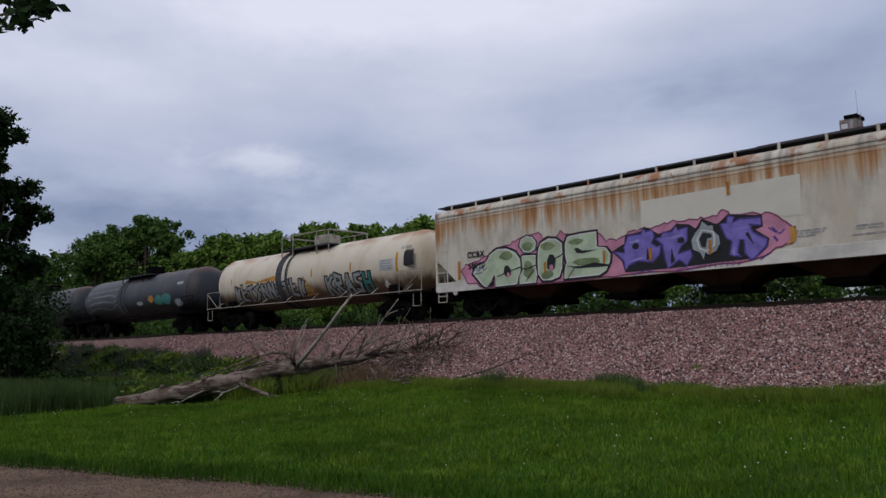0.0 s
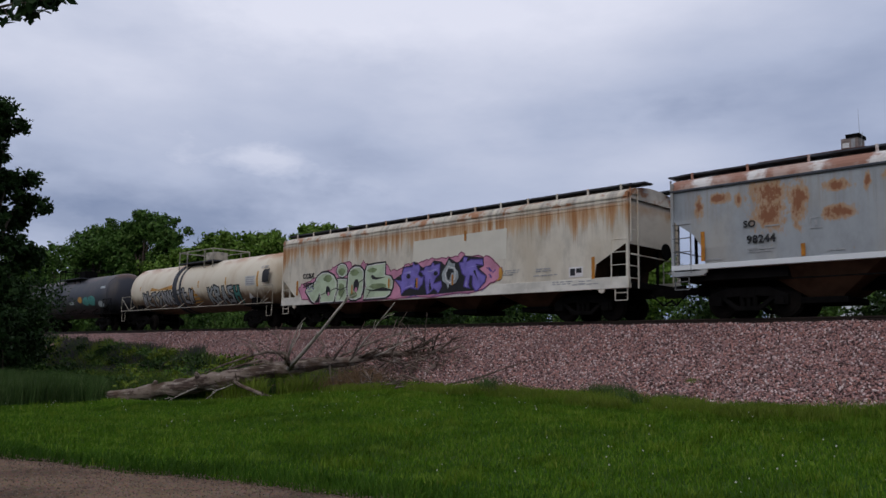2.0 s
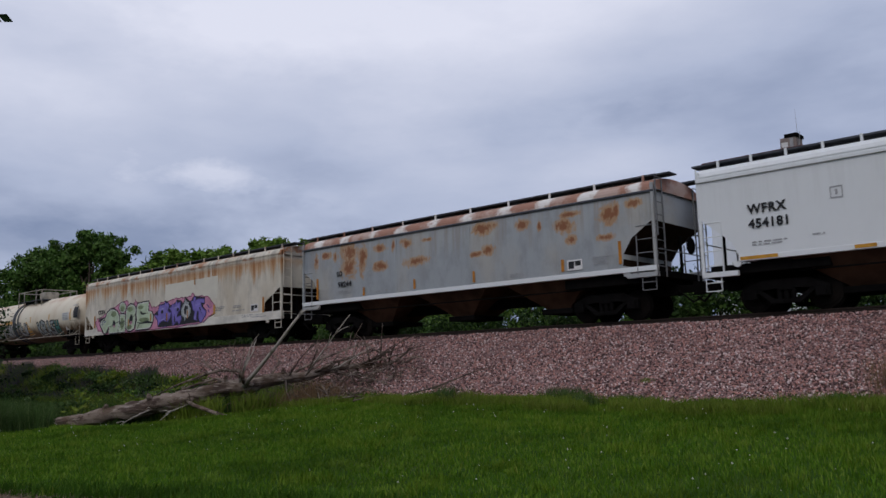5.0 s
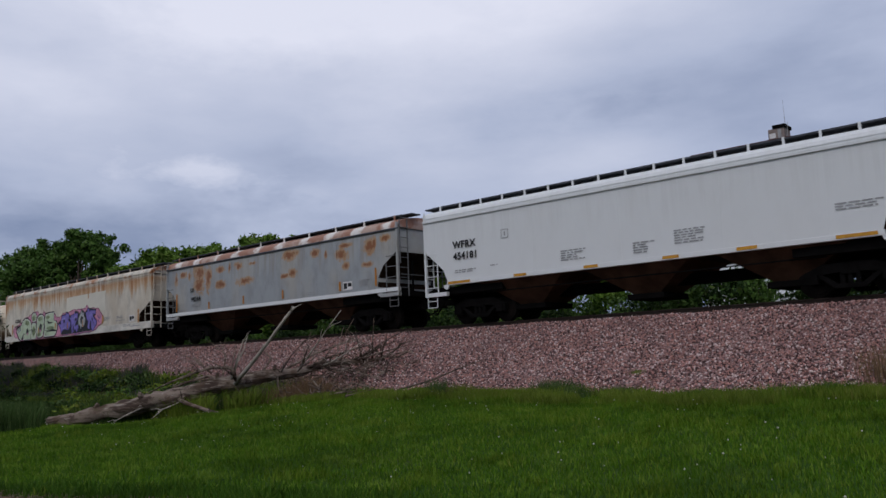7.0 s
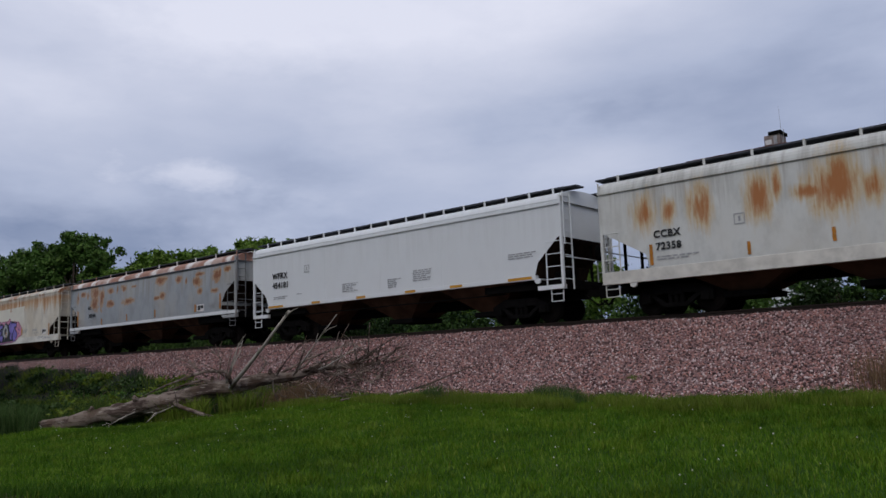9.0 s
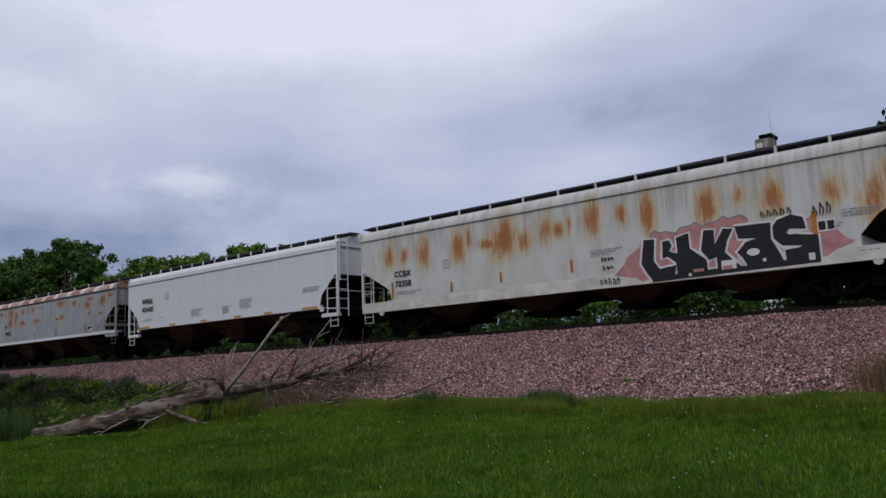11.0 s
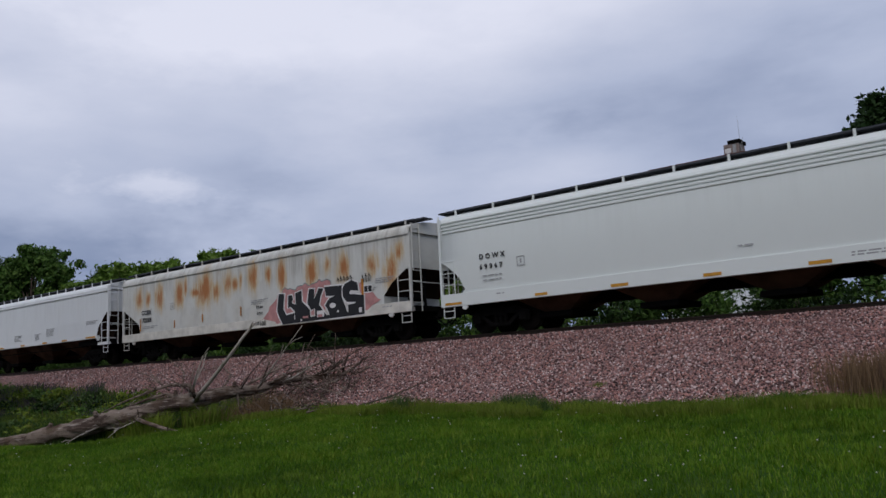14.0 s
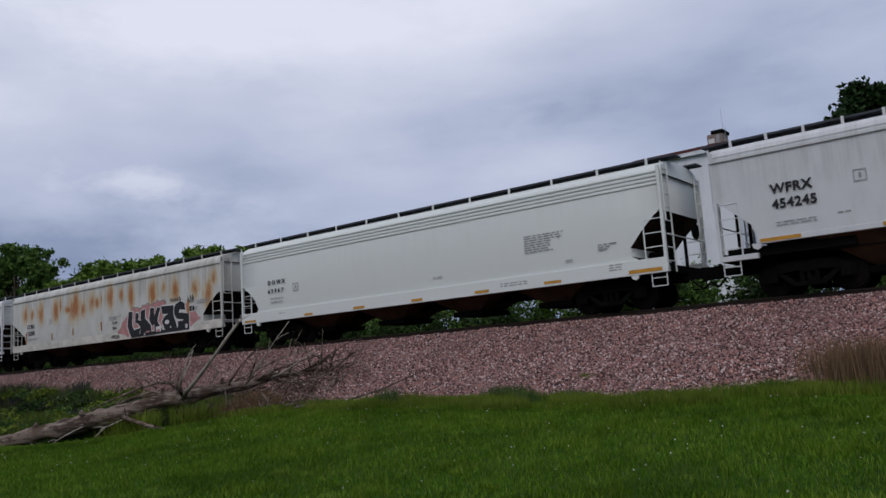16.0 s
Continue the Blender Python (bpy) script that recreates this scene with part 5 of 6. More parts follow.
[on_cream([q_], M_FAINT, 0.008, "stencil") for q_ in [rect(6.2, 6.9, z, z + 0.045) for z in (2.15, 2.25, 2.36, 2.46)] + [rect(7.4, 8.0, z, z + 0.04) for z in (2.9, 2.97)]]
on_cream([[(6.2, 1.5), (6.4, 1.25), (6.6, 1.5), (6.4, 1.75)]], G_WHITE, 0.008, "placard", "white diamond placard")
on_tank(tank_2, [[(-7.0, 1.6), (-7.1, 2.6), (-6.8, 3.3), (-1.6, 3.4), (-1.5, 2.2), (-3.0, 1.7), (-5.0, 1.9)]], M_TANKG, 0.003, "worn_patch", "worn pale grey paint on the dark tank")
on_tank(tank_2, [blob(3.6, 2.0, 0.5, 0.3, 12, 0.4, 3), blob(4.6, 2.05, 0.55, 0.35, 12, 0.4, 5)], G_TEAL, 0.005, "graffiti_block")
on_tank(tank_2, [blob(2.7, 2.1, 0.35, 0.22, 10)], G_AMBER, 0.007, "graffiti_block")
on_tank(tank_2, [blob(6.0, 1.75, 0.45, 0.2, 12, 0.4, 7), rect(5.9, 6.6, 2.75, 2.9), blob(1.2, 1.9, 0.4, 0.12, 10, 0.5, 2)], G_GREY, 0.005, "graffiti_block")
# ---- plants, stones and the fallen tree ----
def raw_np(name, co, tri, mat, parent=None):
    """A mesh of triangles from arrays."""
    me = bpy.data.meshes.new(name)
    me.vertices.add(len(co))
    me.vertices.foreach_set("co", np.asarray(co, np.float32).ravel())
    me.loops.add(len(tri) * 3)
    me.loops.foreach_set("vertex_index", np.asarray(tri, np.int32).ravel())
    me.polygons.add(len(tri))
    me.polygons.foreach_set("loop_start", np.arange(len(tri), dtype=np.int32) * 3)
    me.update(calc_edges=True)
    me.validate()
    for mm in (mat if isinstance(mat, (list, tuple)) else [mat]):
        me.materials.append(mm)
    ob = new(name, me)
    if parent is not None:
        ob.parent = parent
    return ob


def leafy(name, c1, c2, c3, rough=0.55, trans=0.25):
    m = Mat(name, c1, rough, 0.0, 0.06)
    r = m.island()
    m.over(c2, m.step(r, 0.35, 0.65)).over(c3, m.step(r, 0.82, 0.92))
    m.over(tuple(v * 0.55 for v in c1), m.math("MULTIPLY", m.step(m.noise(0.45, 4), 0.45, 0.65), 0.6))
    m.over(tuple(v * 1.35 for v in c3), m.math("MULTIPLY", m.step(m.noise(1.3, 5, 0.65, (1, 1, 0.3), (9, 4, 0)), 0.52, 0.72), 0.45))
    m.b.inputs["Transmission Weight"].default_value = 0.0
    m.b.inputs["Subsurface Weight"].default_value = 0.0
    return m.done()


M_LEAF = leafy("green_leaves", (0.045, 0.095, 0.018), (0.065, 0.125, 0.025), (0.105, 0.165, 0.04))
M_LEAFY = leafy("bright_green_leaves", (0.085, 0.155, 0.022), (0.115, 0.195, 0.03), (0.17, 0.24, 0.055))
# green_leaves scaled down, so the hedge's shade sits in the colour
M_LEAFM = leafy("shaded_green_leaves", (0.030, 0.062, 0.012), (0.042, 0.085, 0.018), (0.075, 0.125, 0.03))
# darkest leaf copy: the shade of silhouetted foliage is put into the green
M_LEAFD = leafy("shade_dark_green_leaves", (0.013, 0.030, 0.008), (0.018, 0.04, 0.010), (0.03, 0.055, 0.015))
M_LAWN = leafy("lawn_blades", (0.046, 0.108, 0.006), (0.082, 0.165, 0.010), (0.155, 0.22, 0.03), 0.6)
M_TALL = leafy("tall_grass_blades", (0.034, 0.066, 0.016), (0.05, 0.092, 0.024), (0.10, 0.14, 0.05), 0.6)
M_WEED = leafy("yellow_green_weeds", (0.095, 0.145, 0.016), (0.125, 0.17, 0.02), (0.155, 0.17, 0.035), 0.6)
M_STRAW = leafy("dead_brown_stalks", (0.16, 0.10, 0.055), (0.21, 0.14, 0.08), (0.11, 0.07, 0.05), 0.8)
M_PURPLEW = leafy("grey_violet_stalks", (0.06, 0.05, 0.065), (0.07, 0.07, 0.07), (0.09, 0.08, 0.08), 0.8)
mk = Mat("tree_bark", (0.10, 0.075, 0.055), 0.9)
mk.over((0.045, 0.035, 0.028), mk.step(mk.noise(5, 6, 0.6, (1, 1, 0.2)), 0.4, 0.65)).bump(mk.noise(9, 5, 0.6, (1, 1, 0.2)), 0.8, 0.04)
M_BARK = mk.done()
mdw = Mat("bare_dead_wood", (0.235, 0.185, 0.15), 0.88, 0.0, 0.08)
mdw.over((0.075, 0.052, 0.042), mdw.step(mdw.grain(5.0, 38, 6.0, 7, 0.65), 0.44, 0.58)).over((0.40, 0.345, 0.295), mdw.step(mdw.grain(9.0, 38, 7.0), 0.55, 0.72)).over((0.10, 0.065, 0.045), mdw.math("MULTIPLY", mdw.step(mdw.noise(1.6, 5, 0.6), 0.5, 0.62), 0.75))
mdw.bump(mdw.grain(7.0, 38, 5.0, 7, 0.7), 1.0, 0.09)
M_DEAD = mdw.done()
M_PALEW = plain("pale_bare_branch_wood", (0.44, 0.385, 0.33), 0.8, vary=0.35, scale=4)


def leaves(centres, radii, count, size, rng, flat=0.75):
    """Small folded leaves strewn in clumps; returns vertices and triangles."""
    centres, radii = np.array(centres, float), np.array(radii, float)
    k = rng.integers(0, len(centres), count)
    d = rng.normal(size=(count, 3))
    d /= np.linalg.norm(d, axis=1)[:, None]
    rad = radii[k] * rng.random(count) ** 0.45 * np.where(rng.random(count) < 0.16, 1.55, 1.0)
    p = centres[k] + d * rad[:, None] * np.array([1, 1, flat])
    a = rng.normal(size=(count, 3))
    a /= np.linalg.norm(a, axis=1)[:, None]
    b = np.cross(a, rng.normal(size=(count, 3)))
    b /= np.linalg.norm(b, axis=1)[:, None]
    s = size * rng.uniform(0.6, 1.35, count)[:, None]
    n = np.cross(a, b)
    v = np.stack([p - a * s, p + b * s * 0.5 + n * s * 0.15, p + a * s, p - b * s * 0.5 + n * s * 0.15], 1).reshape(-1, 3)
    i = np.arange(count)[:, None] * 4
    return v, np.concatenate([i + [0, 1, 2], i + [0, 2, 3]])


def tree(name, x, y, height, spread, seed, mat, label, count=9000, size=0.16, low=0.25, group="", trunk_r=None, clumps=110, limbs=9):
    """A broadleaf tree: tapered trunk, limbs and an uneven crown of leaf clumps."""
    rng, rr = np.random.default_rng(seed), random.Random(seed)
    z0 = ground_z(x, y) - 0.05
    t = thing(name, pose(x, y, z0), label, "tree" if "shrub" not in name else "shrub", group)
    tr = trunk_r or height * 0.018
    bm = bmesh.new()
    lean = (rr.uniform(-0.4, 0.4), rr.uniform(-0.4, 0.4))
    pts = [(lean[0] * f, lean[1] * f, height * 0.86 * f) for f in (0, 0.03, 0.2, 0.4, 0.6, 0.8, 1.0)]
    add_tube(bm, pts, [tr * 1.5, tr * 1.1, tr * 0.9, tr * 0.75, tr * 0.55, tr * 0.3, tr * 0.1], 9, 0.25)
    centres, radii = [], []
    lobes = []
    for k in range(limbs):
        f2 = (k + rr.uniform(0.1, 0.9)) / limbs
        r = spread * (0.35 + 0.65 * math.sin(math.pi * (0.12 + 0.8 * f2))) * (1 - 0.35 * f2)
        a, q = k * 2.4 + rr.uniform(-0.6, 0.6), r * rr.uniform(0.35, 0.95)
        f = low + (0.9 - low) * f2
        lobes.append((Vector((lean[0] * f + q * math.cos(a), lean[1] * f + q * math.sin(a), height * f)), spread * rr.uniform(0.26, 0.42)))
    lobes.append((Vector((lean[0], lean[1], height * 0.86)), spread * 0.34))
    for c, _ in lobes:
        b = Vector((c.x * 0.15, c.y * 0.15, max(height * 0.1, c.z - 0.2 * height)))
        add_tube(bm, [b, b.lerp(c, 0.5) + Vector((0, 0, 0.02 * height)), c], [tr * 0.42, tr * 0.26, 0.02], 6, 0.2)
    for k in range(clumps):
        c0, lr = lobes[k % len(lobes)]
        d = Vector((rr.gauss(0, 1), rr.gauss(0, 1), rr.gauss(0, 0.8))).normalized() * lr * rr.uniform(0.3, 1.25)
        c = c0 + d
        c.z = min(c.z, height * 0.97)
        centres.append(c)
        radii.append(spread * rr.uniform(0.09, 0.2))
        if k % 3 == 0:
            add_tube(bm, [c0, c0.lerp(c, 0.6), c], [tr * 0.16, tr * 0.1, 0.01], 4)
    part("trunk", bm, M_BARK, t, smooth=True)
    v, tri = leaves(centres, radii, count, size, rng)
    tagged(raw_np("crown", v, tri, mat, t), kind="stuff")
    return t


# woods behind the line, tallest in the distance
WOODS = [(-140, 44, 15.6, 6.0), (-126, 42, 16.2, 6.0), (-116, 40, 15.2, 6.0), (-106, 42, 17.4, 5.5), (-98, 46, 18.6, 5.8), (-92, 42, 18.0, 4.8), (-87, 40, 16.9, 4.2), (-82.5, 41, 15.2, 3.6), (-90, 36, 14.0, 5.0), (-96, 40, 16.6, 4.6),
         (-78, 40, 12.6, 4.4), (-73, 42, 13.4, 4.2), (-69, 39, 12.8, 4.2), (-65, 41, 13.0, 4.0), (-61, 39, 12.3, 4.0), (-57.5, 41, 12.7, 3.8), (-54, 39, 11.9, 3.6), (-50.5, 42, 11.9, 3.6), (-47.5, 39, 11.2, 3.4), (-44.5, 41, 11.7, 3.2), (-41.5, 39, 11.0, 3.2), (-38, 41, 9.8, 3.2),
         (-33.5, 39, 8.8, 3.4), (-29, 41, 8.4, 3.4), (-25, 44, 7.6, 2.6), (-110, 48, 18.5, 6), (-84, 46, 14.0, 5), (-75.5, 45, 13.6, 4.6), (-71, 45, 13.8, 4.6), (-67, 46, 13.6, 4.4), (-63, 45, 13.2, 4.4), (-59, 45, 12.6, 4.4), (-55.5, 46, 12.4, 4.2), (-52, 45, 12.0, 4.2), (-49, 46, 12.2, 4.0), (-46, 45, 11.8, 4.0), (-42.5, 44, 11.2, 3.8), (-39.5, 44, 10.6, 3.6), (-100, 34, 11, 5), (-78, 34, 9, 4), (-66, 34, 8.5, 4), (-56, 34, 8, 3.5)]
for i, (x, y, h, s) in enumerate(WOODS):
    dim = x < -79
    tree("broadleaf_tree", x, y, h - 0.35 if x < -79 else h - 0.75, s * 1.05, 40 + i, M_LEAF if dim or y < 36 else M_LEAFY, "large dark green broadleaf tree in the woods behind the railway" if dim else "bright green broadleaf tree in the woods behind the railway", 10000, 0.14 + 0.0011 * -x, 0.06, "trees of the woods behind the railway")
# trees behind the far end of the train
for i, (x, y, h, s, n) in enumerate([(-5.4, 36, 12.3, 2.7, 22000), (-0.5, 38, 12.4, 3.4, 12000), (4.5, 37, 12, 3.6, 9000), (-8.3, 36, 6.2, 1.3, 5000), (-10.8, 37, 5.6, 1.4, 5000), (-13.6, 38, 5.4, 1.2, 4000), (-17, 37, 5.0, 1.8, 4000)]):
    tree("broadleaf_tree", x, y, h - 0.5, s, 80 + i, M_LEAF if i > 2 else M_LEAFD, "slender green broadleaf tree behind the railway bank", n, 0.13, 0.2, "trees behind the railway bank")


def shrub(name, x, y, h, s, seed, mat, label, count, size, group):
    rng, rr = np.random.default_rng(seed), random.Random(seed)
    t = thing(name, pose(x, y, ground_z(x, y) - 0.03), label, "shrub", group)
    bm = bmesh.new()
    centres, radii = [], []
    for k in range(12):
        a, q = rr.uniform(0, math.tau), s * rr.random() ** 0.6
        c = Vector((q * math.cos(a), q * math.sin(a), h * rr.uniform(0.25, 0.85)))
        centres.append(c), radii.append(h * rr.uniform(0.18, 0.3))
        add_tube(bm, [(0.1 * math.cos(a), 0.1 * math.sin(a), 0), c * 0.6, c], [0.035, 0.022, 0.008], 5)
    part("stem", bm, M_BARK, t)
    v, tri = leaves(centres, radii, count, size, rng)
    tagged(raw_np("foliage", v, tri, mat, t), kind="stuff")


rr = random.Random(17)
for i in range(60):
    x = -74 + i * 1.35 + rr.uniform(-0.5, 0.5)
    y_, h_ = rr.uniform(28.8, 31.5), rr.uniform(3.0, 4.7)
    # mostly the darkened leaf copies, for the shade behind the train
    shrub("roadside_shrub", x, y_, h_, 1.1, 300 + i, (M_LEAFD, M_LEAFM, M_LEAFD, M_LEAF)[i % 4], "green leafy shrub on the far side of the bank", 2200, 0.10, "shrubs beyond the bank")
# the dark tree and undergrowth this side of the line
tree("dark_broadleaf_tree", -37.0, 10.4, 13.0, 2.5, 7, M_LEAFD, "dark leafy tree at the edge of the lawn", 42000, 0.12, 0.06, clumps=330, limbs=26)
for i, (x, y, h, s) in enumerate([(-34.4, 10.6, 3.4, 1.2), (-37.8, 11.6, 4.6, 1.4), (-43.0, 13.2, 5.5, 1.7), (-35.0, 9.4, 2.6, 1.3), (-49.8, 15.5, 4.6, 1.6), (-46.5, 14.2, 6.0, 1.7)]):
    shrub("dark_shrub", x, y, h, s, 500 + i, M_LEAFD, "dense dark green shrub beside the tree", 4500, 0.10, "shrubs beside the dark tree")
# the tree whose branch hangs into view
over = thing("overhanging_tree", pose(-29.5, 4.2, -0.05), "tall leafy tree with one branch hanging over the drive", "tree")
bm = bmesh.new()
add_tube(bm, [(0, 0, 0), (0.1, 0, 3), (0.3, 0.1, 6.5), (0.2, 0.1, 9.5)], [0.32, 0.25, 0.18, 0.05], 9, 0.25)
add_tube(bm, [(0.25, 0.1, 6.2), (3.0, 0.6, 8.8), (6.2, 1.2, 10.1), (8.6, 1.6, 9.85), (10.9, 1.8, 9.35)], [0.12, 0.09, 0.055, 0.03, 0.008], 6, 0.2)
for k in range(9):
    a = k * 2.4
    add_tube(bm, [(0.25, 0.1, 5 + 0.4 * k), (1.3 * math.cos(a), 1.3 * math.sin(a), 6.2 + 0.45 * k)], [0.06, 0.015], 5)
for p0, p1 in (((7.7, 1.5, 9.95), (8.4, 1.6, 10.65)), ((8.7, 1.6, 9.8), (9.7, 1.7, 10.1)), ((9.5, 1.7, 9.65), (10.1, 1.7, 9.2)), ((8.3, 1.6, 9.85), (8.9, 1.6, 9.35))):
    add_tube(bm, [p0, p1], [0.018, 0.006], 5)
part("trunk", bm, M_BARK, over, smooth=True)
rng = np.random.default_rng(3)
cs = [(1.6 * math.cos(k * 2.4), 1.6 * math.sin(k * 2.4), 6.2 + 0.33 * k) for k in range(14)]
v1, t1 = leaves(cs, [0.9] * 14, 4000, 0.12, rng)
twig = [(8.5, 1.6, 10.6), (8.8, 1.6, 10.25), (9.4, 1.65, 10.05), (9.8, 1.7, 10.1), (10.2, 1.75, 9.65), (10.7, 1.8, 9.4), (10.0, 1.7, 9.35), (9.0, 1.6, 9.45), (9.4, 1.6, 9.65), (8.2, 1.6, 9.75), (10.9, 1.8, 9.5)]
v2, t2 = leaves(twig, [0.34] * len(twig), 230, 0.17, rng)
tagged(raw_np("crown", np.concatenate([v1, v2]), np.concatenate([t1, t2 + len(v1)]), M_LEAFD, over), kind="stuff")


# ---- grass ----
def blades(points, h, w, rng, bend=0.35):
    """Single tapered blades, one triangle each plus a bent tip."""
    n = len(points)
    p = np.asarray(points, float)
    a = rng.uniform(0, math.tau, n)
    hh, ww = h * rng.uniform(0.55, 1.25, n), w * rng.uniform(0.7, 1.3, n)
    u = np.stack([np.cos(a), np.sin(a), np.zeros(n)], 1)
    b = rng.uniform(0, math.tau, n)
    lean = np.stack([np.cos(b), np.sin(b), np.zeros(n)], 1) * (hh * bend * rng.random(n))[:, None]
    up = np.stack([np.zeros(n), np.zeros(n), hh], 1)
    v = np.stack([p - u * ww[:, None] / 2, p + u * ww[:, None] / 2, p + up * 0.6 + lean * 0.4 + u * ww[:, None] * 0.35, p + up * 0.6 + lean * 0.4 - u * ww[:, None] * 0.35, p + up + lean], 1).reshape(-1, 3)
    i = np.arange(n)[:, None] * 5
    return v, np.concatenate([i + [0, 1, 2], i + [0, 2, 3], i + [3, 2, 4]])


def log_line(x):
    """The line on which the fallen trunk lies."""
    return 11.7 + 0.604 * (x + 27.3)


def is_tall(x, y):
    """The unmown ground: beyond the fallen trunk, and to one side of it."""
    w = 1.3 * noise.noise(Vector((x * 0.5, y * 0.5, 1))) + 0.6 * noise.noise(Vector((x * 2.3, y * 2.3, 6)))
    if x > -22.0:
        return False
    return x < -2.42 * y + w or y > log_line(x) + 0.5 + w


def scatter(n, x0, x1, y0, y1, rng, keep):
    out = []
    xs_, ys_ = rng.uniform(x0, x1, n), rng.uniform(y0, y1, n)
    for x, y in zip(xs_, ys_):
        if keep(x, y):
            out.append((x, y, ground_z(x, y) - 0.01))
    return out


rng = np.random.default_rng(21)


def on_lawn(x, y):
    if y < drive_edge(x) - 0.12 or y > foot_y(x) + 0.25:
        return False
    if x < -3.3 * y - 4 or x > -0.16 * y + 0.6:
        return False
    return not is_tall(x, y)


pts = scatter(380000, -29, 0.5, 3.0, 17.6, rng, on_lawn)
v, tri = blades(pts, 0.075, 0.013, rng, 0.8)
tagged(raw_np("lawn_grass", v, tri, M_LAWN), "short bright green mown grass of the lawn", "grass", kind="stuff")
pts = scatter(150000, -26, 0.5, 4.0, 17.4, rng, lambda x, y: on_lawn(x, y) and noise.noise(Vector((x * 1.1, y * 1.1, 41))) + 0.5 * noise.noise(Vector((x * 4, y * 4, 43))) + 0.05 * (y - 13) > 0.12)
v, tri = blades(pts, 0.13, 0.015, rng, 0.9)
tagged(raw_np("lawn_tufts", v, tri, leafy("tufted_lawn_blades", (0.075, 0.14, 0.009), (0.10, 0.17, 0.012), (0.145, 0.18, 0.026), 0.6)), "longer yellow-green tufts in the lawn", "grass", kind="stuff")
pts = scatter(90000, -24, -3.0, 2.2, 8.5, rng, lambda x, y: drive_edge(x) - 0.15 < y < drive_edge(x) + 0.75 + 0.5 * noise.noise(Vector((x * 0.9, y, 51))) and not is_tall(x, y))
v, tri = blades(pts, 0.15, 0.013, rng, 0.8)
tagged(raw_np("drive_fringe_grass", v, tri, leafy("dark_fringe_blades", (0.028, 0.075, 0.006), (0.04, 0.095, 0.008), (0.06, 0.11, 0.015), 0.6)), "longer dark green grass fringing the drive", "grass", kind="stuff")
pts = scatter(110000, -26, 0.5, 14.4, 17.8, rng, lambda x, y: foot_y(x) - 1.6 + 0.5 * noise.noise(Vector((x * 0.7, 0, 8))) < y < foot_y(x) + 0.25 and x > -20 and noise.noise(Vector((x * 0.9, y * 0.9, 5))) > -0.15)
v, tri = blades(pts, 0.23, 0.016, rng, 0.7)
tagged(raw_np("edge_weeds", v, tri, M_WEED), "yellow-green weeds along the foot of the ballast", "weeds", kind="stuff")


def in_tall(x, y):
    return is_tall(x, y) and x > -3.4 * y - 6 and 6.0 < y < min(16.5, foot_y(x) + 0.1)


pts = scatter(170000, -46, -18.5, 6.0, 16.5, rng, in_tall)
v, tri = blades(pts, 0.62, 0.016, rng, 0.5)
tagged(raw_np("tall_grass", v, tri, M_TALL), "tall blue-green unmown grass beside the lawn", "grass", kind="stuff")
pts = scatter(60000, -52, -19.5, 13.6, 18.6, rng, lambda x, y: x > -3.2 * y and x < -20.0 - 0.3 * (y - 15) and noise.noise(Vector((x * 0.5, y * 0.5, 9))) > -0.25)
v, tri = blades(pts, 0.62, 0.03, rng, 0.7)
tagged(raw_np("rank_weeds", v, tri, M_WEED), "rank green weeds in the hollow below the bank", "weeds", kind="stuff")
pts = scatter(26000, -48, -22, 15.0, 18.8, rng, lambda x, y: noise.noise(Vector((x * 0.45, y * 0.45, 15))) > 0.08)
v, tri = blades(pts, 0.75, 0.02, rng, 0.6)
tagged(raw_np("withered_weeds", v, tri, M_PURPLEW), "withered grey-violet weed stalks below the bank", "weeds", kind="stuff")


def weedy_y(x):
    """How far up the bank the weeds have crept."""
    return float(np.interp(x, [-60, -49, -41, -34, -28.5, -24.7, -21, -18], [20.6, 19.9, 19.4, 18.9, 18.3, 17.3, 16.6, 16.0])) + 0.5 * noise.noise(Vector((x * 0.5, 0, 3)))


def on_bank(n, keep):
    pts_ = []
    for x, y in zip(rng.uniform(-58, -20.5, n), rng.uniform(15.0, 20.8, n)):
        if foot_y(x) - 1.0 < y < weedy_y(x) and x > -3.1 * y and keep(x, y):
            pts_.append((x, y, max(ground_z(x, y), bank_z(x, y) if y > foot_y(x) else -9) - 0.02))
    return pts_


v, tri = blades(on_bank(60000, lambda x, y: noise.noise(Vector((x * 0.8, y * 0.8, 9))) > 0.08), 0.48, 0.03, rng, 0.8)
tagged(raw_np("bank_weeds", v, tri, M_WEED), "yellow-green weeds creeping up the ballast slope", "weeds", kind="stuff")
v, tri = blades(on_bank(70000, lambda x, y: noise.noise(Vector((x * 0.5, y * 0.5, 9))) < 0.05), 0.5, 0.022, rng, 0.6)
tagged(raw_np("bank_grass", v, tri, M_TALL), "dark green rough grass on the ballast slope", "grass", kind="stuff")
v, tri = blades(on_bank(52000, lambda x, y: noise.noise(Vector((x * 0.5, y * 0.7, 27))) > 0.0), 0.6, 0.022, rng, 0.6)
tagged(raw_np("bank_stalks", v, tri, M_PURPLEW), "withered grey-violet stalks on the ballast slope", "weeds", kind="stuff")


def clump(name, x, y, h, s, n, mat, label, cat="weeds", w=0.012, bend=0.6):
    rg = np.random.default_rng(int(abs(x * 100 + y * 10)))
    p = np.stack([rg.normal(0, s, n), rg.normal(0, s * 0.8, n), np.zeros(n)], 1)
    v_, t_ = blades(p, h, w, rg, bend)
    ob = raw_np(name, v_, t_, mat)
    ob.location = (x, y, max(bank_z(x, y) if y > foot_y(x) else 0, ground_z(x, y)) - 0.02)
    return tagged(ob, label, cat, kind="stuff")


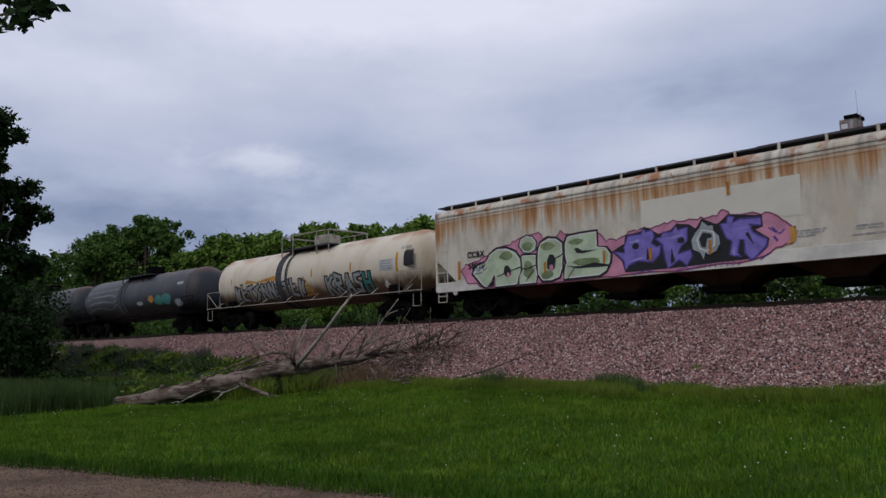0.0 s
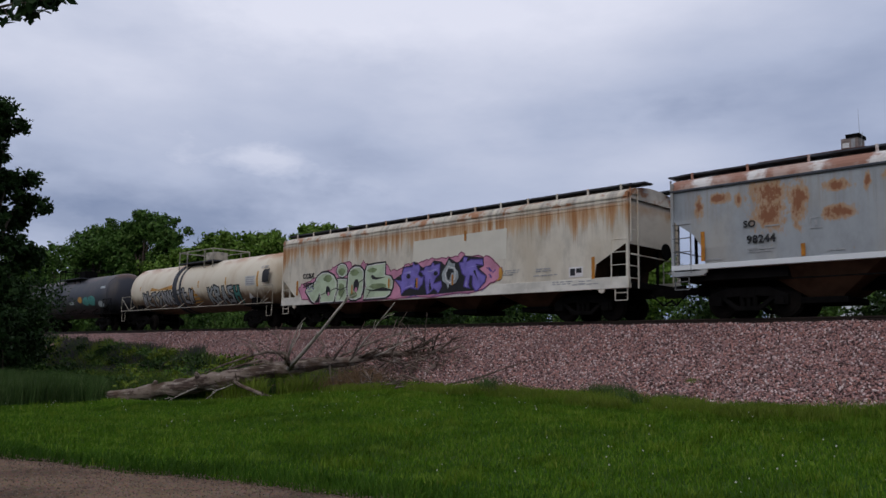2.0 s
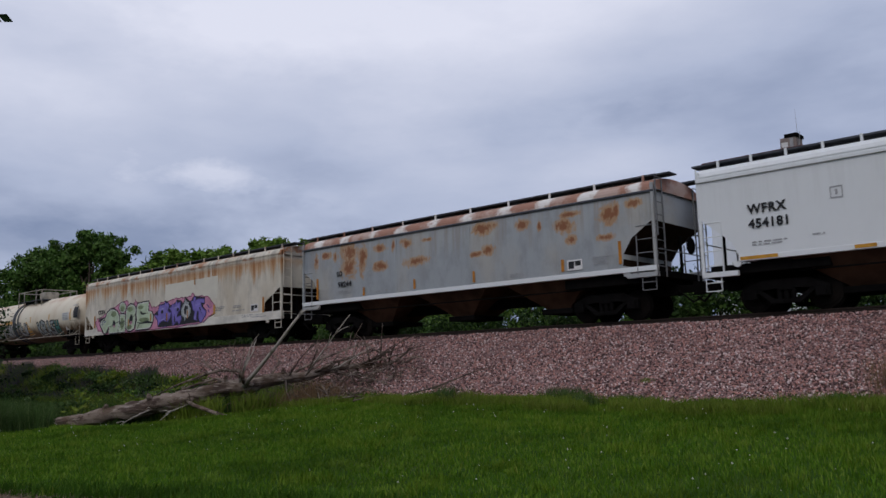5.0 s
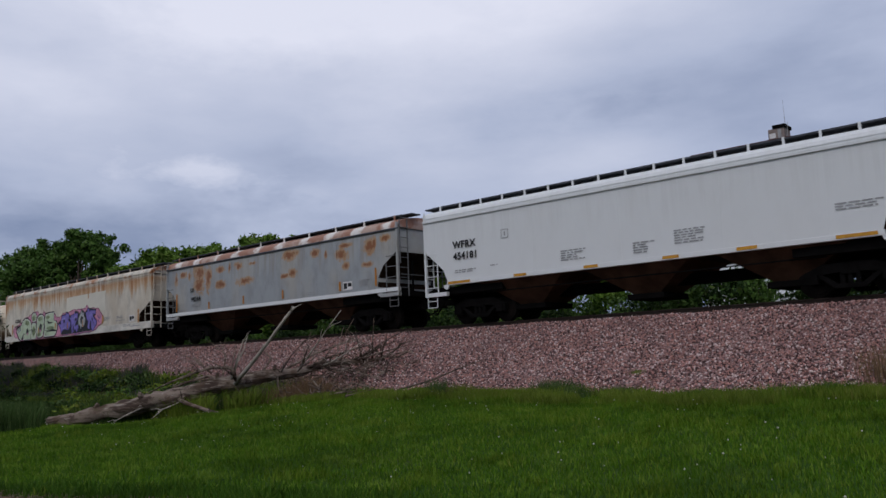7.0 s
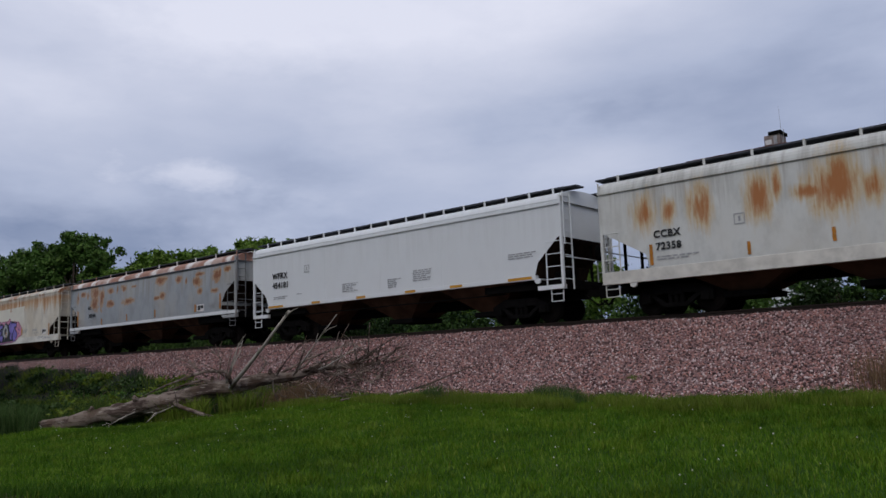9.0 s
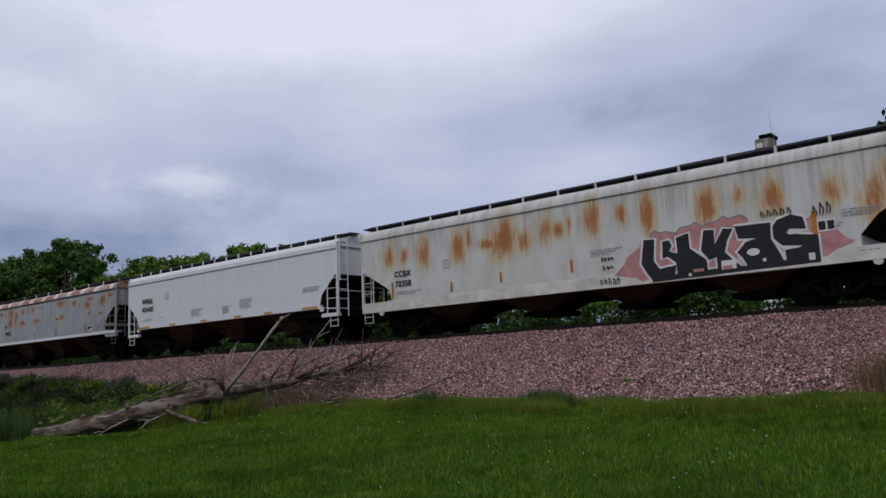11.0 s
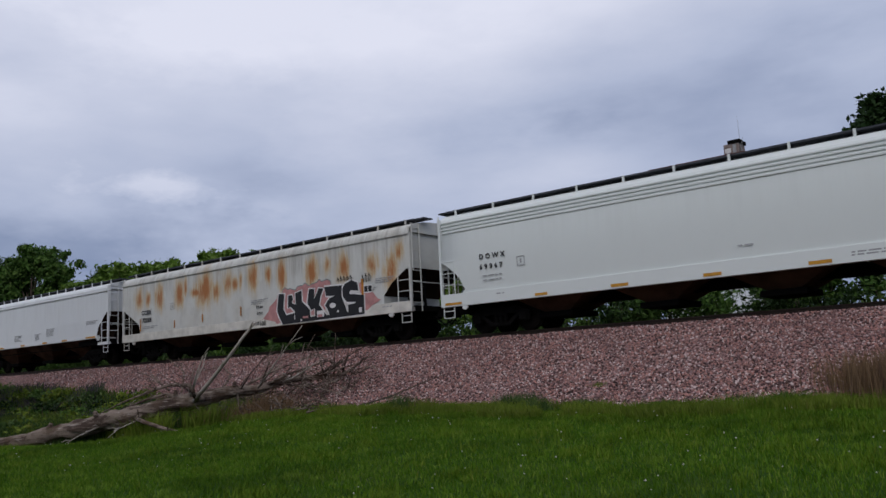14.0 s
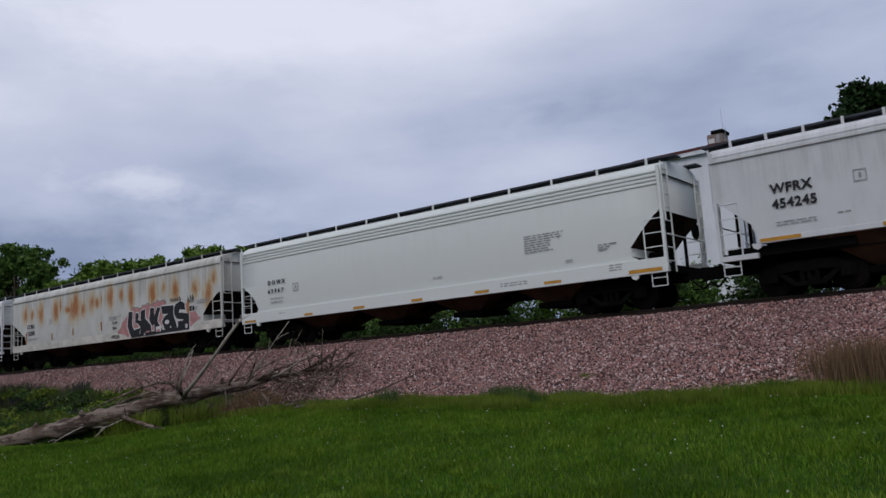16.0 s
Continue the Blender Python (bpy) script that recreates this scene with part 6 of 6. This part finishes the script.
clump("weed_clump", -14.75, 16.7, 0.42, 0.22, 500, M_TALL, "dark green weed clump at the ballast edge")
clump("weed_clump", -15.5, 16.8, 0.25, 0.3, 400, M_LAWN, "low green weed clump at the ballast edge")
clump("weed_clump", -10.85, 16.6, 0.36, 0.28, 800, M_TALL, "bushy green weed clump at the ballast edge")
clump("weed_clump", -9.25, 17.6, 0.12, 0.09, 90, M_WEED, "small yellow-green plant on the ballast")
clump("weed_clump", -17.6, 16.3, 0.3, 0.4, 700, M_LAWN, "green weed clump by the fallen tree")
clump("weed_clump", -7.2, 16.2, 0.22, 0.6, 900, M_LAWN, "green weed clump at the ballast edge")
clump("weed_clump", -5.0, 16.3, 0.3, 0.6, 900, M_LAWN, "green weed clump at the ballast edge")
clump("dead_grass_clump", -3.2, 17.6, 0.75, 0.5, 1600, M_STRAW, "tall dead brown grass against the ballast", "grass", 0.014, 0.35)
clump("dead_grass_clump", -2.0, 17.2, 0.85, 0.6, 1800, M_STRAW, "tall dead brown grass against the ballast", "grass", 0.014, 0.35)
clump("dead_grass_clump", -14.2, 16.9, 0.3, 0.25, 300, M_STRAW, "short dead brown stalks at the ballast edge", "grass")
clump("dead_grass_clump", -19.4, 15.7, 0.45, 0.55, 800, M_STRAW, "dead brown brush under the fallen tree", "grass", 0.01, 0.8)
clump("dead_grass_clump", -20.6, 15.2, 0.45, 0.5, 600, M_STRAW, "dead brown brush under the fallen tree", "grass", 0.01, 0.8)

for x_, y_ in ((-19.4, 16.2), (-20.2, 16.1), (-21.3, 15.6)):
    clump("dead_grass_clump", x_, y_, 0.42, 0.5, 700, M_STRAW, "dead brown brush beside the fallen tree", "grass", 0.012, 0.9)
for x_, y_, h_ in ((-20.3, 15.9, 0.5), (-19.6, 16.3, 0.5), (-20.9, 15.5, 0.45)):
    clump("dead_grass_clump", x_, y_, h_, 0.4, 700, M_STRAW, "matted dead brown stalks hanging from the fallen tree", "grass", 0.014, 0.5)
re_ = random.Random(15)
for k in range(16):
    x_ = re_.uniform(-17.5, -2.5)
    clump("weed_clump", x_, foot_y(x_) + re_.uniform(-0.35, 0.15), re_.uniform(0.18, 0.34), re_.uniform(0.15, 0.35), 380, (M_WEED, M_TALL, M_WEED)[k % 3], "ragged green weed clump at the ballast edge")
# leafy weeds between the trunk and the bank
rw = random.Random(61)
for i in range(120):
    x = rw.uniform(-50, -21.5)
    y = rw.uniform(max(13.8, log_line(x) + 1.0) if x > -27 else 12.5, weedy_y(x))
    if x < -3.3 * y:
        continue
    h = rw.uniform(0.45, 1.0)
    rg = np.random.default_rng(900 + i)
    cs_ = [(rw.uniform(-0.6, 0.6), rw.uniform(-0.5, 0.5), h * rw.uniform(0.3, 0.8)) for k in range(7)]
    v_, t_ = leaves(cs_, [0.3] * 7, 380, 0.075, rg)
    ob = raw_np("leafy_weed", v_, t_, (M_WEED, M_LEAF, M_LEAFD, M_TALL)[i % 4])
    ob.location = (x, y, max(ground_z(x, y), bank_z(x, y) if y > foot_y(x) else -1))
    tagged(ob, "leafy green weed in the hollow below the bank", "weeds", "weeds in the hollow", "stuff")

# dead branches lying in the weeds
rd = random.Random(52)
for i in range(14):
    x, y = rd.uniform(-36, -23.5), rd.uniform(15.2, 17.6)
    z = max(ground_z(x, y), bank_z(x, y) if y > foot_y(x) else -9) + 0.15
    a, l = rd.uniform(-0.5, 0.5), rd.uniform(1.2, 2.6)
    b = bmesh.new()
    e = Vector((x + l * math.cos(a), y + l * math.sin(a), z + rd.uniform(0.3, 0.9)))
    q = Vector((x, y, z)).lerp(e, 0.5) + Vector((0, 0, rd.uniform(-0.1, 0.2)))
    add_tube(b, [(x, y, z), q, e], [0.03, 0.022, 0.008], 5, 0.3)
    for k in range(2):
        add_tube(b, [q, q + Vector((rd.uniform(0.2, 0.6), rd.uniform(-0.4, 0.4), rd.uniform(0.1, 0.5)))], [0.014, 0.005], 4)
    tagged(link("fallen_branch", b, (M_BARK, M_DEAD)[i % 2]), "thin dead branch lying in the weeds below the bank", "branch", "dead branches in the weeds")

# seed heads on the lawn
rs = random.Random(8)
co, tr_ = [], []
octa = [(1, 0, 0), (-1, 0, 0), (0, 1, 0), (0, -1, 0), (0, 0, 1), (0, 0, -1)]
otri = [(0, 2, 4), (2, 1, 4), (1, 3, 4), (3, 0, 4), (2, 0, 5), (1, 2, 5), (3, 1, 5), (0, 3, 5)]
while len(co) < 6 * 190:
    x, y = rs.uniform(-22, -0.5), rs.uniform(6.5, 16.5)
    if not on_lawn(x, y) or noise.noise(Vector((x * 0.4, y * 0.4, 30))) < -0.1:
        continue
    r, z, b = rs.uniform(0.008, 0.017), ground_z(x, y) + rs.uniform(0.07, 0.17), len(co)
    co += [(x + r * a, y + r * c, z + r * d) for a, c, d in octa]
    tr_ += [tuple(b + i for i in q) for q in otri]
tagged(raw_np("dandelion_seed_heads", co, tr_, plain("seed_fluff", (0.45, 0.45, 0.36), 0.9, vary=0.1)), "white dandelion seed heads dotted over the lawn", "flowers", kind="stuff")


# ---- loose ballast stones ----
def stones(name, pts, smin, smax, mat, label, rng):
    n = len(pts)
    p = np.asarray(pts, float)
    base = np.array(octa, float)
    s = rng.uniform(smin, smax, n)[:, None, None] * rng.uniform(0.6, 1.2, (n, 6, 1)) * base[None]
    q = rng.normal(size=(n, 4))
    q /= np.linalg.norm(q, axis=1)[:, None]
    w, x, y, z = q.T
    R3 = np.stack([np.stack([1 - 2 * (y * y + z * z), 2 * (x * y - z * w), 2 * (x * z + y * w)], -1), np.stack([2 * (x * y + z * w), 1 - 2 * (x * x + z * z), 2 * (y * z - x * w)], -1), np.stack([2 * (x * z - y * w), 2 * (y * z + x * w), 1 - 2 * (x * x + y * y)], -1)], 1)
    vv = (np.einsum("nij,nkj->nki", R3, s) + p[:, None]).reshape(-1, 3)
    tt = (np.array(otri)[None] + 6 * np.arange(n)[:, None, None]).reshape(-1, 3)
    return tagged(raw_np(name, vv, tt, mat), label, "gravel", kind="stuff")


ms = Mat("loose_granite", (0.30, 0.17, 0.16), 0.85, 0.0, 0.1)
isl = ms.island()
ms.over((0.075, 0.045, 0.043), ms.step(isl, 0.25, 0.3)).over((0.43, 0.22, 0.185), ms.step(isl, 0.55, 0.6)).over((0.62, 0.50, 0.47), ms.step(isl, 0.78, 0.82)).over((0.25, 0.17, 0.17), ms.step(isl, 0.93, 0.95)).over((0.17, 0.10, 0.095), ms.math("MULTIPLY", ms.step(ms.noise(0.3, 5), 0.45, 0.7), 0.45))
M_STONE = ms.done()
rng = np.random.default_rng(77)
pts = []
while len(pts) < 80000:
    x = -1.0 - 44 * rng.random() ** 1.5
    f = foot_y(x)
    y = f - 0.1 + (21.75 - f) * rng.random()
    pts.append((x, y, bank_z(x, y) + rng.uniform(-0.005, 0.025)))
stones("ballast_stones", pts, 0.020, 0.042, M_STONE, "loose crushed pink granite ballast stones on the bank", rng)
md = Mat("loose_drive_gravel", (0.17, 0.12, 0.085), 0.9, 0.0, 0.03)
isl = md.island()
md.over((0.12, 0.09, 0.075), md.step(isl, 0.3, 0.35)).over((0.24, 0.19, 0.15), md.step(isl, 0.85, 0.9))
pts = []
while len(pts) < 14000:
    x = rng.uniform(-19, -4)
    e = drive_edge(x)
    y = e + 0.12 - 3.6 * rng.random() ** 1.3
    if y < 2.2:
        continue
    pts.append((x, y, 0.037 + rng.uniform(-0.004, 0.006)))
stones("drive_gravel", pts, 0.005, 0.013, md.done(), "loose brown gravel strewn over the drive", rng)

# ---- the fallen tree ----
fallen = thing("fallen_tree", pose(0, 0, 0), "bare fallen tree trunk lying across the grass onto the ballast", "fallen tree")
bm = bmesh.new()
P = [(-27.3, 11.7, -0.12), (-26.0, 12.3, 0.08), (-24.5, 13.4, 0.34), (-23.2, 14.0, 0.62), (-22.0, 14.9, 0.93), (-21.1, 15.8, 1.14), (-20.3, 16.8, 1.34), (-19.4, 17.7, 1.5), (-18.5, 18.5, 1.6)]
RAD = [0.18, 0.23, 0.27, 0.275, 0.24, 0.18, 0.125, 0.08, 0.025]
fine, fat = [], []
for i in range(8):
    for k in range(8):
        f = k / 8
        q = Vector(P[i]).lerp(Vector(P[i + 1]), f)
        wob = Vector((noise.noise(q * 0.9), noise.noise(q * 0.9 + Vector((5, 0, 0))), noise.noise(q * 0.9 + Vector((0, 9, 0))))) * 0.09
        fine.append(q + wob * min(1, (i + f) / 0.6))
        fat.append((RAD[i] + (RAD[i + 1] - RAD[i]) * f) * (1 + 0.16 * noise.noise(q * 2.3)))
add_tube(bm, fine, fat, 22, 0.42)
for i, a_, l_ in ((9, 0.4, 0.16), (17, 2.0, 0.2), (24, 5.2, 0.14), (30, 1.1, 0.22), (36, 4.4, 0.18), (41, 0.9, 0.16)):
    d_ = Vector((0.3, math.cos(a_) * 0.8 - 0.5, math.sin(a_) * 0.6 + 0.5)).normalized()
    add_tube(bm, [fine[i], fine[i] + d_ * (fat[i] + l_ * 0.5), fine[i] + d_ * (fat[i] + l_)], [fat[i] * 0.5, fat[i] * 0.33, fat[i] * 0.22], 7, 0.3)
for k_ in range(7):
    a_ = k_ * 0.9
    q_ = Vector((-27.3 + 0.05 * k_, 11.7 + 0.1 * math.cos(a_), -0.1 + 0.1 * math.sin(a_)))
    add_tube(bm, [q_, q_ + Vector((-0.25 - 0.06 * (k_ % 3), -0.08 * math.cos(a_) - 0.1, 0.05 * math.sin(a_)))], [0.05, 0.008], 5)
part("trunk", bm, M_DEAD, fallen, "grey-brown weathered trunk with peeling bark", True)


def limb(pts, r0, r1, mat=M_DEAD, kids=4, seed=0, reach=0.7):
    b = bmesh.new()
    n = len(pts)
    r0, r1 = r0 * 1.25, r1 * 1.2
    add_tube(b, pts, [r0 + (r1 - r0) * i / (n - 1) for i in range(n)], 7, 0.3)
    r_ = random.Random(seed)
    for k in range(kids + 1):
        i = r_.randrange(0, n - 1)
        a = Vector(pts[i]).lerp(Vector(pts[i + 1]), r_.random())
        d = (Vector(pts[i + 1]) - Vector(pts[i])).normalized()
        e = a + (d + Vector((r_.uniform(-0.8, 0.8), r_.uniform(-0.8, 0.8), r_.uniform(-0.2, 0.7)))).normalized() * reach * r_.uniform(0.5, 1.2)
        rr_ = max(0.014, r0 * 0.32)
        add_tube(b, [a, a.lerp(e, 0.5) + Vector((0, 0, 0.04)), e], [rr_, rr_ * 0.75, 0.007], 5)
    part("branch", b, mat, fallen, smooth=True)


limb([(-21.6, 14.9, 0.95), (-20.8, 14.95, 1.55), (-20.0, 15.0, 2.2), (-19.3, 15.0, 2.75), (-18.8, 15.0, 3.13)], 0.055, 0.03, M_PALEW, 2, 1, 0.5)
limb([(-21.8, 14.9, 1.0), (-21.2, 14.7, 1.7), (-20.7, 14.6, 2.3)], 0.035, 0.01, M_PALEW, 2, 2, 0.5)
limb([(-19.9, 16.0, 1.25), (-18.9, 15.8, 1.9), (-18.1, 15.6, 2.4), (-17.3, 15.5, 2.95)], 0.02, 0.008, M_PALEW, 4, 3, 0.6)
limb([(-21.5, 14.9, 1.05), (-21.35, 14.6, 1.45), (-22.2, 14.5, 1.48), (-23.1, 14.5, 1.35), (-24.8, 14.5, 1.02), (-26.3, 14.5, 0.65)], 0.055, 0.015, M_DEAD, 6, 4, 0.9)
limb([(-21.8, 14.8, 1.0), (-22.6, 14.6, 1.22), (-23.6, 14.5, 1.05), (-24.8, 14.4, 0.75), (-25.8, 14.3, 0.5)], 0.045, 0.012, M_DEAD, 6, 5, 0.9)
limb([(-21.3, 15.6, 1.12), (-22.0, 16.6, 1.7), (-23.3, 17.2, 2.0), (-25.0, 17.4, 1.9)], 0.03, 0.008, M_DEAD, 5, 6, 0.8)
limb([(-21.0, 15.9, 1.15), (-20.4, 17.0, 1.75), (-19.9, 17.9, 2.1), (-19.0, 18.6, 2.3)], 0.035, 0.01, M_DEAD, 5, 21, 0.8)
limb([(-20.6, 16.4, 1.25), (-20.9, 17.4, 1.6), (-21.6, 18.2, 1.9), (-22.8, 18.6, 2.1)], 0.03, 0.01, M_DEAD, 5, 22, 0.8)
limb([(-20.0, 17.1, 1.4), (-19.0, 16.6, 1.5), (-18.0, 16.3, 1.75), (-17.2, 16.2, 2.05)], 0.03, 0.008, M_PALEW, 4, 23, 0.6)
limb([(-19.3, 17.8, 1.5), (-18.3, 18.0, 1.75), (-17.4, 18.2, 1.9)], 0.025, 0.007, M_DEAD, 4, 24, 0.6)
limb([(-22.3, 14.5, 1.3), (-23.2, 14.5, 1.75), (-24.2, 14.6, 1.95)], 0.025, 0.008, M_DEAD, 4, 31, 0.6)
limb([(-22.2, 14.8, 0.95), (-22.9, 15.4, 1.5), (-23.6, 15.9, 1.9), (-24.6, 16.2, 2.15)], 0.03, 0.008, M_DEAD, 5, 25, 0.8)
limb([(-21.9, 15.0, 1.0), (-21.6, 15.0, 1.6), (-21.3, 15.1, 2.1)], 0.022, 0.008, M_PALEW, 3, 26, 0.5)
limb([(-20.9, 16.0, 1.15), (-20.2, 15.5, 0.75), (-19.6, 15.2, 0.5)], 0.03, 0.01, M_BARK, 4, 27, 0.6)
limb([(-23.4, 14.0, 0.55), (-21.9, 13.4, 0.45), (-20.6, 13.4, 0.22), (-19.8, 13.5, 0.12)], 0.06, 0.03, M_DEAD, 2, 7, 0.5)
limb([(-20.4, 16.7, 1.3), (-19.6, 16.9, 1.62), (-18.9, 17.3, 1.85), (-18.2, 17.6, 2.0)], 0.045, 0.01, M_DEAD, 6, 8, 0.7)
limb([(-20.0, 17.0, 1.35), (-19.2, 17.0, 1.25), (-18.5, 17.1, 1.2), (-17.7, 17.3, 1.4)], 0.035, 0.008, M_DEAD, 5, 9, 0.6)
limb([(-19.6, 17.4, 1.45), (-18.6, 17.3, 1.0), (-17.9, 17.0, 0.75)], 0.025, 0.008, M_DEAD, 3, 10, 0.5)
limb([(-20.9, 16.1, 1.2), (-20.0, 15.8, 1.7), (-19.3, 15.7, 2.1)], 0.02, 0.006, M_BARK, 4, 11, 0.6)
limb([(-19.0, 18.0, 1.52), (-18.5, 17.6, 1.25), (-18.2, 17.2, 1.0)], 0.03, 0.006, M_DEAD, 3, 12, 0.5)
limb([(-22.9, 14.2, 0.6), (-23.1, 13.3, 0.25), (-23.2, 13.0, 0.0)], 0.02, 0.008, M_PALEW, 2, 13, 0.3)
limb([(-24.2, 13.5, 0.4), (-24.4, 12.8, 0.1), (-24.6, 12.5, -0.1)], 0.02, 0.008, M_PALEW, 2, 14, 0.3)
rl = random.Random(44)
for k in range(14):
    i = rl.choice((4, 5, 5, 6, 6, 7, 7))
    a = Vector(P[i]).lerp(Vector(P[min(i + 1, 8)]), rl.random())
    d = Vector((rl.uniform(-0.5, 1.0), rl.uniform(-0.6, 0.6), rl.uniform(-0.15, 0.65))).normalized()
    l = rl.uniform(0.9, 1.9)
    limb([a, a + d * l * 0.5 + Vector((0, 0, 0.08)), a + d * l + Vector((0, 0, rl.uniform(-0.1, 0.25)))], rl.uniform(0.018, 0.032), 0.006, rl.choice((M_DEAD, M_DEAD, M_BARK)), 2, 60 + k, 0.5)
tagged(link("fallen_branch", (lambda b: (add_tube(b, [(-16.6, 17.0, 0.62), (-15.7, 17.4, 0.86), (-15.0, 18.0, 1.2), (-14.4, 18.4, 1.42)], [0.03, 0.028, 0.018, 0.006], 6, 0.3), add_tube(b, [(-15.9, 17.3, 0.8), (-15.3, 17.3, 0.82)], [0.015, 0.004], 5), b)[-1])(bmesh.new()), M_BARK), "thin dead branch lying on the ballast", "branch")
tagged(link("fallen_branch", (lambda b: (add_tube(b, [(-19.6, 15.0, 0.42), (-18.6, 15.2, 0.40), (-17.9, 15.3, 0.36)], [0.03, 0.02, 0.008], 6, 0.3), b)[-1])(bmesh.new()), M_PALEW), "pale dead branch lying in the weeds", "branch")
# loose dead twigs in a tangle
b = bmesh.new()
rt = random.Random(31)
for k in range(300):
    x, y = rt.uniform(-22.5, -17.2), rt.uniform(15.2, 18.6)
    z = max(ground_z(x, y), bank_z(x, y) if y > foot_y(x) else 0) + rt.uniform(0, 0.35)
    a = rt.uniform(0, math.tau)
    l = rt.uniform(0.3, 1.0)
    add_tube(b, [(x, y, z), (x + l * 0.5 * math.cos(a), y + l * 0.5 * math.sin(a), z + rt.uniform(0, 0.25)), (x + l * math.cos(a), y + l * math.sin(a), z + rt.uniform(-0.1, 0.45))], [0.02, 0.015, 0.007], 4)
tagged(link("dead_twigs", b, M_DEAD), "tangle of dead brown twigs on the ballast slope", "twigs", kind="stuff")

# ---- the tall white building behind the line ----
bld = thing("elevator_building", pose(-21.6, 60.0, 1.0), "tall white metal-clad building with a dark red roof edge", "building")
mw = Mat("white_metal_cladding", (0.72, 0.73, 0.77), 0.5)
mw.over((0.6, 0.61, 0.65), mw.step(mw.noise(0.5, 5, 0.6, (1, 1, 0.3)), 0.45, 0.7)).bump(mw.math("SINE", mw.math("MULTIPLY", mw.axis(0), 30.0)), 0.2, 0.02)
M_CLAD = mw.done()
M_RED = plain("dark_red_roof_trim", (0.11, 0.035, 0.03), 0.6)
part("wall", box(-3.6, 3.5, 0, 11, -0.2, 15.2), M_CLAD, bld)
bm = bmesh.new()
add_prism(bm, [(-3.9, 15.2), (3.75, 15.2), (3.75, 15.42), (-3.9, 15.42)], -0.35, 11.3)
part("roof", bm, M_RED, bld)
part("gutter", box(-3.8, 3.7, -0.32, -0.2, 14.9, 15.2), M_CLAD, bld)
part("roof_housing", box(2.0, 3.15, 0.2, 1.6, 15.4, 16.3, 0.02), plain("grimy_brick_housing", (0.28, 0.22, 0.20), 0.8, vary=0.4), bld)
part("housing_panel", box(2.1, 2.55, 0.14, 0.21, 15.6, 15.95), G_WHITE, bld)
part("housing_panel", box(2.7, 2.95, 0.14, 0.21, 15.5, 16.2), M_FAINT, bld)
part("housing_cap", box(2.35, 3.25, 0.1, 1.7, 16.3, 16.55, 0.02), M_BLACK, bld)
bm = bmesh.new()
add_bar(bm, (3.2, 0.5, 15.4), (3.15, 0.5, 18.4), 0.02, 6, 0.008)
add_bar(bm, (3.3, 0.3, 15.4), (3.42, 0.3, 16.6), 0.02, 6)
part("antenna", bm, M_FAINT, bld)
def motions():
    """The train rolls past at a steady five metres a second; its wheels turn with it."""
    for car, x in TRAIN:
        walk(car, [(t, pose(x + d, TRACK_Y, RAIL_Z)) for t, d in TRAVEL])
    turn = []
    for i in range(161):
        t = i / 10
        d = next(d0 + (d1 - d0) * (t - t0) / (t1 - t0) for (t0, d0), (t1, d1) in zip(TRAVEL, TRAVEL[1:]) if t0 <= t <= t1)
        turn.append((t, math.degrees(d / 0.465)))
    for w, dx in WHEELS:
        walk(w, [(t, pose(dx, 0, 0.465, 0, a, 0)) for t, a in turn])


motions()
